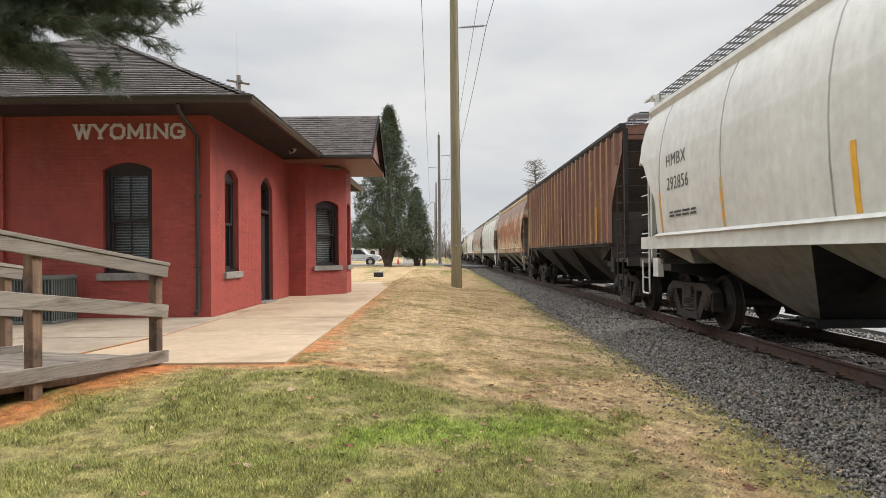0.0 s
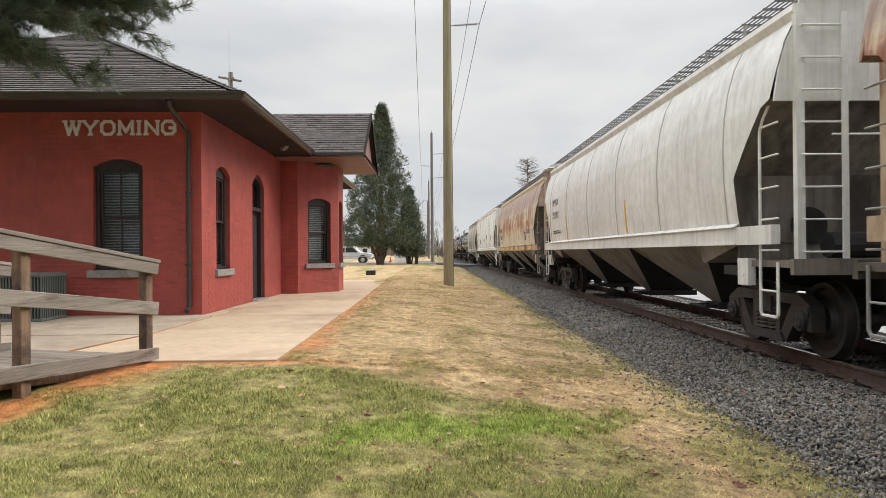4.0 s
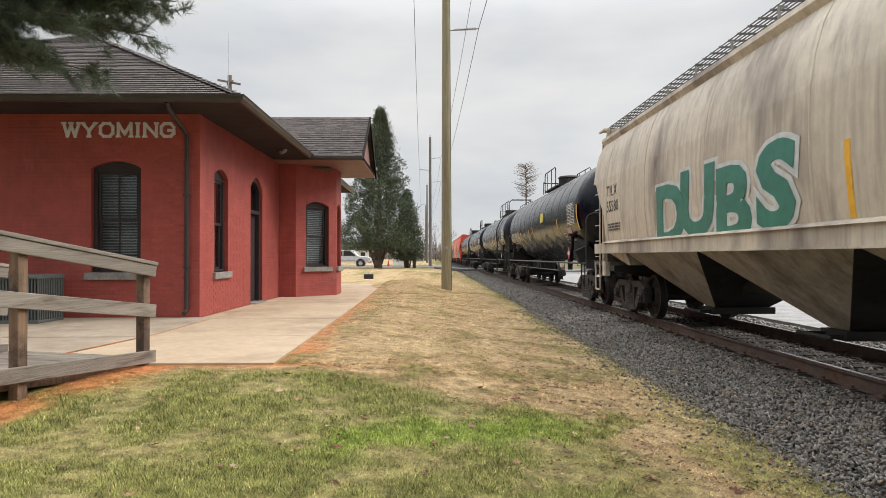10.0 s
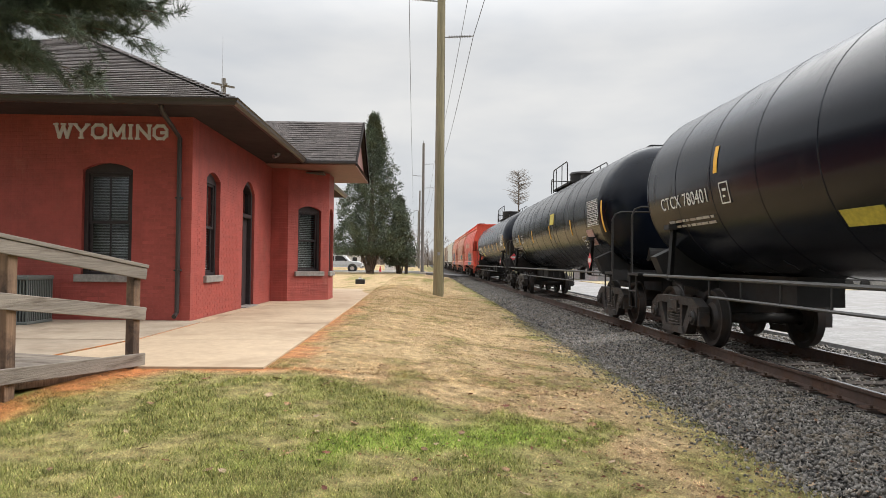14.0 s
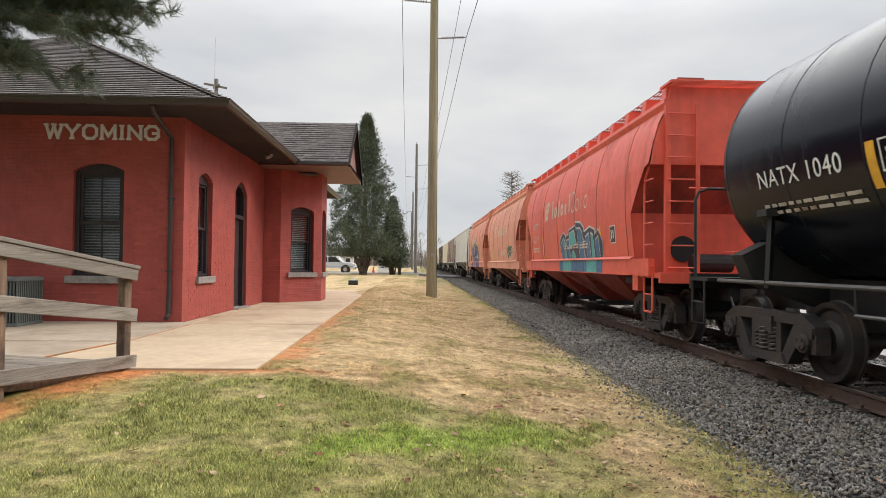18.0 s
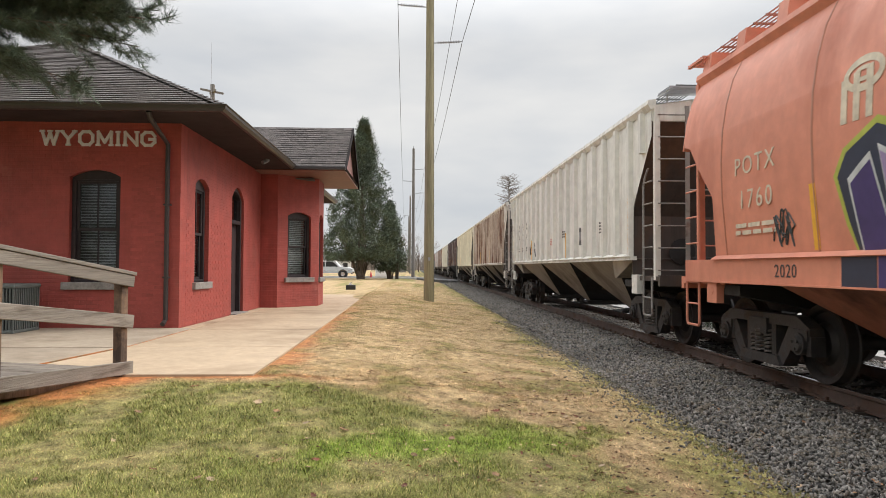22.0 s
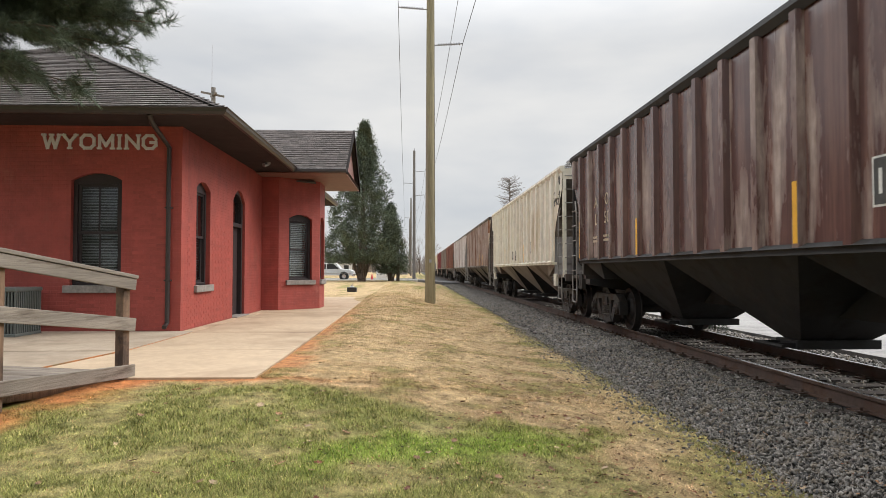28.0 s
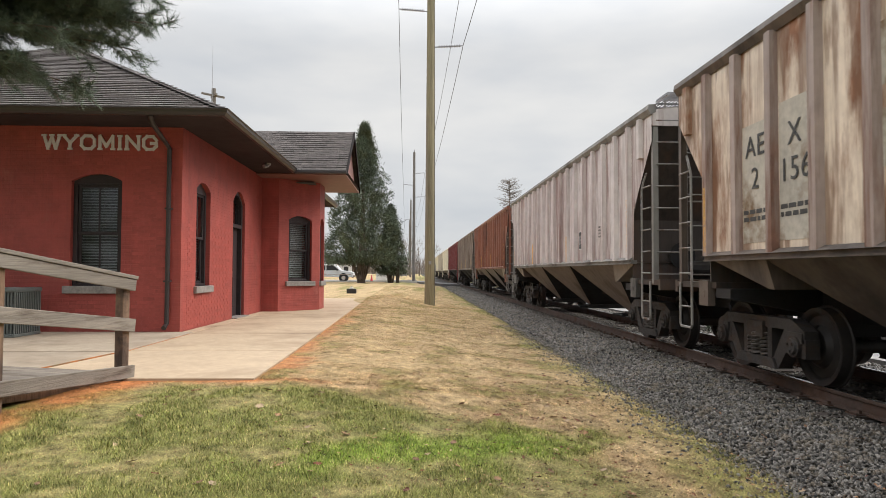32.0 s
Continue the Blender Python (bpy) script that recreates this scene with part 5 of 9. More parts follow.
        part("end_ladder", stored("end_ladder", end_ladder), rung_paint, car, m=pose(-1.46 if kind in ("ribbed", "tall") else -1.30, end * (half + 0.075), 0))
        part("crossover_grate", stored("xgrate", lambda: [s for s in [Shape()] if [s.box(-1.35, 1.35, -0.25 + 0.07 * k, -0.23 + 0.07 * k, 0, 0.025) for k in range(8)] and s.box(-1.35, -1.3, -0.25, 0.28, -0.02, 0.0)][0]), M_GALV if kind == "ribbed" else frame_paint, car, m=pose(0, end * (half + 0.05), 4.36 if kind != "ribbed" else 4.27))
        part("grab_iron", stored("grab", lambda: Shape().pipe([(-0.6, 0.06, 0), (-0.6, 0, 0), (0.6, 0, 0), (0.6, 0.06, 0)], 0.013, 6)), frame_paint, car, m=pose(0.2, end * (half + 0.26), 1.55, 0, 0, 0 if end < 0 else 180))
        part("cross_rail", stored("cross_rail", lambda: Shape().tube((-0.95, 0, 2.62), (1.45, 0, 2.62), 0.014, n=6)), rung_paint, car, m=pose(0, end * (half + 0.07), 0))
        coupler(car, half, L, end)
    bw = Shape().loft([[(0.26 * math.cos(a) * 1.0 + 0.016 * math.cos(b) * math.cos(a), 0.016 * math.sin(b), 0.26 * math.sin(a) + 0.016 * math.cos(b) * math.sin(a)) for b in (0, 1.57, 3.14, 4.71)] for a in [2 * math.pi * k / 20 for k in range(21)]], cap=False)
    for k in range(4):
        bw.tube((0, 0, 0), (0.25 * math.cos(k * 1.57), 0, 0.25 * math.sin(k * 1.57)), 0.012, n=5)
    part("brake_wheel", bw, frame_paint, car, "spoked hand-brake wheel", m=pose(0.55, -half - 0.16, 2.1))
    part("brake_cylinder", stored("brake_cyl", lambda: Shape().tube((-0.35, 0, 0), (0.35, 0, 0), 0.16, n=12).tube((0.35, 0, 0), (0.75, 0, 0), 0.04, n=8)), M_UNDER, car, m=pose(-0.3, -half + 0.55, 1.36))
    part("air_tank", stored("air_tank", lambda: Shape().tube((-0.45, 0, 0), (0.45, 0, 0), 0.2, n=14)), M_UNDER, car, m=pose(0.2, half - 0.55, 1.42))
    # roof walk and hatches
    if board:
        for side in (-1, 1):
            s = stored("board_%.1f" % half, lambda: [q for q in [Shape()] if [q.box(-0.22 + 0.062 * k, -0.211 + 0.062 * k, -half - 0.25, half + 0.25, 0.0, 0.016) for k in range(8)]
                       and [q.box(-0.22, 0.22, -half - 0.25 + 0.30 * k, -half - 0.235 + 0.30 * k, 0.0, 0.03) for k in range(int((2 * half + 0.5) / 0.30))]][0])
            rb = part("running_board", s, roof_paint or M_GRID, car, "open-grid roof walk", m=pose(side * 1.0, 0, 4.40 if kind != "ribbed" else 4.30))
            st = stored("board_gusset", lambda: Shape().prism([(-0.10, -0.20), (0.10, -0.28), (0.06, 0.0), (-0.22, 0.0)], "y", -0.11, 0.11)) if kind == "potash" else stored("board_support", lambda: Shape().box(-0.014, 0.014, -0.016, 0.016, -0.32, 0.0).box(-0.10, 0.0, -0.014, 0.014, -0.026, -0.002))
            for k in range(13):
                part("support", st, M_LADDER if kind != "potash" else frame_paint, rb, m=pose(0.20 * side, -half + 0.2 + (2 * half - 0.4) * k / 12, 0, 0, 0, 0 if side > 0 else 180))
    hatch = stored("hatch_%.1f" % half, lambda: Shape().box(-0.30, 0.30, -half + 0.8, half - 0.8, 4.12, 4.30))
    part("trough_hatch", hatch, roof_paint or frame_paint, car)
    bogies(car, y0, L / 2 - 2.0)
    CARS.append((car, y0))
    return car, half


def tank_car(y0, L, label, ladder_y=None, stripes=(), rail=(-0.6, 2.2), manway=0.1, dome=(0.42, 0.34), radius=1.47):
    car = thing("tank_car", TRACK_X, y0, RAIL_Z, label, "tank car", "freight train")
    half = L / 2 - 1.0
    cz = 2.62
    n = 48

    def shell():
        rings = []
        for y, r in [(-half, 0.05), (-half + 0.03, 0.45), (-half + 0.11, 0.85), (-half + 0.26, 1.18), (-half + 0.45, 1.37), (-half + 0.7, radius)] + [(-half + 0.75 + k * (2 * half - 1.5) / 6, radius) for k in range(7)] + [(half - 0.7, radius), (half - 0.45, 1.37), (half - 0.26, 1.18), (half - 0.11, 0.85), (half - 0.03, 0.45), (half, 0.05)]:
            rings.append([(r * math.cos(2 * math.pi * i / n), y, cz + r * math.sin(2 * math.pi * i / n)) for i in range(n)])
        return Shape().loft(rings)
    part("tank", stored("tank_%.2f" % half, shell, True), M_TANK, car, "gloss black tank with dust along its belly")
    for k in range(13):
        y = -half + 0.75 + (2 * half - 1.5) * k / 12
        part("weld_band", stored("weld_band", lambda: Shape().loft([[((radius + o) * math.cos(2 * math.pi * i / n), yy, cz + (radius + o) * math.sin(2 * math.pi * i / n)) for i in range(n)] for yy, o in ((-0.014, 0), (0, 0.006), (0.014, 0))], cap=False), True), M_TANK, car, m=pose(0, y, 0))
    for end in (-1, 1):
        mm = pose(0, 0, 0, 0, 0, 0 if end < 0 else 180)
        part("stub_sill", stored("stub_%.1f" % half, lambda: Shape().box(-0.34, 0.34, -half - 0.35, -half + 3.6, 0.74, 1.16)), M_UNDER, car, m=mm)
        part("saddle", stored("saddle_%.1f" % half, lambda: Shape().prism([(-1.45, 1.45), (-1.3, 1.10), (-0.4, 0.80), (0.4, 0.80), (1.3, 1.10), (1.45, 1.45), (1.1, 1.62), (0.6, 1.30), (-0.6, 1.30), (-1.1, 1.62)], "y", -half + 0.85, -half + 1.15)), M_UNDER, car, m=mm)
        part("end_platform", stored("tplat_%.1f" % half, lambda: Shape().box(-1.45, 1.45, -half - 0.45, -half + 0.15, 1.10, 1.15).box(-1.45, 1.45, -half - 0.47, -half - 0.42, 0.98, 1.2)), M_UNDER, car, m=mm)
        s = Shape().pipe([(-1.42, -half - 0.32, 1.12), (-1.42, -half - 0.32, 2.28), (-1.36, -half - 0.34, 2.40), (-1.22, -half - 0.36, 2.45), (1.22, -half - 0.36, 2.45), (1.36, -half - 0.34, 2.40), (1.42, -half - 0.32, 2.28), (1.42, -half - 0.32, 1.12)], 0.022, 6)
        part("end_railing", s, M_UNDER, car, m=mm)
        for side in (-1, 1):
            part("step", stored("tstep", lambda: Shape().pipe([(0, -0.2, 1.1), (0, -0.2, 0.5), (0, 0.2, 0.5), (0, 0.2, 1.1)], 0.018, 6).tube((0, -0.2, 0.8), (0, 0.2, 0.8), 0.016, n=6)), M_UNDER, car, m=pose(side * 1.46, end * (half + 0.12), 0))
        part("head_valve", Shape().tube((-0.45, -half + 0.25, 1.55), (0.45, -half + 0.25, 1.55), 0.16, n=14), M_UNDER, car, m=mm)
        coupler(car, half, L, end)
    for side in (-1, 1):
        a, b = -half + 3.3, half - 3.3
        rail_s = Shape().tube((side * 1.45, -half + 0.5, 1.12), (side * 1.45, half - 0.5, 1.12), 0.026, n=8)
        rail_s.tube((side * 1.45, a, 0.86), (side * 1.45, b, 0.86), 0.02, n=6)
        part("side_rail", rail_s, M_GALVDARK, car, "long grey safety rail")
        for k in range(12):
            part("rail_hanger", stored("rail_hanger", lambda: Shape().tube((0, 0, 0.85), (0, 0, 1.12), 0.017, n=6)), M_UNDER, car, m=pose(side * 1.45, a + (b - a) * k / 11, 0))
        for end in (-1, 1):
            part("bolster_bracket", stored("bolster_bracket", lambda: Shape().beam((0, 0, 1.05), (0.10, 0.10, 1.92), 0.05, 0.14).box(-0.03, 0.14, -0.02, 0.20, 1.90, 1.98)), M_UNDER, car, m=pose(side * 1.42, end * (half - 1.7), 0, 0, 0, 0 if side < 0 else 180))
    # top fittings: a walk along the top, a railed platform round the manway
    top = cz + radius
    p = part("top_platform", Shape().box(-0.62, 0.62, rail[0] - 0.05, rail[1] + 0.05, top - 0.04, top + 0.02).box(-0.17, 0.17, -half + 0.9, half - 0.9, top + 0.02, top + 0.06), M_UNDER, car)
    for k in range(9):
        part("walk_strut", stored("walk_strut", lambda: Shape().box(-0.15, 0.15, -0.03, 0.03, -0.03, 0.02)), M_UNDER, p, m=pose(0, -half + 1.2 + (2 * half - 2.4) * k / 8, top))
    r0, r1 = rail
    for x in (-0.68, 0.68):
        rl = Shape().pipe([(x, r0, top - 0.12), (x, r0, top + 0.56), (x, r0 + 0.05, top + 0.66), (x, r0 + 0.16, top + 0.70), (x, r1 - 0.55, top + 0.70), (x, r1 - 0.42, top + 0.66), (x, r1 - 0.36, top + 0.56), (x, r1 - 0.36, top - 0.12)], 0.02, 6)
        rl.pipe([(x, r1 - 0.36, top + 0.40), (x, r1 - 0.06, top + 0.40), (x, r1, top + 0.34), (x, r1, top - 0.12)], 0.018, 6)
        q = r0 + 0.9
        while q < r1 - 0.7:
            rl.tube((x, q, top - 0.12), (x, q, top + 0.70), 0.016, n=6)
            q += 1.0
        part("platform_railing", rl, M_UNDER, p)
    part("end_rail", Shape().pipe([(-0.68, r1, top + 0.36), (0.68, r1, top + 0.36)], 0.018, 6), M_UNDER, p)
    part("manway", Shape().tube((0, manway, top - 0.05), (0, manway, top + dome[1]), dome[0], n=24).tube((0, manway, top + dome[1]), (0, manway, top + dome[1] + 0.07), dome[0] + 0.04, dome[0] - 0.02, 24), M_UNDER, p, smooth=True)
    part("valve_box", Shape().box(-0.2, 0.2, manway - 0.95, manway - 0.55, top + 0.02, top + 0.24), M_UNDER, p)
    if ladder_y is not None:
        ld = Shape()
        prof = [(-0.55, top + 0.02)] + [(-(radius + 0.07) * math.cos(a), cz + (radius + 0.07) * math.sin(a)) for a in (1.0, 0.75, 0.5, 0.25, 0.0, -0.3)] + [(-1.49, 1.6), (-1.49, 0.50)]
        for y in (-0.22, 0.22):
            ld.pipe([(x, ladder_y + y, z) for x, z in prof], 0.022, 6)
        for (xa, za), (xb, zb) in zip(prof, prof[1:]):
            n_r = max(1, int(math.hypot(xb - xa, zb - za) / 0.34))
            for k in range(n_r):
                f = k / n_r
                ld.tube((xa + (xb - xa) * f, ladder_y - 0.22, za + (zb - za) * f), (xa + (xb - xa) * f, ladder_y + 0.22, za + (zb - za) * f), 0.014, n=6)
        for g in (-0.45, 0.45):
            ld.tube((-1.48, ladder_y + 0.6 * g, 0.62), (-1.46, ladder_y + 1.3 * g, 1.12), 0.016, n=6)
        part("side_ladder", ld, M_UNDER, car, "black ladder bent over the tank")
        for g in (-0.22, 0.22):
            part("ladder_hoop", Shape().pipe([(-0.75, ladder_y + g, top - 0.30), (-0.72, ladder_y + g, top + 0.55), (-0.60, ladder_y + g, top + 0.70), (0.60, ladder_y + g, top + 0.70), (0.72, ladder_y + g, top + 0.55), (0.75, ladder_y + g, top - 0.30)], 0.019, 6), M_UNDER, p)
    for y, lo, hi in stripes:
        s = Shape()
        pts = [((radius + 0.006) * math.cos(math.pi - a), cz + (radius + 0.006) * math.sin(math.pi - a)) for a in [lo + (hi - lo) * k / 6 for k in range(7)]]
        s.loft([[(x, y + w, z) for w in (-0.06, 0.06)] for x, z in pts], closed=False, cap=False)
        part("reflector_strip", s, M_YELLOW, car, "yellow reflective strip")
    part("bottom_outlet", Shape().tube((0, 0, 1.2), (0, 0, 0.78), 0.10, n=12), M_UNDER, car)
    bogies(car, y0, L / 2 - 2.0)
    CARS.append((car, y0))
    return car, half


def on_tank(y, a, radius=1.47, cz=2.62):
    """A pose on the tank's near flank, a radians up from its middle."""
    return Matrix.Translation((-(radius + 0.006) * math.cos(a), y, cz + (radius + 0.006) * math.sin(a))) @ pose(0, 0, 0, 0, 0, -90) @ pose(0, 0, 0, -math.degrees(a))


def rusty(name, top, pale, rust, orange, z_top=3.15, cover=0.5):
    """A flank gone mauve-brown above, eaten by rust in the middle, with pale and ochre paint left below and runs down it."""
    m = mat(name, pale, 0.55, grain=7, grain_amount=0.14)
    n, l = m.node_tree.nodes, m.node_tree.links
    tc = n.new("ShaderNodeTexCoord")

    def nz(vec_scale, sc, detail, rgh=0.6):
        mp = n.new("ShaderNodeMapping")
        mp.inputs["Scale"].default_value = vec_scale
        l.new(tc.outputs["Object"], mp.inputs[0])
        t = n.new("ShaderNodeTexNoise")
        t.inputs["Scale"].default_value, t.inputs["Detail"].default_value, t.inputs["Roughness"].default_value = sc, detail, rgh
        l.new(mp.outputs[0], t.inputs["Vector"])
        return t.outputs["Fac"]

    def op(kind, a, b, c=None):
        x = n.new("ShaderNodeMath")
        x.operation = kind
        for i, v in enumerate((a, b, c)):
            if isinstance(v, (int, float)):
                x.inputs[i].default_value = v
            elif v is not None:
                l.new(v, x.inputs[i])
        return x.outputs[0]

    def span(v, lo, hi, to=(0.0, 1.0)):
        r = n.new("ShaderNodeMapRange")
        r.inputs["From Min"].default_value, r.inputs["From Max"].default_value = lo, hi
        r.inputs["To Min"].default_value, r.inputs["To Max"].default_value = to
        l.new(v, r.inputs["Value"])
        return r.outputs[0]

    def two(fac, a, b):
        x = n.new("ShaderNodeMix")
        x.data_type = "RGBA"
        l.new(fac, x.inputs["Factor"])
        for v, sock in ((a, "A"), (b, "B")):
            if isinstance(v, tuple):
                x.inputs[sock].default_value = (*v, 1)
            else:
                l.new(v, x.inputs[sock])
        return x.outputs["Result"]
    sep = n.new("ShaderNodeSeparateXYZ")
    l.new(tc.outputs["Object"], sep.inputs[0])
    base = n["Principled BSDF"].inputs["Base Color"]
    z = sep.outputs["Z"]
    broad, runs, fine = nz((0.6, 0.75, 0.75), 1.1, 9, 0.66), nz((1, 5.0, 0.22), 1.5, 6, 0.65), nz((1, 1.4, 0.9), 5.0, 6)
    ground = two(op("MULTIPLY", span(runs, 0.47, 0.66), 0.75), base.links[0].from_socket, tuple(0.5 * (p + q) for p, q in zip(pale, orange)))
    # rust: most in a band, thinning towards the sill
    push = op("ADD", span(z, 1.6, 2.5, (-0.10, 0.05)), span(z, 2.9, 3.4, (0.0, -0.12)))
    f = op("ADD", op("MULTIPLY_ADD", runs, 0.42, push), op("MULTIPLY", broad, 0.62))
    eaten = span(f, cover - 0.014, cover + 0.03)
    rim = op("MULTIPLY", span(f, cover - 0.075, cover - 0.01), 0.7)
    skin = two(span(op("ADD", op("MULTIPLY", fine, 0.6), op("MULTIPLY", runs, 0.4)), 0.42, 0.60), rust, orange)
    col = two(eaten, two(rim, ground, tuple(0.35 * p + 0.65 * q for p, q in zip(pale, orange))), skin)
    # the faded upper part comes down in soft tongues
    zz = op("ADD", z, op("MULTIPLY_ADD", runs, 1.3, -0.65))
    cover_top = span(op("ADD", zz, op("MULTIPLY_ADD", broad, 1.6, -0.8)), z_top - 0.25, z_top + 0.28)
    col = two(op("MULTIPLY", cover_top, 0.9), col, two(span(runs, 0.35, 0.65), top, tuple(0.72 * c for c in top)))
    l.new(col, base)
    return m


def rib_stain(m, L, colour, amount=0.8, reach=0.30, bays=17):
    """Rust and dirt that have run down beside the ribs of a car of length L."""
    n, l = m.node_tree.nodes, m.node_tree.links
    pitch = (2 * (L / 2 - 0.60) - 2.12) / bays
    tc, sep = n.new("ShaderNodeTexCoord"), n.new("ShaderNodeSeparateXYZ")
    l.new(tc.outputs["Object"], sep.inputs[0])
    a, b = n.new("ShaderNodeMath"), n.new("ShaderNodeMath")
    a.operation, b.operation = "MULTIPLY_ADD", "PINGPONG"
    a.inputs[1].default_value, a.inputs[2].default_value, b.inputs[1].default_value = 1 / pitch, 0.5, 0.5
    l.new(sep.outputs["Y"], a.inputs[0])
    l.new(a.outputs[0], b.inputs[0])
    mp, t = n.new("ShaderNodeMapping"), n.new("ShaderNodeTexNoise")
    mp.inputs["Scale"].default_value = (1, 3.2, 0.55)
    t.inputs["Scale"].default_value, t.inputs["Detail"].default_value = 1.6, 6
    l.new(tc.outputs["Object"], mp.inputs[0])
    l.new(mp.outputs[0], t.inputs["Vector"])
    c = n.new("ShaderNodeMath")
    c.operation = "MULTIPLY_ADD"
    c.inputs[1].default_value, c.inputs[2].default_value = -2.4, 1.14
    l.new(t.outputs["Fac"], c.inputs[0])
    d = n.new("ShaderNodeMath")
    l.new(b.outputs[0], d.inputs[0])
    l.new(c.outputs[0], d.inputs[1])
    r = n.new("ShaderNodeMapRange")
    r.inputs["From Min"].default_value, r.inputs["From Max"].default_value = 0.02, reach
    r.inputs["To Min"].default_value, r.inputs["To Max"].default_value = amount, 0.0
    l.new(d.outputs[0], r.inputs["Value"])
    base = n["Principled BSDF"].inputs["Base Color"]
    mix = n.new("ShaderNodeMix")
    mix.data_type = "RGBA"
    l.new(r.outputs[0], mix.inputs["Factor"])
    l.new(base.links[0].from_socket, mix.inputs["A"])
    mix.inputs["B"].default_value = (*colour, 1)
    l.new(mix.outputs["Result"], base)


def wildstyle(car, kind, y_from, length, z0, high, seed, sill_x=None, tones=None):
    """Angular spray-painted letters: pale edge, black outline, white line and blue and teal fills."""
    edge, outline, fill_a, fill_b = tones or (M_WHITEWASH, M_NAVY, M_BLUE, M_AQUA)
    letters = (((0.03, -0.1), (-0.02, 0.62), (0.01, 0.80), (0.10, 0.96), (0.16, 0.86), (0.20, -0.1)), ((0.20, -0.1), (0.17, 0.82), (0.26, 0.88), (0.27, 1.0), (0.46, 1.12), (0.50, 0.35), (0.50, -0.1)),
               ((0.50, -0.1), (0.46, 1.22), (0.58, 1.18), (0.66, 1.0), (0.70, -0.1)), ((0.69, -0.1), (0.66, 0.84), (0.80, 0.98), (0.90, 0.88), (0.92, -0.1)), ((0.90, -0.1), (0.88, 0.7), (0.98, 0.86), (1.05, 0.5), (1.03, -0.1)))
    fills = (((0.04, -0.08), (0.01, 0.60), (0.08, 0.78), (0.13, 0.05), (0.12, -0.08)), ((0.10, 0.82), (0.155, 0.70), (0.185, -0.08), (0.135, -0.08)), ((0.22, -0.08), (0.19, 0.72), (0.265, 0.76), (0.285, -0.08)),
             ((0.275, 0.94), (0.43, 1.02), (0.465, 0.5), (0.28, 0.42)), ((0.30, -0.08), (0.31, 0.22), (0.36, 0.34), (0.41, 0.22), (0.43, -0.08)), ((0.53, -0.08), (0.49, 1.08), (0.58, 1.06), (0.63, 0.9), (0.67, -0.08)),
             ((0.72, -0.08), (0.69, 0.74), (0.78, 0.86), (0.80, -0.08)), ((0.82, 0.86), (0.87, 0.78), (0.89, -0.08), (0.82, -0.08)), ((0.92, -0.08), (0.91, 0.6), (0.98, 0.72), (1.0, -0.08)))

    def patch(poly, grow, out, material, lab=""):
        cu, cv = sum(p[0] for p in poly) / len(poly), sum(p[1] for p in poly) / len(poly)
        pts = []
        for i, (u, v) in enumerate(poly):
            u2, v2 = poly[(i + 1) % len(poly)]
            for f in (0.0, 0.5):
                uu, vv = u + (u2 - u) * f, v + (v2 - v) * f
                pts.append((y_from - length * (cu + (uu - cu) * grow), z0 + high * (cv + (vv - cv) * grow)))
        pts = [(y, max(z, z0)) for y, z in pts]
        v = [(-(flank(kind, z) + out), y, z) for y, z in pts] + [(-(flank(kind, z0 + high * cv) + out), y_from - length * cu, max(z0, z0 + high * cv))]
        n = len(v) - 1
        part("spray_paint", Shape().add(v, [(i, (i + 1) % n, n) for i in range(n)]), material, car, lab)
    for k, poly in enumerate(letters):
        o = 0.0015 * (k % 2)
        patch(poly, 1.13, 0.005 + o, edge, "spray-painted letter in cold colours")
        patch(poly, 1.0, 0.009 + o, outline)
    for k, poly in enumerate(fills):
        patch(poly, 0.98, 0.0135, M_WHITEWASH)
        patch(poly, 0.86, 0.016, fill_b if k in (1, 3, 4, 7) else fill_a)
    if sill_x:
        r = random.Random(seed)
        u = -0.02
        while u < 1.02:
            w = r.uniform(0.06, 0.16)
            part("spray_paint", Shape().box(sill_x - 0.004, sill_x, y_from - length * (u + w), y_from - length * u - 0.02, 1.135, 1.42), (fill_b, fill_a, outline, fill_a)[r.randrange(4)], car)
            u += w


def paint(name, colour, rust=(0.16, 0.06, 0.03), edge=(0.6, 0.72), scale=0.9, streak=((0.30, 0.27, 0.23), 0.5), rough=0.5, stretch=(1, 0.9, 0.45)):
    return mat(name, colour, rough, spots=rust, spot_edge=edge, spot_scale=scale, spot_stretch=stretch, streak=streak, grain=5, grain_amount=0.14)


M_TANK = mat("gloss_black_tank_paint", (0.0045, 0.0065, 0.012), 0.19, spots=(0.008, 0.010, 0.015), spot_edge=(0.55, 0.85), spot_scale=1.1, spot_stretch=(1, 1.6, 0.4), grain=3, grain_amount=0.2, spec=0.22, bump=0.05, bump_scale=2.5)
M_GALVDARK = mat("dull_grey_pipe", (0.09, 0.088, 0.086), 0.5, 0.3, grain=10, grain_amount=0.2)
GREY_DIRT, BROWN_DIRT = (0.20, 0.18, 0.16), (0.12, 0.075, 0.05)
P_GREY = paint("light_grey_car_paint", (0.61, 0.61, 0.575), edge=(0.74, 0.84), streak=((0.48, 0.47, 0.45), 0.35))
P_BROWN = paint("brown_car_paint", (0.225, 0.118, 0.088), (0.31, 0.15, 0.10), (0.5, 0.66), streak=((0.105, 0.058, 0.046), 0.7), stretch=(1.6, 1.6, 0.3))
P_OCHRERIB = paint("ochre_streaked_brown_rib", (0.235, 0.125, 0.085), (0.46, 0.29, 0.13), (0.52, 0.62), 1.0, streak=((0.12, 0.06, 0.045), 0.6), stretch=(4, 2, 0.3))
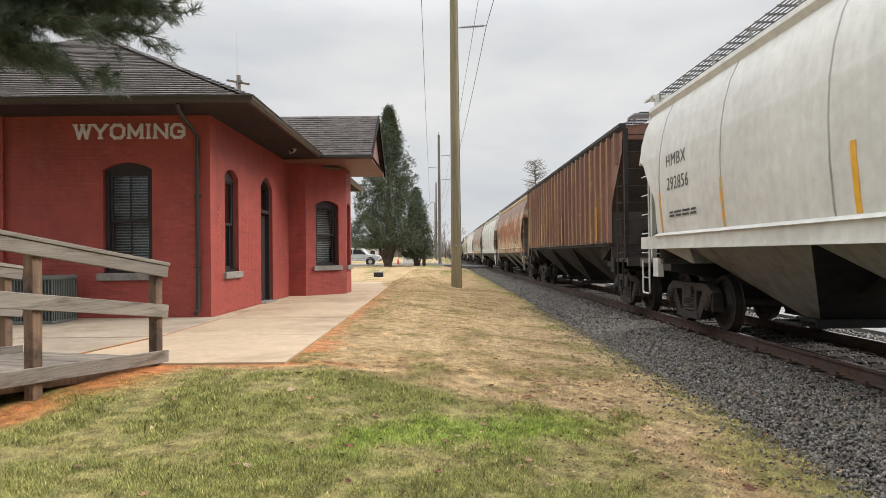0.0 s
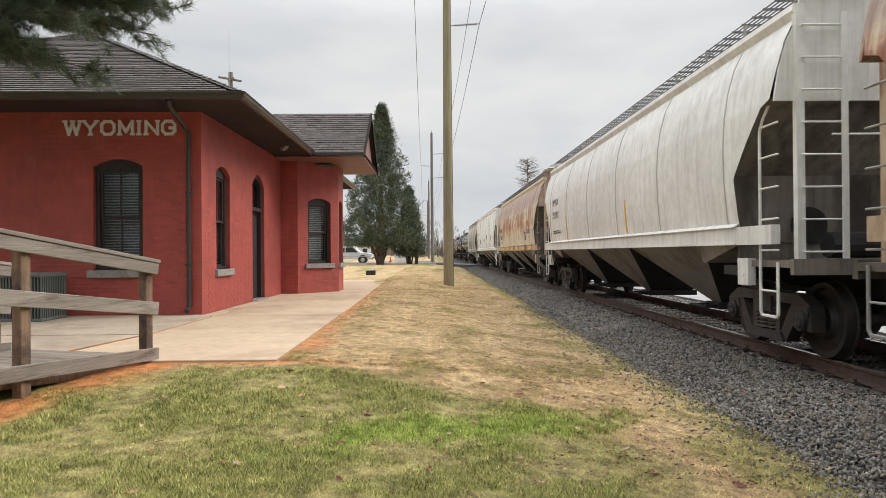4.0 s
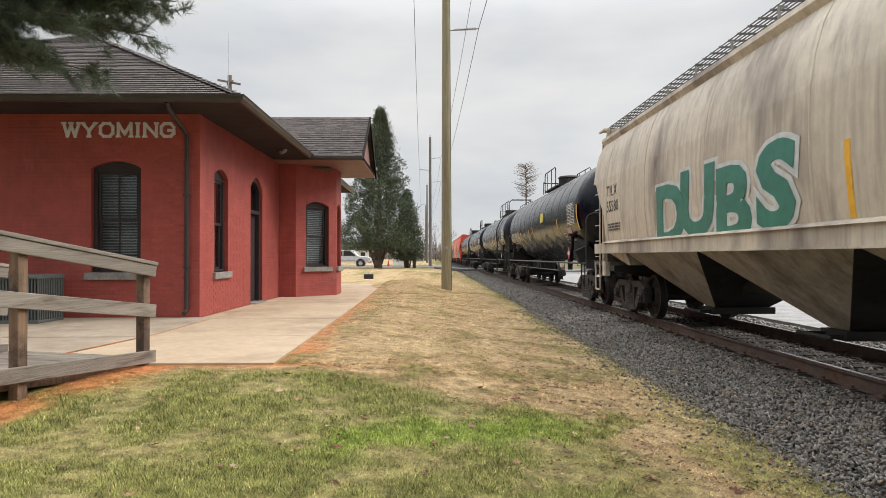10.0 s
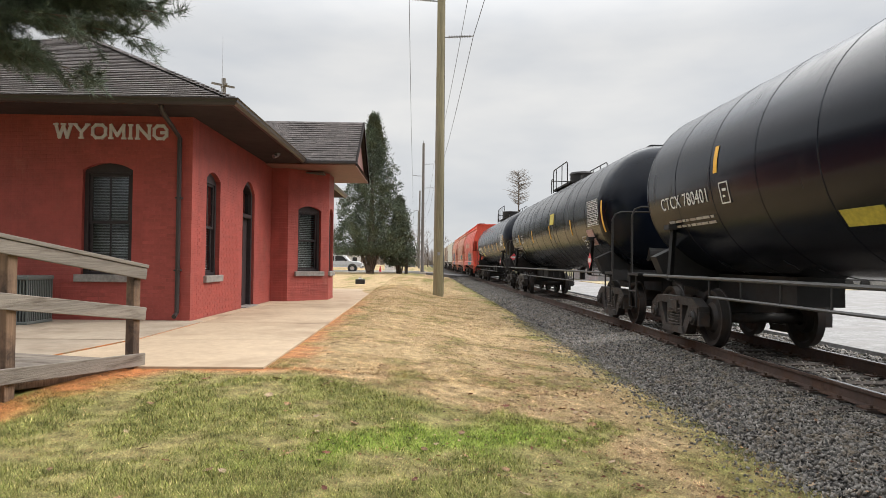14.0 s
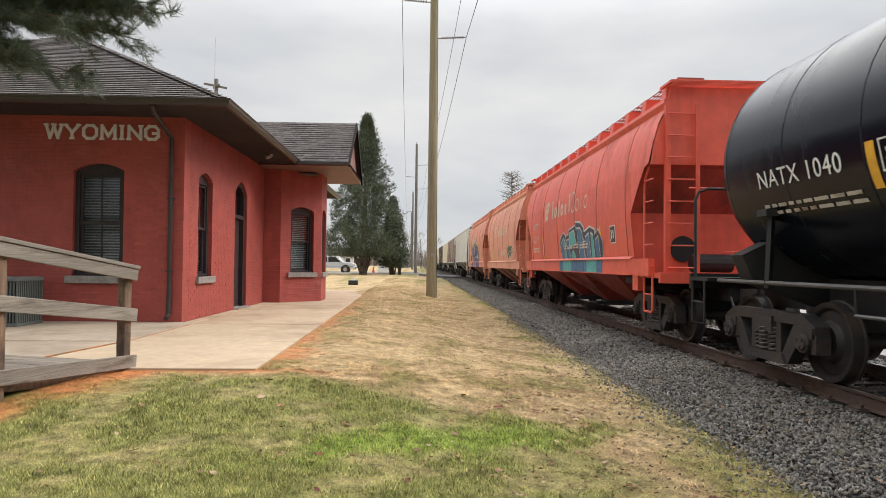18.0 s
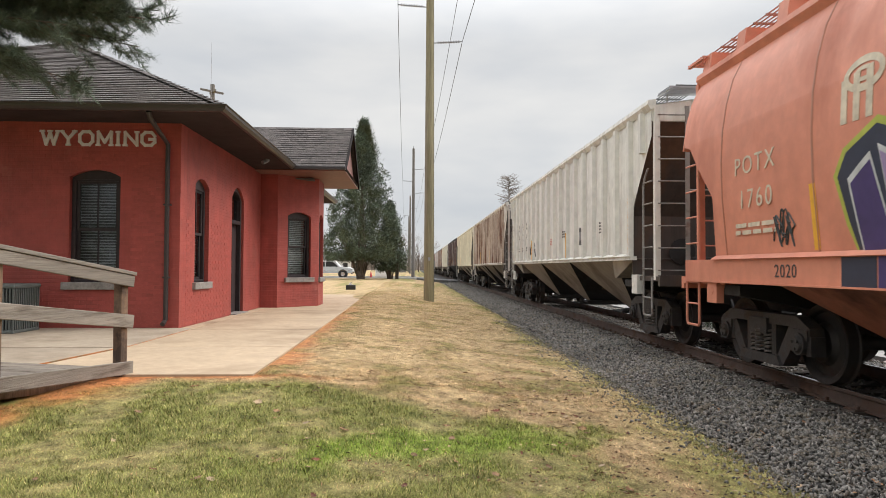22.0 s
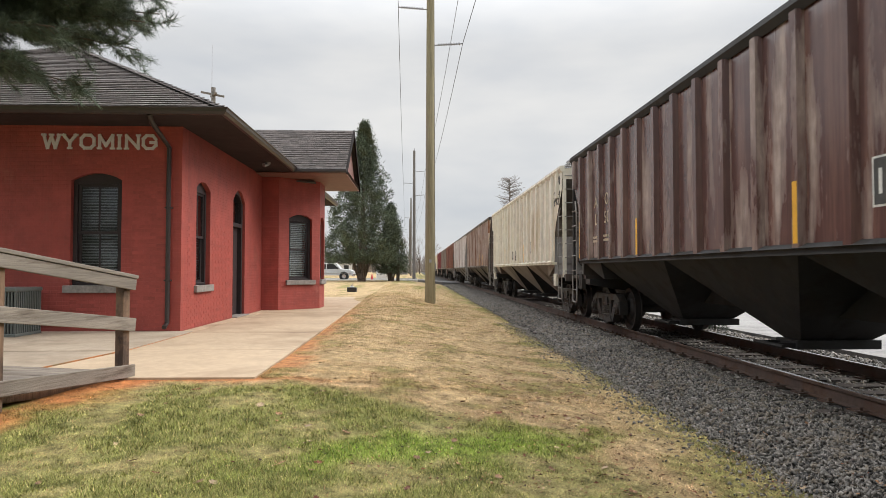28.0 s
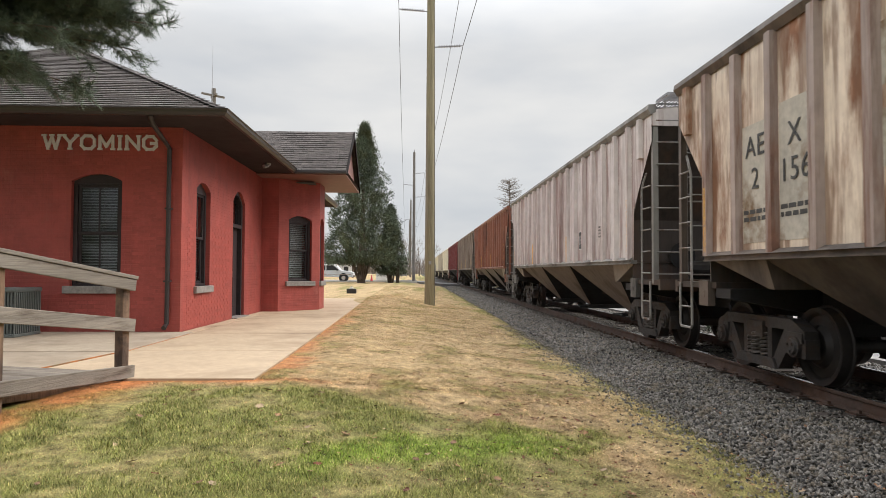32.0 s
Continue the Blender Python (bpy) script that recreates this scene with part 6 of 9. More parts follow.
# Grime and the shade of the end recess share these two dark colours.
M_ENDGRIMESHADE = paint("grimy_shaded_end_sheet", (0.060, 0.048, 0.042), (0.12, 0.065, 0.04), (0.5, 0.66), 1.0, streak=((0.02, 0.018, 0.018), 0.8))
M_ENDDUSTSHADE = paint("stained_shaded_end_sheet", (0.20, 0.175, 0.15), (0.07, 0.055, 0.045), (0.46, 0.62), 0.9, streak=((0.05, 0.042, 0.036), 0.85))
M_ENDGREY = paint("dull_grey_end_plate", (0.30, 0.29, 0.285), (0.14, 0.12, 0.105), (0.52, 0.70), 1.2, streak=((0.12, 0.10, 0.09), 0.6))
M_GRID = mat("dull_steel_grid", (0.11, 0.11, 0.11), 0.6, 0.3, grain=8, grain_amount=0.2)
P_RUST = rusty("rust_over_grey_paint", (0.27, 0.17, 0.145), (0.52, 0.44, 0.31), (0.17, 0.050, 0.026), (0.40, 0.155, 0.06), 3.2, 0.50)
P_RUST2 = rusty("blotched_rust_grey_paint", (0.40, 0.28, 0.24), (0.58, 0.52, 0.40), (0.22, 0.085, 0.045), (0.42, 0.20, 0.09), 3.0, 0.545)
P_WHITE = paint("white_grey_car_paint", (0.68, 0.68, 0.65), edge=(0.72, 0.82), streak=((0.38, 0.36, 0.33), 0.55))
P_TAN = paint("tan_stained_paint", (0.51, 0.45, 0.36), (0.22, 0.18, 0.16), (0.50, 0.70), 0.6, streak=((0.26, 0.21, 0.18), 0.8), stretch=(1, 1.2, 0.4))
P_RED = paint("bright_red_car_paint", (0.66, 0.095, 0.055), (0.40, 0.06, 0.04), (0.56, 0.8), streak=((0.42, 0.075, 0.05), 0.5), rough=0.45)
P_SALMON = paint("faded_salmon_paint", (0.60, 0.245, 0.155), (0.52, 0.19, 0.12), (0.55, 0.8), streak=((0.58, 0.22, 0.14), 0.4))
P_SALMON2 = paint("sun_faded_red_paint", (0.58, 0.222, 0.142), (0.50, 0.17, 0.11), (0.55, 0.8), streak=((0.55, 0.19, 0.12), 0.4))
P_RIBGREY = paint("pale_warm_grey_paint", (0.70, 0.69, 0.64), edge=(0.74, 0.84), streak=((0.50, 0.47, 0.42), 0.35))
P_RUSTWHITE = paint("rust_streaked_white_paint", (0.72, 0.685, 0.635), (0.30, 0.14, 0.085), (0.60, 0.74), 0.7, streak=((0.20, 0.12, 0.09), 0.8), stretch=(2.2, 2.2, 0.25))
P_RIBRUST = paint("rust_brown_rib_paint", (0.50, 0.41, 0.34), (0.20, 0.095, 0.06), (0.44, 0.58), 1.6, streak=((0.10, 0.055, 0.04), 0.7), stretch=(4, 2, 0.3))
P_CREAM = paint("cream_car_paint", (0.72, 0.665, 0.53), (0.28, 0.20, 0.13), (0.64, 0.8), streak=((0.36, 0.31, 0.22), 0.5))
# Pale spots put glossy highlights into the colour, along with worn patches.
P_DARK = paint("dark_brown_car_paint", (0.088, 0.046, 0.042), (0.44, 0.35, 0.31), (0.535, 0.66), 1.1, streak=((0.22, 0.125, 0.10), 0.75), stretch=(1.5, 2.2, 0.35), rough=0.26)
P_PATCH = paint("patched_rust_brown_paint", (0.69, 0.585, 0.475), (0.30, 0.135, 0.070), (0.49, 0.61), 0.8, streak=((0.24, 0.12, 0.07), 0.8), stretch=(1.4, 1.6, 0.5))
P_PINK = paint("pinkish_grey_paint", (0.62, 0.57, 0.555), (0.24, 0.12, 0.10), (0.56, 0.72), 0.6, streak=((0.27, 0.165, 0.15), 0.8), stretch=(2.0, 2.0, 0.25))
P_RUSTRED = paint("rust_red_car_paint", (0.25, 0.088, 0.052), (0.13, 0.055, 0.04), (0.5, 0.7), streak=((0.27, 0.14, 0.095), 0.6))
P_UMBER = paint("grey_brown_car_paint", (0.24, 0.19, 0.16), (0.10, 0.065, 0.05), (0.5, 0.7), streak=((0.10, 0.07, 0.055), 0.7))
P_MAROON = paint("maroon_boxcar_paint", (0.20, 0.030, 0.032), (0.12, 0.03, 0.025), (0.55, 0.75), streak=((0.12, 0.03, 0.03), 0.5))
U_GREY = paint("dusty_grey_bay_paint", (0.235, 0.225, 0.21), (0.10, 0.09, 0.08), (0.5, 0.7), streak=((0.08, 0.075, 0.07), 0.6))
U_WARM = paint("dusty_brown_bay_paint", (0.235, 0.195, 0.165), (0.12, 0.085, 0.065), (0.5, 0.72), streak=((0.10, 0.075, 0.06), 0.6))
# Dirty bay colours; on the slope sheets the darker tone paints in shade.
U_RED = paint("dull_red_bay_shade_paint", (0.34, 0.055, 0.04), (0.12, 0.03, 0.025), (0.5, 0.7), streak=((0.12, 0.035, 0.03), 0.6))
U_SAL = paint("dull_salmon_bay_shade_paint", (0.34, 0.125, 0.08), (0.10, 0.045, 0.035), (0.5, 0.7), streak=((0.12, 0.05, 0.035), 0.6))
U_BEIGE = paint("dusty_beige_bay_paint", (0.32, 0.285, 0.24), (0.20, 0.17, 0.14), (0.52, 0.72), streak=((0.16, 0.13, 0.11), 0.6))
U_DARKBROWN = paint("dark_brown_bay_paint", (0.12, 0.092, 0.075), (0.05, 0.04, 0.035), (0.48, 0.66), streak=((0.04, 0.033, 0.03), 0.7))
P_RIBMAUVE = paint("mauve_brown_rib_paint", (0.36, 0.285, 0.255), (0.22, 0.11, 0.075), (0.46, 0.60), 1.6, streak=((0.12, 0.07, 0.05), 0.6), stretch=(4, 2, 0.3))
P_RUSTRUN = paint("dull_rust_run", (0.30, 0.135, 0.085), (0.50, 0.40, 0.33), (0.46, 0.60), 2.4, streak=((0.16, 0.07, 0.05), 0.7), stretch=(3, 3, 0.5))
P_RUSTSILL = paint("stained_cream_sill_paint", (0.42, 0.33, 0.23), (0.30, 0.12, 0.05), (0.5, 0.62), 1.4, streak=((0.30, 0.15, 0.07), 0.6))
P_OFFWHITE = paint("stained_off_white_paint", (0.78, 0.775, 0.755), (0.52, 0.49, 0.45), (0.52, 0.75), 0.8, streak=((0.34, 0.31, 0.29), 0.65))
P_RIBWHITE = paint("off_white_rib_paint", (0.70, 0.675, 0.585), (0.55, 0.42, 0.22), (0.56, 0.74), 0.7, streak=((0.55, 0.45, 0.27), 0.5), stretch=(1.5, 1.8, 0.35))
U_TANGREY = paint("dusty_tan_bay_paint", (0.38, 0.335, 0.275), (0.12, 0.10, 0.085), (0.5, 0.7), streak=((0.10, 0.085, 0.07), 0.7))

M_SEAMRED, M_SEAMSAL = paint("dirty_red_weld", (0.36, 0.07, 0.045)), paint("dirty_salmon_weld", (0.40, 0.155, 0.095))
M_SEAMGREY = paint("dirty_grey_weld", (0.40, 0.39, 0.37))
SEAM.update({"bright_red_car_paint": M_SEAMRED, "faded_salmon_paint": M_SEAMSAL, "sun_faded_red_paint": M_SEAMSAL, "light_grey_car_paint": M_SEAMGREY, "white_grey_car_paint": M_SEAMGREY, "stained_off_white_paint": M_SEAMGREY})

# couplings, from the head of the train back, as they stand at the clip's start
JOINTS = [-3.2, 13.95, 31.1, 48.25, 65.7, 82.92, 102.9, 120.4, 139.5, 158.55, 177.2, 196.60, 210.92, 224.25, 238.02,
          255.5, 272.73, 289.88, 307.13, 324.48, 341.65, 358.95, 376.1, 393.3, 411.3, 428.5, 445.7, 462.9, 480.1]
it = iter([((a + b) / 2, b - a) for a, b in zip(JOINTS, JOINTS[1:])])
M_TEAL = mat("teal_spray_paint", (0.03, 0.17, 0.13), 0.5, grain=6, grain_amount=0.2)
M_BLUE = mat("blue_spray_paint", (0.035, 0.13, 0.25), 0.5, grain=6, grain_amount=0.25)
M_NAVY = mat("navy_spray_paint", (0.022, 0.03, 0.055), 0.5, grain=6, grain_amount=0.2)
M_PURPLE = mat("purple_spray_paint", (0.05, 0.035, 0.13), 0.5, grain=6, grain_amount=0.2)
M_LILAC = mat("lilac_spray_paint", (0.30, 0.22, 0.40), 0.5, grain=6, grain_amount=0.2)
M_AQUA = mat("aqua_spray_paint", (0.075, 0.36, 0.35), 0.5, grain=4, grain_amount=0.2)
M_WHITEWASH = mat("pale_grey_spray_paint", (0.50, 0.52, 0.52), 0.6, grain=6, grain_amount=0.2)
M_LIME = mat("lime_spray_paint", (0.38, 0.42, 0.07), 0.5, grain=6, grain_amount=0.2)
M_PATCHTAN = mat("tan_overpaint", (0.46, 0.38, 0.28), 0.6, grain=6, grain_amount=0.2)
M_PATCHGREY = mat("dark_grey_label", (0.10, 0.095, 0.09), 0.6, grain=12, grain_amount=0.3)
M_PATCHPALE = mat("worn_pale_patch", (0.44, 0.405, 0.35), 0.7, spots=(0.26, 0.17, 0.10), spot_scale=1.6, spot_edge=(0.52, 0.66), grain=10, grain_amount=0.2)
M_DULLRED = mat("faded_red_brush_paint", (0.44, 0.17, 0.145), 0.7, grain=14, grain_amount=0.3)
M_LOGO = mat("pale_cream_sign_paint", (0.55, 0.48, 0.37), 0.6, grain=12, grain_amount=0.25)
M_PINKTAG = mat("pink_white_label", (0.50, 0.33, 0.30), 0.6, grain=25, grain_amount=0.3)


def label_box(car, kind, y, z, w, h):
    """A black data plate with a white border and bars."""
    panel(car, kind, y, z, w, h, M_WHITE, "white-bordered data plate", out=0.003)
    panel(car, kind, y, z + 0.02, w - 0.05, h - 0.04, M_INK, out=0.007)
    panel(car, kind, y + w * 0.18, z + h * 0.25, w * 0.12, h * 0.5, M_WHITE, out=0.010)
    panel(car, kind, y - w * 0.15, z + h * 0.3, w * 0.12, h * 0.45, M_WHITE, out=0.010)


def small_print(car, kind, y, z, w, rows, material, seed=1, h=0.036):
    bars(car, y, z, w, h, rows, material, -(flank(kind, z) + 0.006), seed)


# 1 light grey, curved sides
y0, L = next(it)
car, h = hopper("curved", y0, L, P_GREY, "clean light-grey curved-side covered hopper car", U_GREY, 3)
marks(car, "curved", "HMBX", h - 2.10, 2.86, 0.30, M_PATCHGREY, 1.2)
marks(car, "curved", "292856", h - 2.20, 2.46, 0.31, M_PATCHGREY)
small_print(car, "curved", h - 1.75, 2.00, 1.2, 2, M_INK)
for y in (h - 1.30, h - 3.9, h - 6.9):
    strip(car, y, 1.66, 2.35)
# 2 brown, ribbed
y0, L = next(it)
car, h = hopper("ribbed", y0, L, P_BROWN, "weathered brown rib-sided covered hopper car", M_UNDER, 3, ribs=24, roof_paint=M_UNDER, frame_paint=M_UNDER, rib_paint=P_OCHRERIB)
rib_stain(P_BROWN, L, (0.27, 0.145, 0.075), 0.5, 0.16, 23)
bay_w = (2 * h - 2.12) / 23
for k, txt in enumerate(("PM", "RX", "47", "17")):
    y = h - 1.06 - bay_w * (k + 1.5)
    panel(car, "ribbed", y, 2.05, bay_w - 0.12, 0.50, M_PATCHPALE, "pale stencil patch")
    marks(car, "ribbed", txt, y, 2.30, 0.36, M_INK, out=0.012)
strip(car, h - 1.06, 1.58, 2.5, None, 0.07, "ribbed", 0.082)
for y in (h - 4.6, -1.0, -h + 2.2):
    strip(car, y, 1.60, 2.45, None, 0.07, "ribbed", 0.082)
for y in (-2.0, -3.6):
    panel(car, "ribbed", y, 1.85, 0.64, 0.56, M_PATCHPALE, "pale-bordered data plate")
    panel(car, "ribbed", y, 1.90, 0.55, 0.46, P_UMBER, out=0.008)
panel(car, "ribbed", -h + 4.9, 3.3, 0.70, 0.03, M_UNDER)
# 3 orange rust
y0, L = next(it)
car, h = hopper("curved", y0, L, P_RUST, "grey hopper car blotched with orange rust", U_GREY, 3, frame_paint=P_RUSTSILL, rung_paint=M_LADDER)
for y in (h - 1.3, h - 3.6, 0.6, -h + 1.5):
    strip(car, y, 1.66, 2.25)
label_box(car, "curved", -h + 3.6, 1.80, 0.42, 0.40)
panel(car, "curved", h - 2.2, 2.3, 0.7, 0.4, M_PATCHGREY)
small_print(car, "curved", -h + 3.0, 2.2, 1.0, 3, M_PATCHGREY, 3)
# 4 pale grey
y0, L = next(it)
car, h = hopper("curved", y0, L, P_WHITE, "pale grey curved-side covered hopper car", U_GREY, 3)
marks(car, "curved", "HMBX", h - 2.20, 2.86, 0.31, M_PATCHGREY, 1.2)
marks(car, "curved", "292892", h - 2.25, 2.46, 0.32, M_PATCHGREY)
small_print(car, "curved", h - 1.75, 1.98, 1.2, 2, M_INK, 5)
for y in (h - 1.30, h - 3.9, -2.0):
    strip(car, y, 1.66, 2.35)
# 5 brown blotches
y0, L = next(it)
car, h = hopper("curved", y0, L, P_RUST2, "grey hopper car with brown rust over its flank", U_GREY, 3, frame_paint=P_RUSTSILL, rung_paint=M_LADDER)
panel(car, "curved", h - 2.40, 2.26, 1.35, 0.50, M_PATCHTAN, "tan overpainted patch")
marks(car, "curved", "HMBX", h - 2.30, 2.50, 0.34, M_INK, 1.15, out=0.016)
marks(car, "curved", "292882", h - 2.38, 2.10, 0.34, M_INK, out=0.012)
small_print(car, "curved", h - 1.9, 1.86, 1.0, 2, M_PATCHGREY, 9)
label_box(car, "curved", -h + 3.6, 1.80, 0.42, 0.40)
small_print(car, "curved", -h + 3.0, 2.25, 1.0, 3, M_PATCHGREY, 8)
for k in range(7):
    strip(car, -h + 2.2 + 2.1 * k, 1.42, 1.54, None, 0.9, "curved", 0.062)
# 6 long off-white
y0, L = next(it)
car, h = hopper("tall", y0, L, P_OFFWHITE, "long off-white covered hopper car with grey stains", U_TANGREY, 4)
marks(car, "tall", "VTGK", h - 2.25, 2.76, 0.29, M_PATCHGREY, 1.35)
marks(car, "tall", "1497", h - 2.20, 2.33, 0.37, M_PATCHGREY)
small_print(car, "tall", h - 1.8, 1.98, 1.1, 2, M_PATCHGREY, 11)
for k in range(6):
    strip(car, h - 1.6 - 3.2 * k, 1.66, 1.78, None, 0.45)
for y, z in ((h - 5.2, 2.0), (-2.2, 2.25), (-6.0, 2.1)):
    panel(car, "tall", y, z, 0.55, 0.36, M_PATCHGREY, "dark faded label")
small_print(car, "tall", 0.5, 2.3, 0.9, 4, M_PATCHGREY, 13)


def bubble_word(car, kind, text, y, z, size, edge, fill):
    """Fat spray-painted letters that lie on the curved flank, with a pale outline."""
    for k, ch in enumerate(text):
        yy, zz = y + (len(text) / 2 - 0.5 - k) * size * 0.86, z + (0.07 if k % 2 else -0.05)
        for bold, out, material in ((0.11 + 0.002 * k, 0.004 + 0.002 * k, edge), (0.055, 0.013 + 0.001 * k, fill)):
            me = lettering(ch, size, 0.002, 1.0, bold).copy()
            for v in me.vertices:
                v.co.x = 1.42 * v.co.x + 0.16 * v.co.z
                v.co.y -= flank(kind, max(1.58, zz + v.co.z)) - flank(kind, zz)
            part("spray_paint", me, material, car, "green spray-painted bubble letter with a pale edge", m=pose(-(flank(kind, zz) + out), yy, zz, 0, 0, -90))


# 7 tan with green spray paint
y0, L = next(it)
car, h = hopper("curved", y0, L, P_TAN, "tan stained covered hopper car with green spray paint", U_TANGREY, 3)
marks(car, "curved", "TILX", h - 1.75, 2.72, 0.34, M_INK, 1.2)
marks(car, "curved", "55580", h - 1.80, 2.38, 0.34, M_INK)
small_print(car, "curved", h - 1.4, 2.02, 0.9, 3, M_INK, 17)
bubble_word(car, "curved", "DUBS", h - 6.9, 1.98, 1.32, M_WHITEWASH, M_TEAL)
strip(car, h - 9.95, 1.66, 2.4)
small_print(car, "curved", -h + 4.6, 2.3, 1.2, 5, M_DULLRED, 19, 0.03)
label_box(car, "curved", -h + 3.4, 1.80, 0.42, 0.40)


def tank_marks(car, h, text, seed):
    part("lettering", lettering(text, 0.29, 0.004, 1.1), M_WHITE, car, m=on_tank(h - 2.3, -0.21))
    r = random.Random(seed)
    for k in range(2):
        u = h - 1.5
        while u > h - 3.2:
            w = r.uniform(0.08, 0.24)
            part("stencil_bar", stored("sbar%.2f" % (round(w / 0.04) * 0.04), lambda: Shape().box(-w / 2, w / 2, -0.002, 0.002, -0.02, 0.02)), M_PATCHPALE, car, m=on_tank(u - w / 2, -0.42 - 0.06 * k))
            u -= w + 0.05
    box_mark(car, h - 3.75, -0.22, 0.26, 0.30)


def box_mark(car, y, a, w, hh):
    """A thin white outlined box with short lines in it."""
    s, t = Shape(), 0.018
    s.box(-w / 2, w / 2, -0.003, 0.0, -hh / 2, -hh / 2 + t).box(-w / 2, w / 2, -0.003, 0.0, hh / 2 - t, hh / 2)
    s.box(-w / 2, -w / 2 + t, -0.003, 0.0, -hh / 2 + t, hh / 2 - t).box(w / 2 - t, w / 2, -0.003, 0.0, -hh / 2 + t, hh / 2 - t)
    s.box(-w * 0.25, w * 0.02, -0.003, 0.0, -hh * 0.2, -hh * 0.1).box(-w * 0.2, w * 0.22, -0.003, 0.0, hh * 0.08, hh * 0.2)
    part("stencil_box", s, M_WHITE, car, "thin white outlined stencil box", m=on_tank(y, a))


def tank_tag(car, y, a, w, hh, material, label=""):
    return part("label_plate", Shape().box(-w / 2, w / 2, -0.003, 0.003, -hh / 2, hh / 2), material, car, label, m=on_tank(y, a))


def tank_table(car, y, a):
    s = Shape()
    for k in range(8):
        s.box(-0.50, 0.50, -0.003, 0.0, -0.30 + 0.085 * k, -0.29 + 0.085 * k)
    for u in (-0.5, -0.22, 0.05, 0.30, 0.49):
        s.box(u, u + 0.008, -0.0045, -0.003, -0.29, 0.30)
    r = random.Random(5)
    for k in range(7):
        u = -0.47
        while u < 0.42:
            w = r.uniform(0.04, 0.12)
            s.box(u, u + w, -0.003, 0.0, -0.265 + 0.085 * k, -0.235 + 0.085 * k)
            u += w + 0.05
    part("data_table", s, M_WHITE, car, "white stencilled data table", m=on_tank(y, a))


def diamond(car, m, text=""):
    q = math.sqrt(0.5)
    d = part("placard", Shape().prism([(-0.19, 0), (0, -0.19), (0.19, 0), (0, 0.19)], "y", -0.006, 0.0), M_REDPLAC, car, "red diamond hazard placard", m=m)
    part("placard_panel", Shape().box(-0.12, 0.12, -0.009, -0.006, -0.05, 0.05), M_WHITE, d)
    if text:
        part("placard_number", lettering(text, 0.10, 0.003), M_INK, d, m=pose(0, -0.0115, 0))


def tank_standard(car, h, text, seed):
    """Stencils and plates in the usual places, towards the leading end."""
    tank_marks(car, h, text, seed)
    tank_table(car, -7.1, -0.06)
    tank_tag(car, -6.5, -0.38, 0.60, 0.20, M_PINKTAG, "pink-and-white label")
    tank_tag(car, -6.5, -0.54, 0.60, 0.18, M_PINKTAG)
    tank_tag(car, -2.0, 0.06, 0.62, 0.34, M_LEMON, "yellow instruction plate")
    box_mark(car, -5.8, -0.53, 0.46, 0.34)
    diamond(car, pose(-1.475, -6.9, 1.40, 0, 0, -90))


def scrawl(car, y, a, size, seed):
    """Looping chalky lines on the tank's flank."""
    r = random.Random(seed)
    f1, f2, ph = r.uniform(4.2, 5.4), r.uniform(6.5, 8.0), r.uniform(0, 6)
    pts = []
    for k in range(121):
        u = k / 120
        pts.append((size * (0.9 * (u - 0.5) + 0.20 * math.cos(6.283 * f1 * u + ph)), -0.004, size * (0.25 * math.sin(6.283 * f1 * u + ph) + 0.13 * math.sin(6.283 * f2 * u)) * (1.15 - 0.6 * u)))
    part("scrawl", Shape().pipe(pts, 0.008, 4), M_CHALK, car, "thin grey chalk scrawl", m=on_tank(y, a))


M_LEMON = mat("lemon_yellow_plate", (0.56, 0.47, 0.07), 0.5, grain=16, grain_amount=0.25)
M_CHALK = mat("grey_chalk_line", (0.30, 0.29, 0.27), 0.8, grain=14, grain_amount=0.35)
END_STRIPE = (-7.9, -0.40, 0.10)
y0, L = next(it)
car, h = tank_car(y0, L, "gloss black tank car with white stencils and scrawls", stripes=[END_STRIPE, (-4.9, -0.37, -0.08), (0.4, -0.38, -0.10), (1.4, -0.42, -0.14), (4.0, -0.42, -0.16), (h - 2.9, -0.34, -0.12)])
tank_standard(car, h, "SHPX 221931", 1)
for k, (yy, aa, sz) in enumerate(((4.3, -0.56, 0.9), (2.5, -0.54, 1.0), (1.0, -0.44, 1.0), (-0.9, -0.60, 0.8), (-2.4, -0.55, 0.7), (-4.2, -0.62, 0.7))):
    scrawl(car, yy, aa, sz, 12 + k)
y0, L = next(it)
car, h = tank_car(y0, L, "gloss black tank car with a tall railing on top", ladder_y=-4.5, stripes=[END_STRIPE, (-5.45, -0.27, 0.06), (-3.2, -0.27, 0.06), (-0.9, -0.27, 0.06), (1.4, -0.27, 0.06), (5.0, -0.02, 0.24)], rail=(-3.9, 1.3), manway=0.35)
tank_marks(car, h, "CTCX 780401", 2)
tank_table(car, -7.2, -0.05)
tank_tag(car, -3.75, -0.38, 0.60, 0.22, M_PINKTAG, "pink-and-white label")
tank_tag(car, -3.75, -0.59, 0.60, 0.17, M_PINKTAG)
tank_tag(car, -2.55, -0.45, 1.5, 0.15, M_PATCHPALE, "worn pale stencil bar")
tank_tag(car, -2.7, -0.61, 1.0, 0.13, M_PATCHPALE)
tank_tag(car, 2.2, -0.59, 0.66, 0.20, M_LEMON, "yellow instruction plate")
box_mark(car, -6.1, -0.68, 0.55, 0.36)
diamond(car, pose(-1.475, -6.95, 1.35, 0, 0, -90))
y0, L = next(it)
car, h = tank_car(y0, L, "gloss black tank car with red placards", stripes=[END_STRIPE, (-4.6, -0.36, -0.06), (-1.5, -0.36, -0.06), (2.0, -0.36, -0.06), (5.4, -0.36, -0.06)])
tank_standard(car, h, "UTLX", 3)
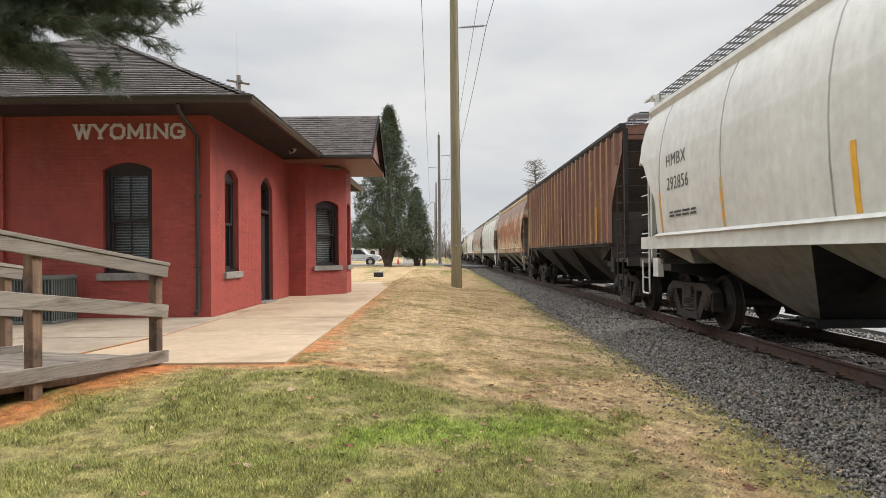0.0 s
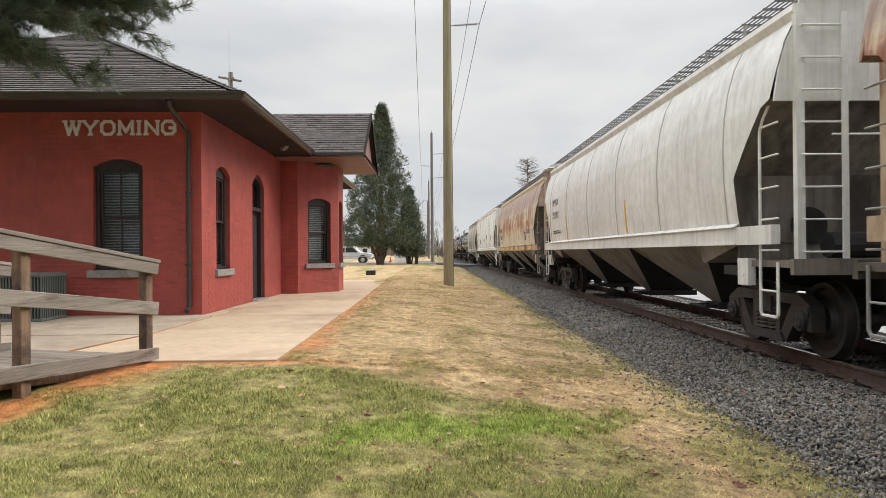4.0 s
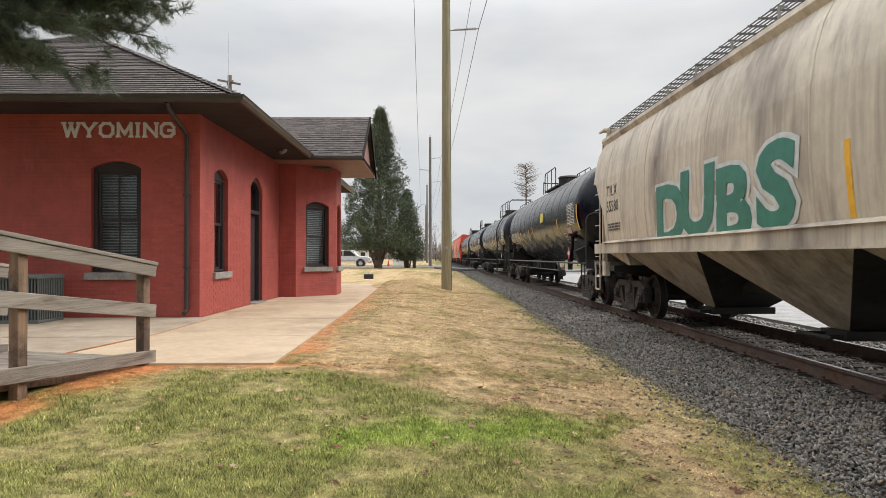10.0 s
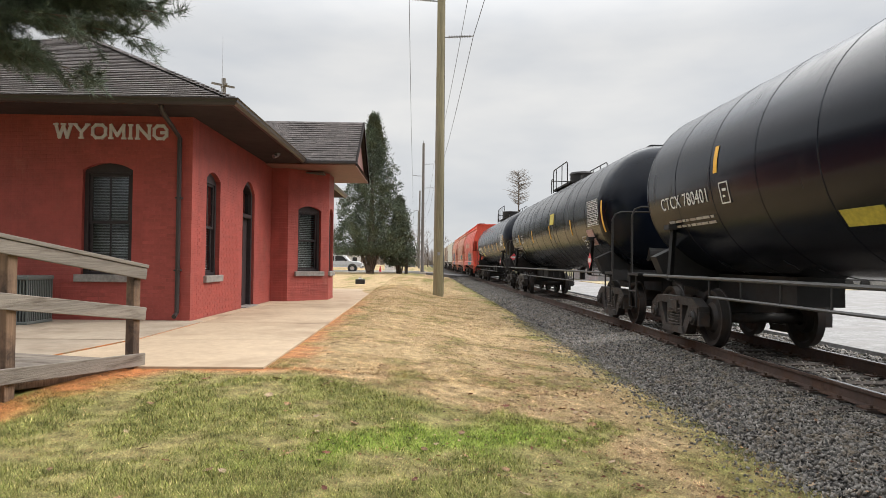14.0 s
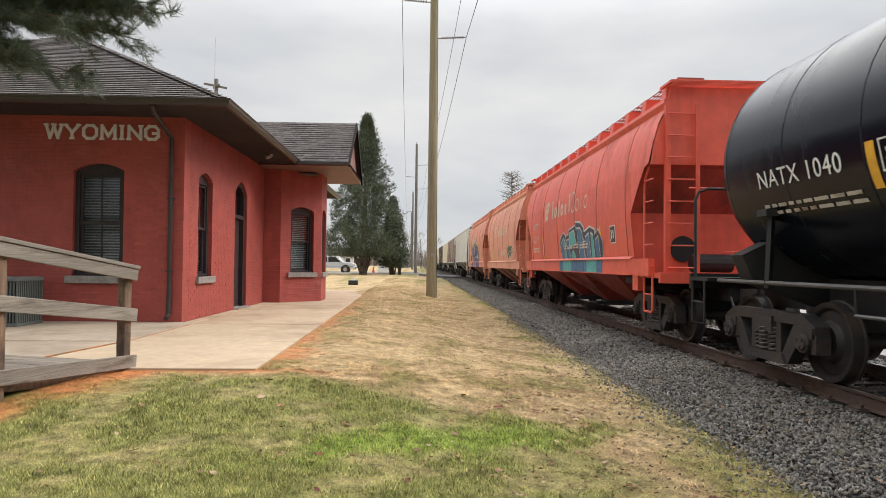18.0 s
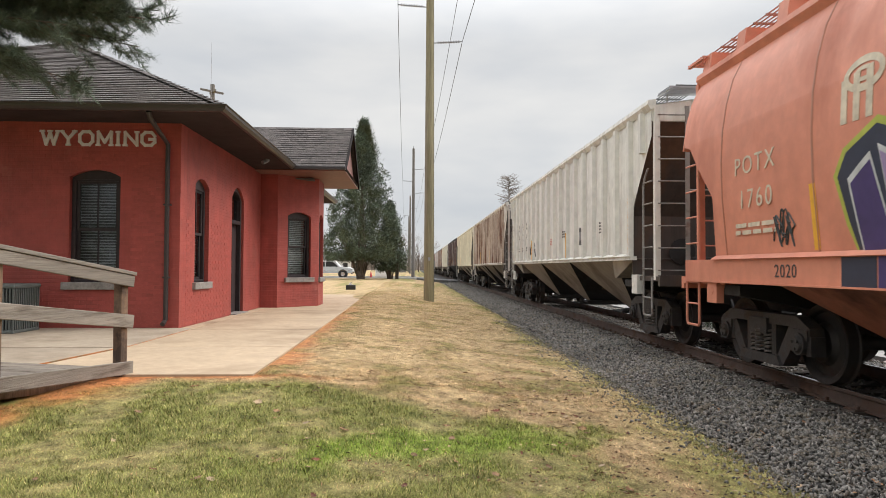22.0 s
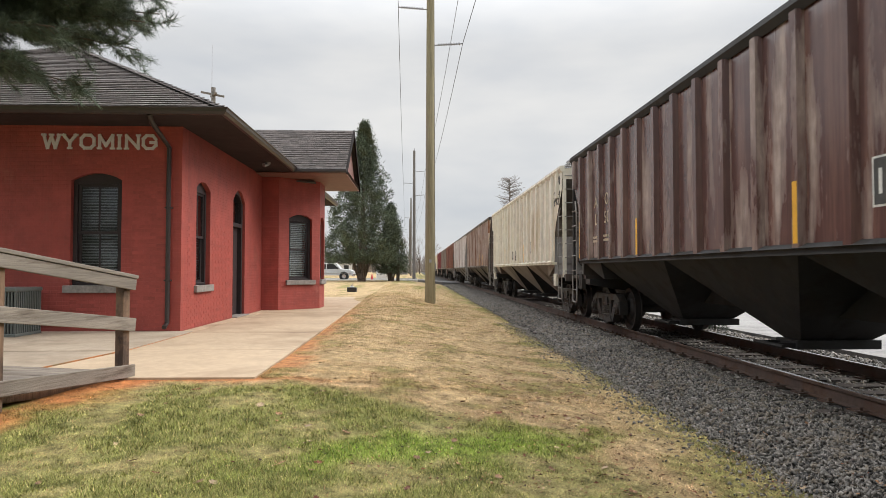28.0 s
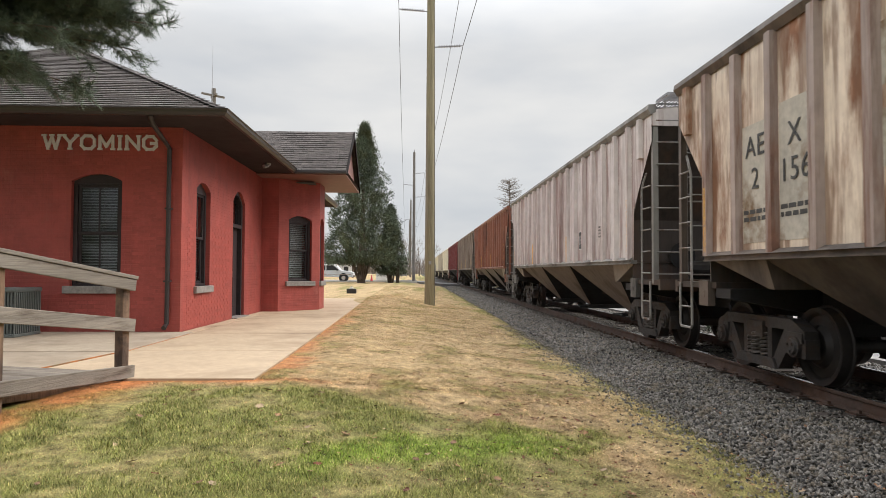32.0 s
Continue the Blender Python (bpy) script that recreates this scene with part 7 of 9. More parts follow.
y0, L = next(it)
car, h = tank_car(y0, L, "long gloss black tank car with a round domed manway", stripes=[END_STRIPE, (-4.8, -0.42, -0.12), (-2.3, -0.42, -0.12), (0.0, -0.42, -0.12), (2.5, -0.42, -0.12), (5.2, -0.42, -0.12)], rail=(-2.0, 1.6), manway=0.15, dome=(0.52, 0.44))
tank_marks(car, h, "NATX 1040", 4)
tank_table(car, -7.1, -0.06)
tank_tag(car, 4.3, -0.51, 0.60, 0.24, M_LEMON, "yellow instruction plate")
diamond(car, pose(-1.475, -6.9, 1.40, 0, 0, -90))
diamond(car, pose(-1.05, -h - 0.39, 1.62), "1075")


def tag(car, kind, y, z, w, hh, material, seed, label="quick spray-painted scrawl"):
    """A scrawl of one thin line on the flank."""
    r = random.Random(seed)
    f1, f2, ph = r.uniform(5.0, 6.5), r.uniform(8.5, 11.0), r.uniform(0, 6)
    pts = []
    for j in range(111):
        u = j / 110
        zz = z + hh * (0.34 * math.sin(6.283 * f1 * u + ph) + 0.18 * math.sin(6.283 * f2 * u))
        pts.append((-(flank(kind, zz) + 0.006), y + w * (0.5 - u) + 0.13 * w * math.cos(6.283 * f1 * u * 1.5), zz))
    part("scrawl", Shape().pipe(pts, 0.010, 4), material, car, label)


def oval(car, kind, y, z, ry, rz, stroke, material, n=28):
    """A plain ring on the flank."""
    s = Shape()
    ring = [[(-(flank(kind, z + (rz - o) * math.sin(a)) + 0.006), y + (ry - o) * math.cos(a), z + (rz - o) * math.sin(a)) for a in [2 * math.pi * i / n for i in range(n)]] for o in (0.0, stroke)]
    part("logo_ring", s.loft(ring, cap=False), material, car)


# fertiliser hoppers
for pt, ut, num, lab in ((P_RED, U_RED, "3234", "bright red covered hopper car with blue spray paint"), (P_SALMON, U_SAL, "1923", "faded salmon covered hopper car"), (P_SALMON2, U_SAL, "1760", "faded red covered hopper car with purple spray paint")):
    y0, L = next(it)
    car, h = hopper("potash", y0, L, pt, lab, ut, 3, roof_paint=ut)
    letter_mat = M_LOGO
    marks(car, "potash", "POTX", h - 2.1, 2.52, 0.30, letter_mat, 1.25)
    marks(car, "potash", num, h - 2.1, 2.12, 0.32, letter_mat, 1.25)
    small_print(car, "potash", h - 1.6, 1.85, 0.9, 2, letter_mat, 23, 0.05)
    for k in range(3):
        strip(car, h - 3.72 - 0.17 * k, 2.62, 3.02 + 0.03 * k, letter_mat, 0.085, "potash", 0.006, "logo_bar", "plain cream logo bar" if k == 0 else "")
    oval(car, "potash", h - 3.98, 3.02, 0.27, 0.16, 0.07, letter_mat)
    oval(car, "potash", h - 3.98, 3.02, 0.13, 0.07, 0.04, letter_mat)
    for k, (rnd, lo, hi, w, st) in enumerate(((0, 2.62, 3.14, 0.13, 0), (1, 2.63, 2.95, 0.36, 0.09), (0, 2.64, 3.08, 0.10, 0), (1, 2.63, 2.95, 0.34, 0.09), (0, 2.64, 2.92, 0.16, 0), (0, 2.64, 3.14, 0.11, 0), (1, 2.62, 3.16, 0.50, 0.045), (1, 2.63, 2.95, 0.36, 0.04), (0, 2.64, 2.95, 0.05, 0), (1, 2.63, 2.95, 0.34, 0.04))):
        y = h - 4.75 - 0.42 * k
        if rnd:
            oval(car, "potash", y, (lo + hi) / 2, w / 2, (hi - lo) / 2, st, letter_mat)
        else:
            strip(car, y, lo, hi, letter_mat, w, "potash", 0.006, "logo_bar", "")
    for y in (h - 3.2, h - 6.2, -h + 3.1):
        strip(car, y, 1.50, 2.15, M_YELLOW, 0.09, "potash")
    small_print(car, "potash", 0.2, 1.9, 1.5, 3, letter_mat, 29, 0.04)
    small_print(car, "potash", -h + 4.9, 1.95, 0.8, 4, letter_mat, 31, 0.04)
    label_box(car, "potash", -h + 2.2, 1.75, 0.36, 0.36)
    if num == "3234":
        wildstyle(car, "potash", h - 5.75, 3.9, 1.44, 0.74, 7, -1.581)
    if num == "1923":
        tag(car, "potash", -h + 3.0, 1.85, 1.0, 0.5, M_TEAL, 3)
    if num == "1760":
        tag(car, "potash", h - 2.65, 1.75, 0.35, 0.4, M_INK, 5)
        wildstyle(car, "potash", h - 3.7, 4.6, 1.44, 1.15, 9, -1.581, (M_LIME, M_NAVY, M_PURPLE, M_LILAC))
        part("lettering", lettering("2020", 0.2, 0.003, 1.1), M_INK, car, m=pose(-1.584, h - 2.7, 1.28, 0, 0, -90))

# rib-sided hoppers
RIBBED = (
    (P_RIBGREY, U_BEIGE, None, "pale grey rib-sided covered hopper car", (("M", "46"), ("W", "25"), ("CX", "42")), M_PATCHGREY),
    (P_RUSTWHITE, U_DARKBROWN, None, "rust-streaked white rib-sided hopper car", (("AE", "14"), ("X", "75"), ("", "0")), M_PATCHGREY),
    (P_CREAM, U_WARM, None, "cream rib-sided covered hopper car", (), None),
    (P_DARK, M_UNDER, M_UNDER, "dark brown rib-sided hopper car with worn patches and painted highlights", (("A", "L"), ("O", "50")), M_PATCHTAN),
    (P_RIBWHITE, U_WARM, None, "pale grey rib-sided hopper car with light rust", (("AE", "40"), ("QX", "44")), M_PATCHGREY),
    (P_PATCH, U_DARKBROWN, U_DARKBROWN, "rust-brown rib-sided hopper car with pale patches", (("AE", "2"), ("X", "156")), M_INK),
    (P_PINK, U_WARM, U_GREY, "pinkish grey rib-sided hopper car", (), None),
    (P_RUSTRED, U_WARM, None, "rust-red rib-sided covered hopper car", (), None),
    (P_UMBER, M_UNDER, None, "grey-brown rib-sided covered hopper car", (), None),
    (P_MAROON, M_UNDER, None, "maroon rib-sided freight car with white stencils", (), None),
    (P_CREAM, U_WARM, None, "cream rib-sided covered hopper car", (), None),
    (P_TAN, U_WARM, None, "tan rib-sided covered hopper car", (), None),
    (P_CREAM, U_WARM, None, "cream rib-sided covered hopper car", (), None),
    (P_UMBER, M_UNDER, None, "grey-brown rib-sided covered hopper car", (), None),
)
for q, (pt, ut, fp, lab, text, ink) in enumerate(RIBBED):
    y0, L = next(it)
    near = q < 9
    if q in (0, 1, 4, 5, 6, 7):
        rib_stain(pt, L, ((0.27, 0.22, 0.17), (0.14, 0.07, 0.042), None, None, (0.30, 0.17, 0.10), (0.16, 0.075, 0.038), (0.20, 0.10, 0.08), (0.12, 0.05, 0.035))[q], (0.25, 0.6, 0, 0, 0.35, 0.7, 0.55, 0.6)[q], (0.10, 0.15, 0, 0, 0.12, 0.24, 0.16, 0.2)[q])
    car, h = hopper("ribbed", y0, L, pt, lab, ut, 3, ribs=18, frame_paint=fp, rung_paint=M_LADDER if near else None, rib_paint=P_RIBRUST if q == 1 else P_RIBMAUVE if q == 5 else None)
    pitch = (2 * h - 2.12) / 17
    for k, (a, b) in enumerate(text):
        y = h - 1.06 - pitch * (k + 1.5)
        if pt == P_PATCH:
            panel(car, "ribbed", y, 1.66, pitch * 0.74, 1.40 + 0.1 * k, M_PATCHPALE, "pale repainted patch")
        if a:
            marks(car, "ribbed", a, y, 2.78, 0.36, ink, out=0.012)
        if b:
            marks(car, "ribbed", b, y, 2.40, 0.36, ink, out=0.012)
        small_print(car, "ribbed", y + 0.28, 2.05, 0.5, 2, ink, q + k, 0.05)
    if near:
        strip(car, h - 1.06, 1.58, 2.45, M_YELLOW, 0.075, "ribbed", 0.080)
        strip(car, -h + 1.06, 1.60, 2.65, M_YELLOW, 0.075, "ribbed", 0.080)
        for k in (5, 9, 12, 14) if q == 5 else (5, 11):
            strip(car, h - 1.06 - pitch * k, 1.58, 2.22, M_YELLOW, 0.085, "ribbed", 0.082)
        label_box(car, "ribbed", -h + 1.06 + pitch * (2.5 if q == 5 else 4.5), 1.85, 0.34, 0.44)
        small_print(car, "ribbed", -h + 1.06 + pitch * (0.5 if q == 5 else 2.6), 2.3, 0.5, 4, M_PATCHGREY if pt not in (P_DARK,) else M_PATCHTAN, q + 40, 0.04)
    if pt == P_PATCH:
        for k in range(4, 10):
            for z0, z1 in ((2.25, 2.75), (2.95, 3.5)):
                panel(car, "ribbed", h - 1.06 - pitch * (k + 0.5), z0 + 0.05 * math.sin(k), pitch * 0.84, z1 - z0, M_PATCHPALE, "pale repainted patch")
    if q == 0:
        tag(car, "ribbed", h - 1.06 - pitch * 4.6, 1.95, pitch * 1.3, 0.62, M_INK, 21)
        small_print(car, "ribbed", h - 1.06 - pitch * 8.2, 2.15, 0.5, 4, M_DULLRED, 77, 0.028)
        small_print(car, "ribbed", h - 1.06 - pitch * 10.1, 2.30, 0.62, 3, M_PATCHGREY, 78, 0.04)
        for k in (9,):
            strip(car, h - 1.06 - pitch * k, 1.58, 2.2, M_YELLOW, 0.08, "ribbed", 0.080)
    if q == 1:
        panel(car, "ribbed", h - 1.06 - pitch * 3.5, 1.75, pitch * 0.78, 0.62, M_PATCHPALE, "pale repainted patch")
        marks(car, "ribbed", "207100", h - 1.06 - pitch * 3.5, 2.24, 0.20, M_INK, out=0.012)
        marks(car, "ribbed", "60900", h - 1.06 - pitch * 3.55, 1.95, 0.20, M_INK, out=0.012)
        strip(car, h - 1.06 - pitch * 2.72, 1.70, 3.6, P_RUSTRUN, 0.12, "ribbed", 0.005, "rust_run", "long run of red rust")
        strip(car, h - 1.06 - pitch * 4.88, 1.65, 3.9, P_RUSTRUN, 0.09, "ribbed", 0.005, "rust_run", "")
    if q == 4:
        tag(car, "ribbed", -h + 0.62, 3.32, 0.75, 0.42, M_PATCHGREY, 4)
        tag(car, "ribbed", -h + 0.40, 3.78, 0.45, 0.26, M_PATCHGREY, 6)
        tag(car, "ribbed", h - 1.06 - pitch * 7.5, 1.85, pitch * 0.8, 0.4, M_INK, 8)
        tag(car, "ribbed", h - 1.06 - pitch * 8.5, 1.85, pitch * 0.8, 0.4, M_INK, 9)
    if pt == P_RUSTWHITE:
        for k, ch in ((5, "7"), (6, "E"), (7, "N")):
            marks(car, "ribbed", ch, h - 1.06 - pitch * (k + 0.5), 2.22, 0.40, M_DULLRED, out=0.012)
        for k in (14,):
            panel(car, "ribbed", h - 1.06 - pitch * (k + 0.5), 1.60, pitch * 0.84, 2.3, P_RUSTRED, "rust-red bare panel")
        panel(car, "ribbed", h - 1.06 - pitch * 15.5, 2.7, pitch * 0.84, 1.2, P_RUSTRED, "rust-red bare panel")
    if pt == P_MAROON:
        small_print(car, "ribbed", h - 4, 3.2, 2.0, 5, M_WHITE, 61, 0.14)


# ---- poles and wires ----
def insulator_arm(parent, side, z, reach=1.25):
    s = Shape().tube((side * 0.12, 0, z - 0.03), (side * reach, 0, z + 0.05), 0.022, n=8)
    for k in range(9):
        u = 0.30 + k * (reach - 0.36) / 9
        s.tube((side * u, 0, z - 0.02 + 0.06 * u), (side * (u + 0.045), 0, z - 0.017 + 0.06 * u), 0.055, 0.055, 10)
    part("insulator_arm", s, M_GALV, parent, "grey post insulator arm")


POLES = ((1.35, -26.5), (0.56, 25.6), (-0.20, 78.0), (-0.95, 130.0), (-1.7, 182.0))
ARMS = ((-1, 11.25), (1, 9.85), (1, 12.65))
for k, (px, py) in enumerate(POLES):
    gz = ground_z(px, py) if k < 2 else -0.1
    pole = thing("utility_pole", px, py, gz, "greenish treated wooden utility pole beside the ballast" if k == 1 else "tall weathered wooden utility pole", "utility pole", "line of poles")
    part("shaft", Shape().tube((0, 0, -0.3), (0, 0, 15.2), 0.205, 0.135, 22), M_POLE if k == 1 else M_GREYPOLE, pole, smooth=True)
    for side, z in ARMS:
        insulator_arm(pole, side, z - gz)
    part("top_pin", Shape().tube((0, 0, 15.2), (0, 0, 15.5), 0.04, n=8), M_GALV, pole)
    if k == 1:
        part("ground_wire", Shape().tube((0.19, -0.10, 0.0), (0.13, -0.07, 12.0), 0.008, n=5), M_WIRE, pole)
        part("tag", Shape().box(-0.05, 0.05, -0.216, -0.207, 1.55, 1.67), M_GALV, pole, "small metal pole tag")

for side, z in ARMS:
    for (xa, ya), (xb, yb) in zip(POLES, POLES[1:]):
        pts = []
        for i in range(21):
            f = i / 20
            pts.append((xa + (xb - xa) * f + side * 1.25, ya + (yb - ya) * f, z + 0.05 - 1.0 * 4 * f * (1 - f) * (0.9 if side < 0 else 0.75)))
        wire = part("power_line", Shape().pipe(pts, 0.012, 5), M_WIRE)
        tagged(wire, "thin dark overhead power line between poles", "power line", "overhead lines")

# ---- pole with a cross-arm and an aerial behind the depot roof ----
tp = thing("telegraph_pole", -13.9, 46.0, -0.1, "old wooden pole with a short cross-arm behind the depot", "telegraph pole")
part("shaft", Shape().tube((0, 0, -0.3), (0, 0, 13.7), 0.2, 0.15, 12), M_GREYPOLE, tp, smooth=True)
part("cross_arm", Shape().beam((-0.78, -0.15, 13.35), (0.78, -0.15, 13.05), 0.10, 0.13), M_GREYPOLE, tp)
part("cross_arm", Shape().beam((-0.3, 0.45, 13.2), (0.35, -0.5, 13.2), 0.10, 0.12), M_GREYPOLE, tp)
aerial = thing("aerial", -13.7, 45.0, 0, "thin whip aerial on a mast", "aerial")
part("mast", Shape().tube((0, 0, -0.2), (0, 0, 12.5), 0.05, 0.04, 8), M_GALV, aerial)
part("whip", Shape().tube((0, 0, 12.5), (0, 0, 16.2), 0.018, 0.008, 6), M_GALV, aerial)


# ---- foliage ----
def needle_tuft(s, p, r, size=0.13, count=20, axis=None):
    """A brush of pine needles as thin slivers round a twig."""
    ax_v = axis or Vector((r.uniform(-1, 1), r.uniform(-1, 1), r.uniform(-0.5, 0.7))).normalized()
    for _ in range(count):
        d = (ax_v * r.uniform(0.2, 1.0) + Vector((r.gauss(0, 0.55), r.gauss(0, 0.55), r.gauss(0, 0.55)))).normalized()
        q = Vector(p) + ax_v * r.uniform(-0.10, 0.06)
        side = d.cross(Vector((r.uniform(-1, 1), r.uniform(-1, 1), r.uniform(-1, 1)))).normalized() * 0.0036
        e = q + d * size * r.uniform(0.7, 1.2)
        s.add([q - side, q + side, e], [(0, 1, 2)])


def pine_bough(start, direction, length, tree, seed, droop=0.05):
    """A limb with side twigs, each carrying needle tufts."""
    r = random.Random(seed)
    d = Vector(direction).normalized()
    limb, tufts = Shape(), []
    p, k = Vector(start), 0
    pts = [p.copy()]
    n = 9
    for i in range(n):
        d = (d + Vector((r.uniform(-0.12, 0.12), r.uniform(-0.12, 0.12), -droop * 0.09 + r.uniform(-0.05, 0.05)))).normalized()
        p = p + d * (length / n)
        pts.append(p.copy())
    for i in range(n):
        limb.tube(pts[i], pts[i + 1], 0.034 * (1 - i / (n + 1)) + 0.004, 0.034 * (1 - (i + 1) / (n + 1)) + 0.004, 6)
    for i in range(2, n + 1):
        for j in range(11):
            side = d.cross(Vector((0, 0, 1))).normalized() * r.choice((-1, 1))
            td = (side * r.uniform(0.4, 1.0) + d * r.uniform(0.2, 0.9) + Vector((0, 0, r.uniform(-0.45, 0.35)))).normalized()
            tl = r.uniform(0.25, 0.75) * (1 - 0.4 * i / n)
            base = pts[i] - d * r.uniform(0, length / n)
            tip = base + td * tl + Vector((0, 0, -0.06))
            limb.tube(base, tip, 0.007, 0.003, 4)
            for m_ in range(int(3 + tl * 7)):
                f = r.uniform(0.2, 1.05)
                tufts.append((base + (tip - base) * f, td))
    part("limb", limb, M_BARK, tree)
    s = Shape()
    for q, td in tufts:
        needle_tuft(s, q, r, 0.16, 22, (td + Vector((r.uniform(-0.5, 0.5), r.uniform(-0.5, 0.5), r.uniform(-0.3, 0.5)))).normalized())
    tagged(part("needles", s, M_PINE, tree), kind="stuff")


pine = thing("pine_tree", -9.3, 8.5, -0.03, "dark green long-needled pine reaching over the depot roof", "pine tree")
part("trunk", Shape().tube((0, 0, -0.2), (0.1, 0.1, 4.5), 0.26, 0.20, 14).tube((0.1, 0.1, 4.5), (0.15, 0.1, 9.0), 0.20, 0.10, 14).tube((0.15, 0.1, 9.0), (0.15, 0.1, 12.0), 0.10, 0.02, 10), M_BARK, pine, smooth=True)
bough_rng = random.Random(31)
for k in range(46):
    f = (k % 23) / 22
    length, tip = 4.15 + 1.98 * f, 3.84 + 1.10 * f + (0 if k < 23 else bough_rng.uniform(0.2, 1.0))
    start, a = 4.35 + 0.5 * f + bough_rng.uniform(-0.1, 0.1) + (0 if k < 23 else 0.35), radians(bough_rng.uniform(-9, 9))
    pine_bough((0.12, 0.1, start), (math.cos(a), math.sin(a), (tip - start) / length + 0.03), length, pine, 100 + k)
for k, (z, ang, ln, up) in enumerate(((5.2, 120, 3, 0.0), (6.0, 200, 3, 0.0), (6.0, 260, 3, 0.0), (7.5, 40, 3.5, 0.05), (8.3, -60, 3, 0.1))):
    a = radians(ang)
    pine_bough((0.12, 0.1, z), (math.cos(a), math.sin(a), up + 0.10), ln, pine, 200 + k)


def cedar(x, y, height, radius, trunks, seed, lean=0.0):
    """A ragged evergreen: splayed stems below, a tapering crown of many small sprays."""
    t = thing("cedar_tree", x, y, -0.06, "dark green conical cedar with bare splayed stems at its foot", "cedar tree")
    r = random.Random(seed)
    part("trunk", Shape().tube((0, 0, -0.2), (lean, 0, height * 0.9), 0.34 * radius / 3, 0.03, 10), M_BARK, t, smooth=True)
    for k in range(trunks):
        a = 2 * math.pi * k / trunks + r.uniform(-0.3, 0.3)
        e = Vector((math.cos(a) * radius * 0.5, math.sin(a) * radius * 0.5, 2.6 * height / 14 + 1.0))
        part("stem", Shape().tube((math.cos(a) * 0.18, math.sin(a) * 0.18, -0.1), e * 0.5 + Vector((0, 0, 0.2)), 0.085, 0.06, 7).tube(e * 0.5 + Vector((0, 0, 0.2)), e, 0.06, 0.025, 7), M_BARK, t)
    s = Shape()
    low = 0.125 * height
    n = int(3000 * (height / 14) * (radius / 3))
    for _ in range(n):
        f = r.random() ** 1.35
        z = low + (height - low) * f
        a = r.uniform(0, 2 * math.pi)
        lump = 1 + 0.22 * math.sin(3 * a + 5 * f * 4 + seed) + 0.20 * math.sin(7 * a + 17 * f) + 0.10 * math.sin(13 * a + 41 * f)
        rim = radius * (1 - f) ** 0.86 * (0.72 + 0.28 * min(1, f / 0.12)) * lump
        q = rim * (1 - 0.75 * r.random() ** 2.2)
        c = Vector((q * math.cos(a) + lean * f, q * math.sin(a), z))
        out = Vector((math.cos(a), math.sin(a), 0.9)).normalized()
        for _j in range(14):
            d = (out + Vector((r.gauss(0, 0.6), r.gauss(0, 0.6), r.gauss(0, 0.55)))).normalized()
            o = c + Vector((r.gauss(0, 0.16), r.gauss(0, 0.16), r.gauss(0, 0.16)))
            w = d.cross(Vector((r.uniform(-1, 1), r.uniform(-1, 1), r.uniform(-1, 1)))).normalized() * r.uniform(0.014, 0.032)
            ln = r.uniform(0.14, 0.34)
            s.add([o - w, o + w, o + d * ln + w * 0.2, o + d * ln * 0.5 - w * 1.4], [(0, 1, 2), (0, 2, 3)])
    tagged(part("crown", s, M_CEDAR, t), kind="stuff")
    return t


cedar(-5.25, 65.0, 15.4, 3.75, 9, 3, 0.25)
cedar(-2.45, 66.5, 7.6, 1.75, 6, 8)


def bare_tree(x, y, height, spread, seed, levels=4, label="leafless winter tree with fine grey twigs", conifer=False):
    t = thing("bare_tree", x, y, -0.1, label, "tree", "winter trees")
    r = random.Random(seed)
    trunk, twigs = Shape(), Shape()
    if conifer:
        trunk.tube((0, 0, -0.2), (0, 0, height), 0.28, 0.03, 9)
        for k in range(110):
            f = 0.66 + 0.34 * k / 110
            a = r.uniform(0, 6.28)
            ln = spread * 0.75 * max(0.05, 1 - ((f - 0.84) / 0.19) ** 2) ** 0.5 * r.uniform(0.5, 1.1)
            b = Vector((0, 0, height * f))
            e = b + Vector((math.cos(a) * ln, math.sin(a) * ln, ln * 0.28))
            twigs.tube(b, e, 0.05, 0.015, 4, False)
            for _ in range(5):
                g = b + (e - b) * r.uniform(0.35, 1.0)
                twigs.tube(g, g + Vector((r.uniform(-0.5, 0.5), r.uniform(-0.5, 0.5), r.uniform(-0.1, 0.4))) * 1.2, 0.022, 0.008, 3, False)
    else:
        def grow(p, d, ln, rad, lv):
            e = p + d * ln
            (trunk if lv >= levels - 1 else twigs).tube(p, e, rad, rad * 0.62, 6 if lv > 1 else 3, False)
            if lv <= 0:
                return
            for _ in range(3 if lv > 1 else 4):
                nd = (d + Vector((r.gauss(0, 0.45), r.gauss(0, 0.45), r.gauss(0.12, 0.25))) * spread).normalized()
                grow(e - d * ln * r.uniform(0, 0.25), nd, ln * r.uniform(0.6, 0.82), rad * 0.55, lv - 1)
        grow(Vector((0, 0, -0.1)), Vector((0, 0, 1)), height * 0.32, height * 0.018, levels)
    part("trunk", trunk, M_BARK, t)
    tagged(part("twig_mass", twigs, M_TWIG, t), kind="stuff")
    return t


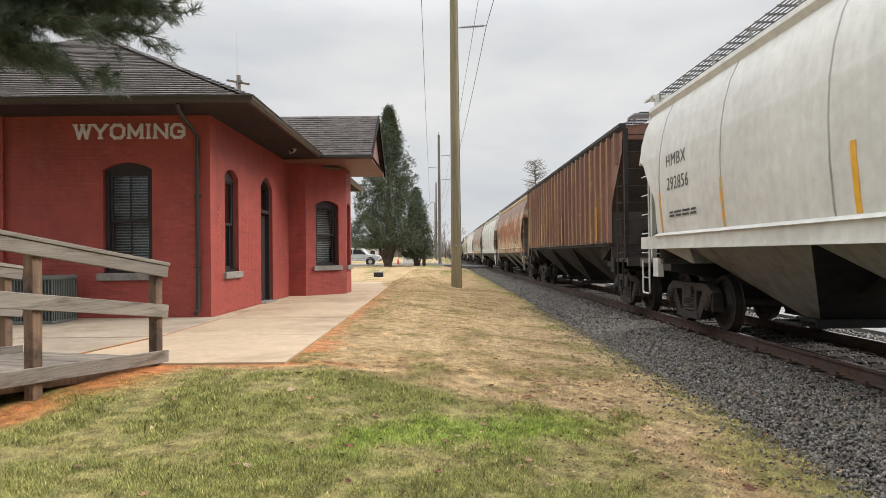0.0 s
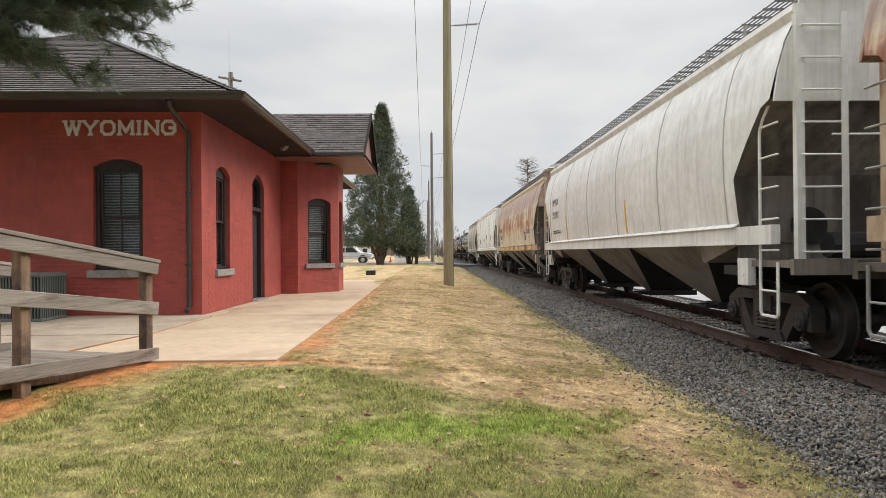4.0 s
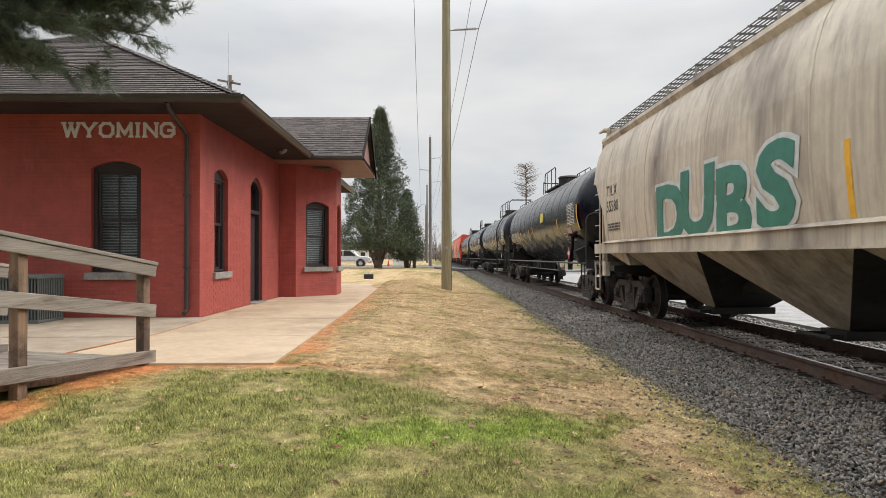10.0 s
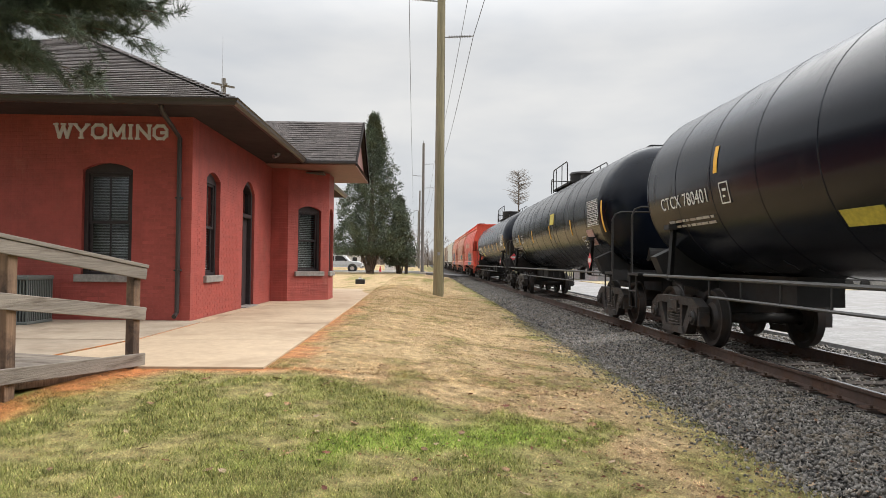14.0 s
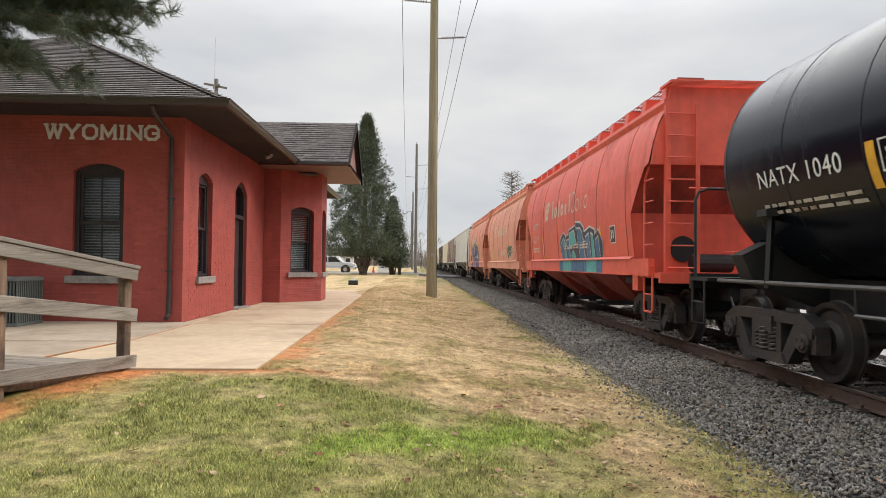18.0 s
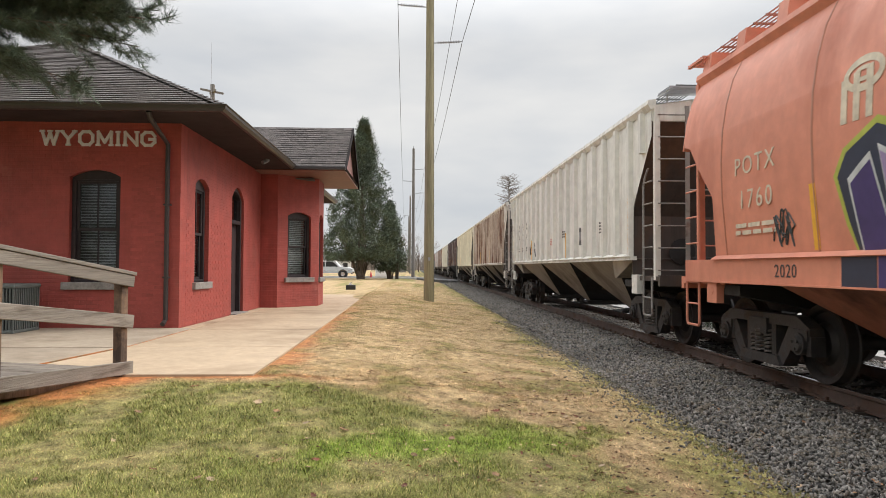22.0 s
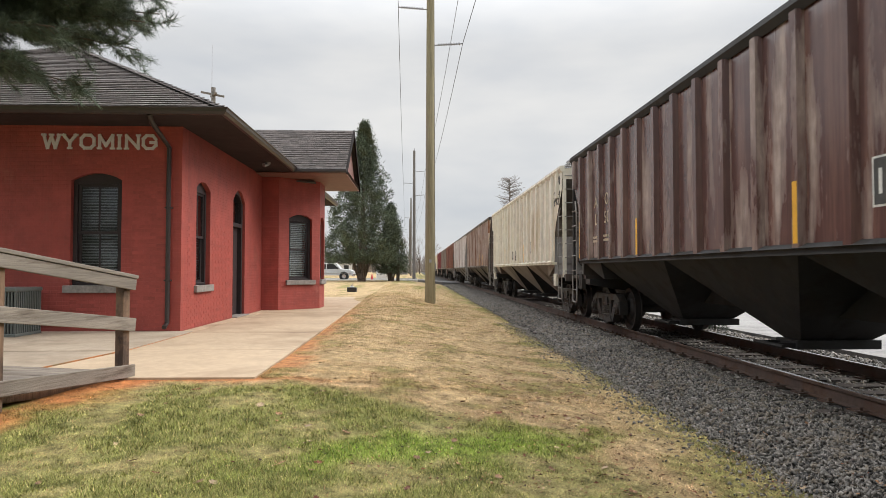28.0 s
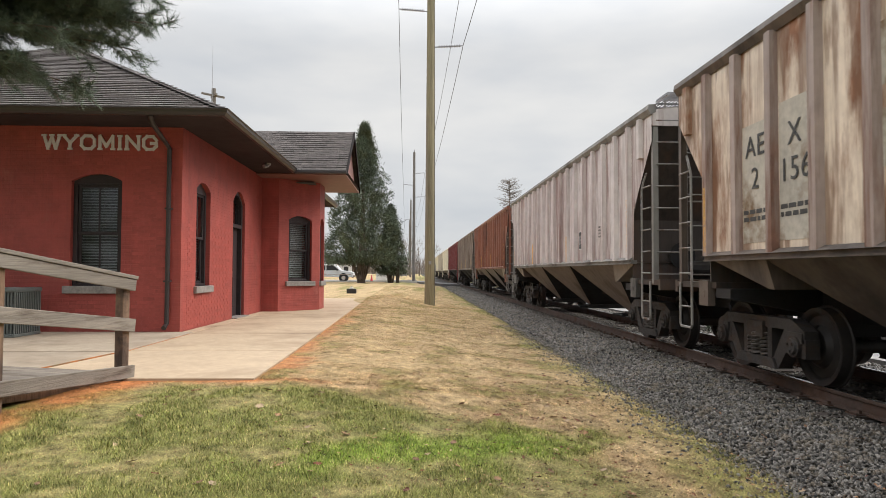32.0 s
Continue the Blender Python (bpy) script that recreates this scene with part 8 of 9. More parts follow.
bare_tree(17.0, 120.0, 17.8, 3.6, 5, conifer=True, label="tall open-branched conifer beyond the train")
far_rng = random.Random(44)
for k, (x, y, hgt) in enumerate(((-14.5, 92, 10), (-11, 118, 11), (-19, 100, 9), (-6.2, 140, 12), (-1.2, 150, 11), (-3.0, 122, 9), (-24, 130, 11), (4.0, 190, 13), (-9, 190, 13), (1.2, 210, 12), (-16, 170, 12), (22, 150, 12), (34, 140, 11), (48, 150, 12))):
    bare_tree(x, y, hgt, 1.0, 60 + k)
woods = Shape()
for k in range(1500):
    x, y = far_rng.uniform(-260, 260), far_rng.uniform(260, 420)
    hh = far_rng.uniform(5, 11)
    for _ in range(5):
        b = Vector((x + far_rng.uniform(-1.5, 1.5), y, 0))
        woods.tube(b, b + Vector((far_rng.uniform(-1.6, 1.6), far_rng.uniform(-1, 1), hh * far_rng.uniform(0.7, 1.1))), 0.18, 0.04, 3, False)
tagged(part("far_woods", woods, M_TWIG), "grey leafless woods on the horizon", "woods", kind="stuff")

# trees added out of view close the place, block low sky, show in panes
belt, belt_rng = Shape(), random.Random(91)
belt_leaf = Shape()
for k in range(64):
    x, y, hh = belt_rng.uniform(-45, 30), belt_rng.uniform(-30, -21), belt_rng.uniform(9, 14)
    belt.tube((x, y, -0.6), (x + belt_rng.uniform(-0.5, 0.5), y, hh), 0.22, 0.05, 6, False)
    for j in range(260):
        f = belt_rng.random()
        q, a = (1 - f) ** 0.7 * 2.9 * math.sqrt(belt_rng.random()), belt_rng.uniform(0, 6.283)
        o = Vector((x + q * math.cos(a), y + q * math.sin(a), 0.8 + (hh - 0.8) * f))
        d = Vector((belt_rng.gauss(0, 1), belt_rng.gauss(0, 1), belt_rng.gauss(0, 0.7))).normalized() * belt_rng.uniform(0.3, 0.8)
        w = d.cross(Vector((belt_rng.uniform(-1, 1), belt_rng.uniform(-1, 1), belt_rng.uniform(-1, 1)))).normalized() * belt_rng.uniform(0.10, 0.24)
        belt_leaf.add([o - w, o + w, o + d + w * 0.4, o + d - w * 0.6], [(0, 1, 2, 3)])
woods_south = thing("sky_blocking_trees", 0, 0, 0, "unseen belt of dark evergreens behind the lawn, added to block low sky", "woods")
tagged(part("trunks", belt, M_BARK, woods_south), kind="stuff")
tagged(part("foliage", belt_leaf, M_CEDAR, woods_south), kind="stuff")

# ---- beyond the street ----
pickup = thing("pickup_truck", -9.6, 74.0, 0.01, "white extended-cab pickup truck on the street", "pickup truck")
prof = [(-2.75, 0.50), (-2.78, 1.02), (-2.70, 1.08), (-0.92, 1.10), (-0.85, 1.14), (-0.72, 1.72), (-0.50, 1.84), (0.72, 1.84), (0.92, 1.78), (1.45, 1.20), (2.50, 1.10), (2.76, 0.96), (2.80, 0.48)]
part("body", Shape().prism(prof, "y", -0.95, 0.95), M_WHITEPAINT, pickup, bevel=0.05)
part("side_glass", Shape().prism([(-0.76, 1.18), (-0.62, 1.70), (-0.18, 1.73), (-0.18, 1.18)], "y", -0.958, -0.945), M_BLACK, pickup, "dark rear cab window")
part("side_glass", Shape().prism([(-0.08, 1.18), (-0.08, 1.73), (0.70, 1.73), (1.24, 1.20)], "y", -0.958, -0.945), M_BLACK, pickup, "dark door window")
part("side_moulding", Shape().box(-2.6, 2.6, -0.965, -0.95, 0.70, 0.76), M_CHROME, pickup)
part("bumper", Shape().box(2.72, 2.92, -0.9, 0.9, 0.45, 0.68), M_CHROME, pickup, bevel=0.04)
part("bumper", Shape().box(-2.92, -2.74, -0.9, 0.9, 0.45, 0.66), M_CHROME, pickup, bevel=0.04)
part("headlight", Shape().box(2.55, 2.79, -0.93, -0.55, 0.78, 0.96), M_GALV, pickup, "clear headlight")
part("door_mirror", Shape().box(1.02, 1.19, -1.15, -0.96, 1.16, 1.36), M_BLACK, pickup, bevel=0.03)
for wx in (-1.75, 1.78):
    part("wheel_arch", Shape().tube((wx, -0.962, 0.40), (wx, -0.70, 0.40), 0.50, n=24), M_BLACK, pickup)
    for wy in (-0.82, 0.82):
        wh = part("wheel", Shape().tube((wx, wy - 0.145, 0.38), (wx, wy + 0.12, 0.38), 0.385, n=26), M_TYRE, pickup, bevel=0.03)
        part("rim", Shape().tube((wx, wy - 0.15, 0.38), (wx, wy - 0.12, 0.38), 0.23, n=18), M_CHROME, wh)

shed = thing("utility_cabinet", -3.95, 84.0, 0.0, "white painted metal utility cabinet", "cabinet")
part("box", Shape().box(-0.95, 0.95, -0.6, 0.6, 0, 2.5), M_WHITEPAINT, shed, bevel=0.03)
part("roof", Shape().box(-1.02, 1.02, -0.68, 0.68, 2.5, 2.6), M_KERB, shed, bevel=0.02)
part("door", Shape().box(-0.4, 0.5, -0.63, -0.6, 0.15, 2.2), M_WHITEPAINT, shed, bevel=0.01)
flood = thing("ground_floodlight", -3.25, 34.3, ground_z(-3.25, 34.3), "small dark floodlight box on the lawn", "floodlight")
part("housing", Shape().box(-0.24, 0.24, -0.16, 0.16, 0.0, 0.24), M_BLACK, flood, bevel=0.02)
part("lens", Shape().box(-0.10, 0.10, -0.08, 0.08, 0.24, 0.30), M_WHITEPAINT, flood, "pale lens on top", bevel=0.02)
part("bracket", Shape().tube((-0.06, 0, 0.30), (0.04, 0, 0.38), 0.02, n=8), M_GALV, flood)
post_a = thing("short_post", -1.75, 66.0, -0.08, "dark square wooden post by the cedars", "post")
part("post", Shape().box(-0.16, 0.16, -0.16, 0.16, -0.1, 1.75), M_TIE, post_a, bevel=0.02)
sign = thing("marker_sign", 1.6, 61.0, -0.2, "thin steel marker post by the street", "sign post")
part("post", Shape().tube((0, 0, -0.1), (0, 0, 1.7), 0.03, n=8), M_GALV, sign)
cone = thing("orange_cone", -4.7, 72.0, 0.01, "orange traffic cone on the street", "traffic cone")
part("cone", Shape().tube((0, 0, 0.03), (0, 0, 0.7), 0.16, 0.03, 14).box(-0.2, 0.2, -0.2, 0.2, 0, 0.03), M_REDPLAC, cone)
for k, (x, y, w, d, hh, c) in enumerate(((-16, 150, 9, 8, 4.2, M_WHITEPAINT), (-4.6, 165, 5, 6, 3.6, M_LOT), (-27, 160, 12, 9, 4.6, M_BRICK_PLAIN), (26, 175, 14, 9, 4.5, M_LOT))):
    b = thing("far_house", x, y, 0, "small pale house far beyond the street", "house", "far houses")
    part("wall", Shape().box(-w / 2, w / 2, -d / 2, d / 2, -0.2, hh * 0.62), c, b)
    part("roof", Shape().prism([(-d / 2 - 0.4, hh * 0.62), (d / 2 + 0.4, hh * 0.62), (0, hh)], "x", -w / 2 - 0.3, w / 2 + 0.3), M_SHINGLE, b)
    for q in (-0.28, 0.1, 0.32):
        part("window", Shape().box(q * w - 0.5, q * w + 0.5, -d / 2 - 0.03, -d / 2 + 0.02, 0.9, 2.1), M_BLACK, b)
box_m = thing("signal_box", 1.9, 74.0, 0, "grey relay box on a post by the crossing", "signal box")
part("post", Shape().tube((0, 0, -0.3), (0, 0, 1.5), 0.06, n=8), M_GALV, box_m)
part("case", Shape().box(-0.35, 0.35, -0.25, 0.25, 1.0, 1.9), M_GALV, box_m, bevel=0.02)

# ---- across the track: roadside clutter and a low bush ----
across = random.Random(71)
verge = structure(part("verge", Shape().box(14, 90, 44.0, 60, -0.6, -0.40), M_DRYGRASS := mat("dry_verge_grass", (0.40, 0.33, 0.20), 0.95, grain=8, grain_amount=0.35, spots=(0.25, 0.22, 0.10), spot_scale=0.5)), "dry tan grass verge across the lot", "verge")
for k in range(13):
    x = 15.5 + 1.55 * k + across.uniform(-0.3, 0.3)
    kind = k % 4
    if kind == 0:
        b = thing("white_gate_pillar", x, 46.5, -0.42, "white painted square pillar", "pillar", "roadside pillars")
        part("pillar", Shape().box(-0.32, 0.32, -0.32, 0.32, 0, 2.2).box(-0.4, 0.4, -0.4, 0.4, 2.2, 2.3), M_WHITEPAINT, b, bevel=0.02)
    elif kind == 1:
        b = thing("red_drum", x, 47.5, -0.42, "red steel drum in the yard", "drum", "yard drums")
        part("drum", Shape().tube((0, 0, 0), (0, 0, 0.95), 0.34, n=16), M_REDPLAC, b)
        part("rim", Shape().tube((0, 0, 0.92), (0, 0, 0.97), 0.355, n=16), M_GALV, b)
    elif kind == 2:
        b = thing("parked_trailer", x, 48.0, -0.42, "dark flat trailer parked in the yard", "trailer", "yard trailers")
        part("bed", Shape().box(-0.85, 0.85, -1.2, 1.2, 0.55, 0.70), M_UNDER, b)
        for sx in (-0.6, 0.6):
            part("wheel", Shape().tube((sx, -1.22, 0.32), (sx, -1.02, 0.32), 0.32, n=16), M_TYRE, b)
        part("load", Shape().box(-0.55, 0.5, -0.8, 0.8, 0.70, 1.5), across.choice((M_REDPLAC, M_GALV, M_WHITEPAINT)), b, bevel=0.05)
    else:
        b = thing("yard_crate", x, 47.0, -0.42, "pale stacked crate in the yard", "crate", "yard crates")
        part("crate", Shape().box(-0.6, 0.6, -0.5, 0.5, 0, 1.3), across.choice((M_LOT, M_GALV, M_TIE)), b, bevel=0.02)
yard = thing("yard_building", 40, 66, -0.42, "long low pale building across the lot", "building")
part("wall", Shape().box(-24, 24, -5, 5, -0.2, 3.4), M_LOT, yard)
part("roof", Shape().prism([(-5.6, 3.4), (5.6, 3.4), (0, 5.0)], "x", -24.5, 24.5), M_GALV, yard)
for k in range(9):
    part("door", Shape().box(-21 + 5 * k, -18.4 + 5 * k, -5.03, -4.98, 0.1, 2.6), M_BLACK if k % 2 else M_GALV, yard)
bush = thing("low_bush", 7.75, 17.0, -0.46, "small dark evergreen bush beside the far rail", "bush")
s, br_ = Shape(), random.Random(9)
for k in range(420):
    a, f = br_.uniform(0, 6.28), br_.random()
    q = 0.26 * math.sqrt(br_.random()) * (1.1 - 0.4 * f)
    o = Vector((q * math.cos(a) + 0.06 * math.sin(5 * f), q * math.sin(a), 0.03 + 0.50 * f))
    d = (Vector((math.cos(a), math.sin(a), 0.8)) + Vector((br_.gauss(0, 0.5), br_.gauss(0, 0.5), br_.gauss(0, 0.5)))).normalized()
    w = d.cross(Vector((br_.uniform(-1, 1), br_.uniform(-1, 1), br_.uniform(-1, 1)))).normalized() * 0.012
    s.add([o - w, o + w, o + d * 0.13], [(0, 1, 2)])
tagged(part("foliage", s, M_CEDAR, bush), kind="stuff")
part("stem", Shape().tube((0, 0, -0.05), (0, 0, 0.4), 0.03, 0.01, 6), M_BARK, bush)


# ---- grass, stones and leaves on the ground ----
def scatter(name, material, verts, faces, colours=None, label="", category=""):
    me = bpy.data.meshes.new(name)
    v, f = np.asarray(verts, dtype=np.float32), np.asarray(faces, dtype=np.int32)
    me.vertices.add(len(v))
    me.vertices.foreach_set("co", v.ravel())
    k = f.shape[1]
    me.loops.add(f.size)
    me.loops.foreach_set("vertex_index", f.ravel())
    me.polygons.add(len(f))
    me.polygons.foreach_set("loop_start", np.arange(0, f.size, k, dtype=np.int32))
    me.update(calc_edges=True)
    if colours is not None:
        tone(me, colours)
    me.materials.append(material)
    return tagged(new(name, me), label, category, kind="stuff")


def turf_grid(x0, x1, y0, y1, step):
    """Tones and heights of the lawn on a fine grid, for quick look-up."""
    nx_, ny_ = int((x1 - x0) / step) + 1, int((y1 - y0) / step) + 1
    col = np.array([[turf(x0 + i * step, y0 + j * step) for i in range(nx_)] for j in range(ny_)], dtype=np.float32)
    hgt = np.array([[ground_z(x0 + i * step, y0 + j * step) for i in range(nx_)] for j in range(ny_)], dtype=np.float32)
    wav = np.array([[noise.noise(((x0 + i * step) * 1.9, (y0 + j * step) * 1.9, 5.3)) for i in range(nx_)] for j in range(ny_)], dtype=np.float32)
    return x0, y0, step, col, hgt, wav


def blades(count, seed, area, height, grid):
    r = np.random.default_rng(seed)
    x, y = area(r, count)
    x0, y0, step, col, hgt, wav = grid
    i = np.clip(np.rint((x - x0) / step + r.uniform(-0.5, 0.5, count)).astype(int), 0, col.shape[1] - 1)
    j = np.clip(np.rint((y - y0) / step + r.uniform(-0.5, 0.5, count)).astype(int), 0, col.shape[0] - 1)
    c, z, n1 = col[j, i], hgt[j, i], wav[j, i]
    keep = ~((y > 6.95) & (x < -1.64 - 0.32 * (y - 7.0) / 20.5 + 0.02)) & ~((y < 7.0) & (x < -3.02 + 0.27 * (y - 7.0)))
    keep &= ~((c[:, 0] > 0.33) & (c[:, 2] < 0.095) & (r.random(count) < 0.75))
    keep &= r.random(count) > np.clip((x + 0.5 * n1 - 2.65) / 0.6, 0, 1)
    x, y, c, z, n1 = x[keep], y[keep], c[keep], z[keep], n1[keep]
    n = len(x)
    green = c[:, 1] > c[:, 0] * 0.93
    h = height * r.uniform(0.35, 1.2, n) * np.where(green, 1.0, 0.55) * (0.85 + 0.5 * n1)
    a = r.uniform(0, 6.283, n)
    lean = r.uniform(0.4, 1.6, n) * h * np.where(green, 1.0, 2.6)
    w = r.uniform(0.0013, 0.0027, n) * (1 + 0.11 * np.maximum(0, y - 4))
    dx, dy = np.cos(a), np.sin(a)
    V = np.stack([np.stack([x - dy * w, y + dx * w, z - 0.004], 1), np.stack([x + dy * w, y - dx * w, z - 0.004], 1), np.stack([x + dx * lean, y + dy * lean, z + np.maximum(0.006, h)], 1)], 1).reshape(-1, 3)
    k = r.random(n)[:, None]
    straw, dark, tan = np.array(STRAW), np.array((0.075, 0.085, 0.025)), np.array((0.24, 0.13, 0.07))
    g3 = green[:, None]
    col_b = np.where(k < 0.20, np.where(g3, c * 0.5 + straw * 0.5, c * 0.75), np.where(k < 0.30, np.where(g3, dark, tan), np.where((k < 0.36) & ~g3, np.array(GREEN), c)))
    col_b = col_b * r.uniform(0.85, 2.05, (n, 1))
    return V, np.arange(3 * n, dtype=np.int32).reshape(-1, 3), np.repeat(col_b, 3, axis=0)


def near_area(r, n):
    y = 2.4 + 5.4 * r.random(n) ** 1.3
    return (r.random(n) * 2 - 1) * (0.70 * y + 0.35) + 0.05, y


def mid_area(r, n):
    y = 7.0 + 20 * r.random(n) ** 1.6
    return r.uniform(-2.1, 3.2, n), y


def late_area(r, n):
    y = 26.0 + 26 * r.random(n) ** 1.5
    return r.uniform(-4.5, 3.0, n), y


scatter("grass", M_BLADE, *blades(430000, 1, near_area, 0.033, turf_grid(-6.0, 5.5, 2.3, 7.9, 0.05)), "short mown grass, green and straw mixed", "grass")
scatter("grass", M_BLADE, *blades(230000, 2, mid_area, 0.030, turf_grid(-2.3, 3.4, 6.9, 27.2, 0.07)), "dry straw-coloured mown grass", "grass")
def back_area(r, n):
    return r.uniform(-5.5, 3.2, n), r.uniform(-4.5, 2.5, n)


scatter("grass", M_BLADE, *blades(110000, 4, back_area, 0.033, turf_grid(-5.6, 3.4, -4.6, 2.6, 0.1)), "short mown grass, green and straw mixed", "grass")
scatter("grass", M_BLADE, *blades(40000, 3, late_area, 0.05, turf_grid(-4.6, 3.2, 25.9, 52.2, 0.25)), "dry straw-coloured mown grass", "grass")


def stones(count, seed, pick, size):
    """Angular crushed stones: squashed, skewed octahedra."""
    r = np.random.default_rng(seed)
    base = np.array([(1, 0, 0), (-1, 0, 0), (0, 1, 0), (0, -1, 0), (0, 0, 1), (0, 0, -1), (0.62, 0.62, 0.45), (-0.6, 0.6, 0.5)], dtype=np.float32)
    tri = np.array([(0, 6, 4), (6, 2, 4), (2, 7, 4), (7, 1, 4), (1, 3, 4), (3, 0, 4), (0, 2, 6), (2, 1, 7), (0, 3, 5), (3, 1, 5), (1, 2, 5), (2, 0, 5)], dtype=np.int32)
    x, y, z = pick(r, count)
    k = size * r.uniform(0.42, 1.3, count)
    q = base[None] * (1 + r.uniform(-0.42, 0.42, (count, 8, 3))) * np.stack([r.uniform(1.0, 1.5, count), r.uniform(0.55, 1, count), r.uniform(0.4, 0.75, count)], 1)[:, None]
    u = r.standard_normal((count, 4))
    w_, a_, b_, c_ = (u / np.linalg.norm(u, axis=1, keepdims=True)).T
    rot = np.stack([1 - 2 * (b_ * b_ + c_ * c_), 2 * (a_ * b_ - c_ * w_), 2 * (a_ * c_ + b_ * w_), 2 * (a_ * b_ + c_ * w_), 1 - 2 * (a_ * a_ + c_ * c_), 2 * (b_ * c_ - a_ * w_),
                    2 * (a_ * c_ - b_ * w_), 2 * (b_ * c_ + a_ * w_), 1 - 2 * (a_ * a_ + b_ * b_)], 1).reshape(-1, 3, 3)
    V = np.einsum("nij,nkj->nki", rot, q) * k[:, None, None] + np.stack([x, y, z + 0.25 * k], 1)[:, None]
    F = tri[None] + 8 * np.arange(count)[:, None, None]
    return V.reshape(-1, 3), F.reshape(-1, 3)


BED_X, BED_Z = [p[0] for p in bed], [p[1] for p in bed]


def bed_z(x):
    return np.interp(x, BED_X, BED_Z)


def near_bed(r, n):
    y = 3.0 + 11.2 * r.random(n) ** 1.25
    x = 2.80 + 1.75 * r.random(n) ** 0.85
    return x, y, bed_z(x) + 0.012 * r.standard_normal(n)


def far_bed(r, n):
    y = 13 + 57 * r.random(n) ** 1.6
    x = 2.85 + 1.75 * r.random(n) ** 0.85
    return x, y, bed_z(x)


def between(r, n):
    return 4.85 + 1.3 * r.random(n), 4 + 24 * r.random(n) ** 1.4, np.full(n, -0.40)


def beyond(r, n):
    x = 6.4 + 1.7 * r.random(n)
    return x, 8 + 30 * r.random(n) ** 1.2, bed_z(x)


def strays(r, n):
    y = 3.2 + 16 * r.random(n) ** 1.4
    x = 3.05 - np.abs(r.normal(0, 0.36, n))
    return x, y, np.array([ground_z(p, q) for p, q in zip(x, y)]) + 0.05 * np.clip((x - 2.6) / 0.4, 0, 1)


def back_bed(r, n):
    x = 2.80 + 1.75 * r.random(n) ** 0.85
    return x, r.uniform(-5.0, 3.2, n), bed_z(x) + 0.012 * r.standard_normal(n)


for n_, sd, fn, sz in ((16000, 6, back_bed, 0.023), (54000, 1, near_bed, 0.021), (24000, 2, far_bed, 0.034), (9000, 3, between, 0.030), (4500, 4, beyond, 0.036), (7500, 5, strays, 0.017)):
    scatter("ballast_stones", M_STONECHIP, *stones(n_, sd, fn, sz), None, "grey angular crushed stones", "stones")


def leaf_mesh(seed):
    r = random.Random(seed)
    s = Shape()
    n = 7
    top = []
    for k in range(n + 1):
        f = k / n
        w = 0.36 * math.sin(math.pi * min(1, f * 0.92 + 0.06)) * (1 + (0.35 if k % 2 else -0.25))
        top.append((f - 0.5, w, 0.20 * (w ** 2) + 0.22 * (f - 0.5) ** 2 + 0.03 * r.random()))
    v = [(u, w, z) for u, w, z in top] + [(u, -w * r.uniform(0.8, 1.1), z) for u, w, z in top] + [(u, 0, z * 0.4) for u, w, z in top]
    m_ = n + 1
    for k in range(n):
        s.add([v[k], v[k + 1], v[2 * m_ + k + 1], v[2 * m_ + k]], [(0, 1, 2, 3)])
        s.add([v[m_ + k], v[m_ + k + 1], v[2 * m_ + k + 1], v[2 * m_ + k]], [(3, 2, 1, 0)])
    return s


LEAVES = [leaf_mesh(k).mesh("fallen_leaf") for k in range(4)]
for me in LEAVES:
    me.transform(Matrix.Diagonal((0.075, 0.075, 0.07, 1)))
M_LEAFRED = mat("red_brown_dead_leaf", (0.17, 0.055, 0.032), 0.8, grain=30, grain_amount=0.3, random_tint=0.3)
M_LEAFPALE = mat("pale_dead_leaf", (0.42, 0.30, 0.19), 0.8, grain=30, grain_amount=0.25, random_tint=0.3)
lr = random.Random(5)
spots = [(-0.52, 5.15), (-0.30, 5.05), (0.02, 4.62), (0.10, 4.75), (0.30, 4.55), (0.55, 4.35), (0.95, 4.6), (0.62, 3.95), (-1.1, 5.5), (-0.85, 4.3), (-1.55, 4.1), (-1.15, 3.9), (0.80, 4.85), (1.2, 4.9), (-0.2, 4.15)]
spots += [(lr.uniform(-2.2, 2.4), lr.uniform(3.2, 6.5)) for _ in range(45)] + [(lr.gauss(1.35, 0.40), lr.gauss(7.7, 1.0)) for _ in range(110)] + [(lr.uniform(1.2, 4.2), lr.uniform(4, 9)) for _ in range(50)] + [(lr.uniform(-1.2, 2.4), lr.uniform(7, 20)) for _ in range(50)]
for x, y in spots:
    if x < -1.2 and y > 6.8:
        continue
    z = float(bed_z(x)) + 0.03 if x > 2.95 else ground_z(x, y) + 0.014
    lf = part("fallen_leaf", LEAVES[lr.randrange(4)], lr.choice((M_DRYLEAF, M_DRYLEAF, M_LEAFRED, M_LEAFPALE)), None)
    sc = lr.uniform(0.6, 1.25) * (0.7 if y > 6.6 else 1)
    lf.matrix_basis = pose(x, y, z, lr.uniform(-26, 26), lr.uniform(-22, 22), lr.uniform(0, 360)) @ Matrix.Diagonal((sc, sc * lr.uniform(0.55, 1.0), sc * lr.uniform(0.8, 2.4), 1))
    tagged(lf, "curled brown fallen oak leaf on the grass", "leaf", "fallen leaves")



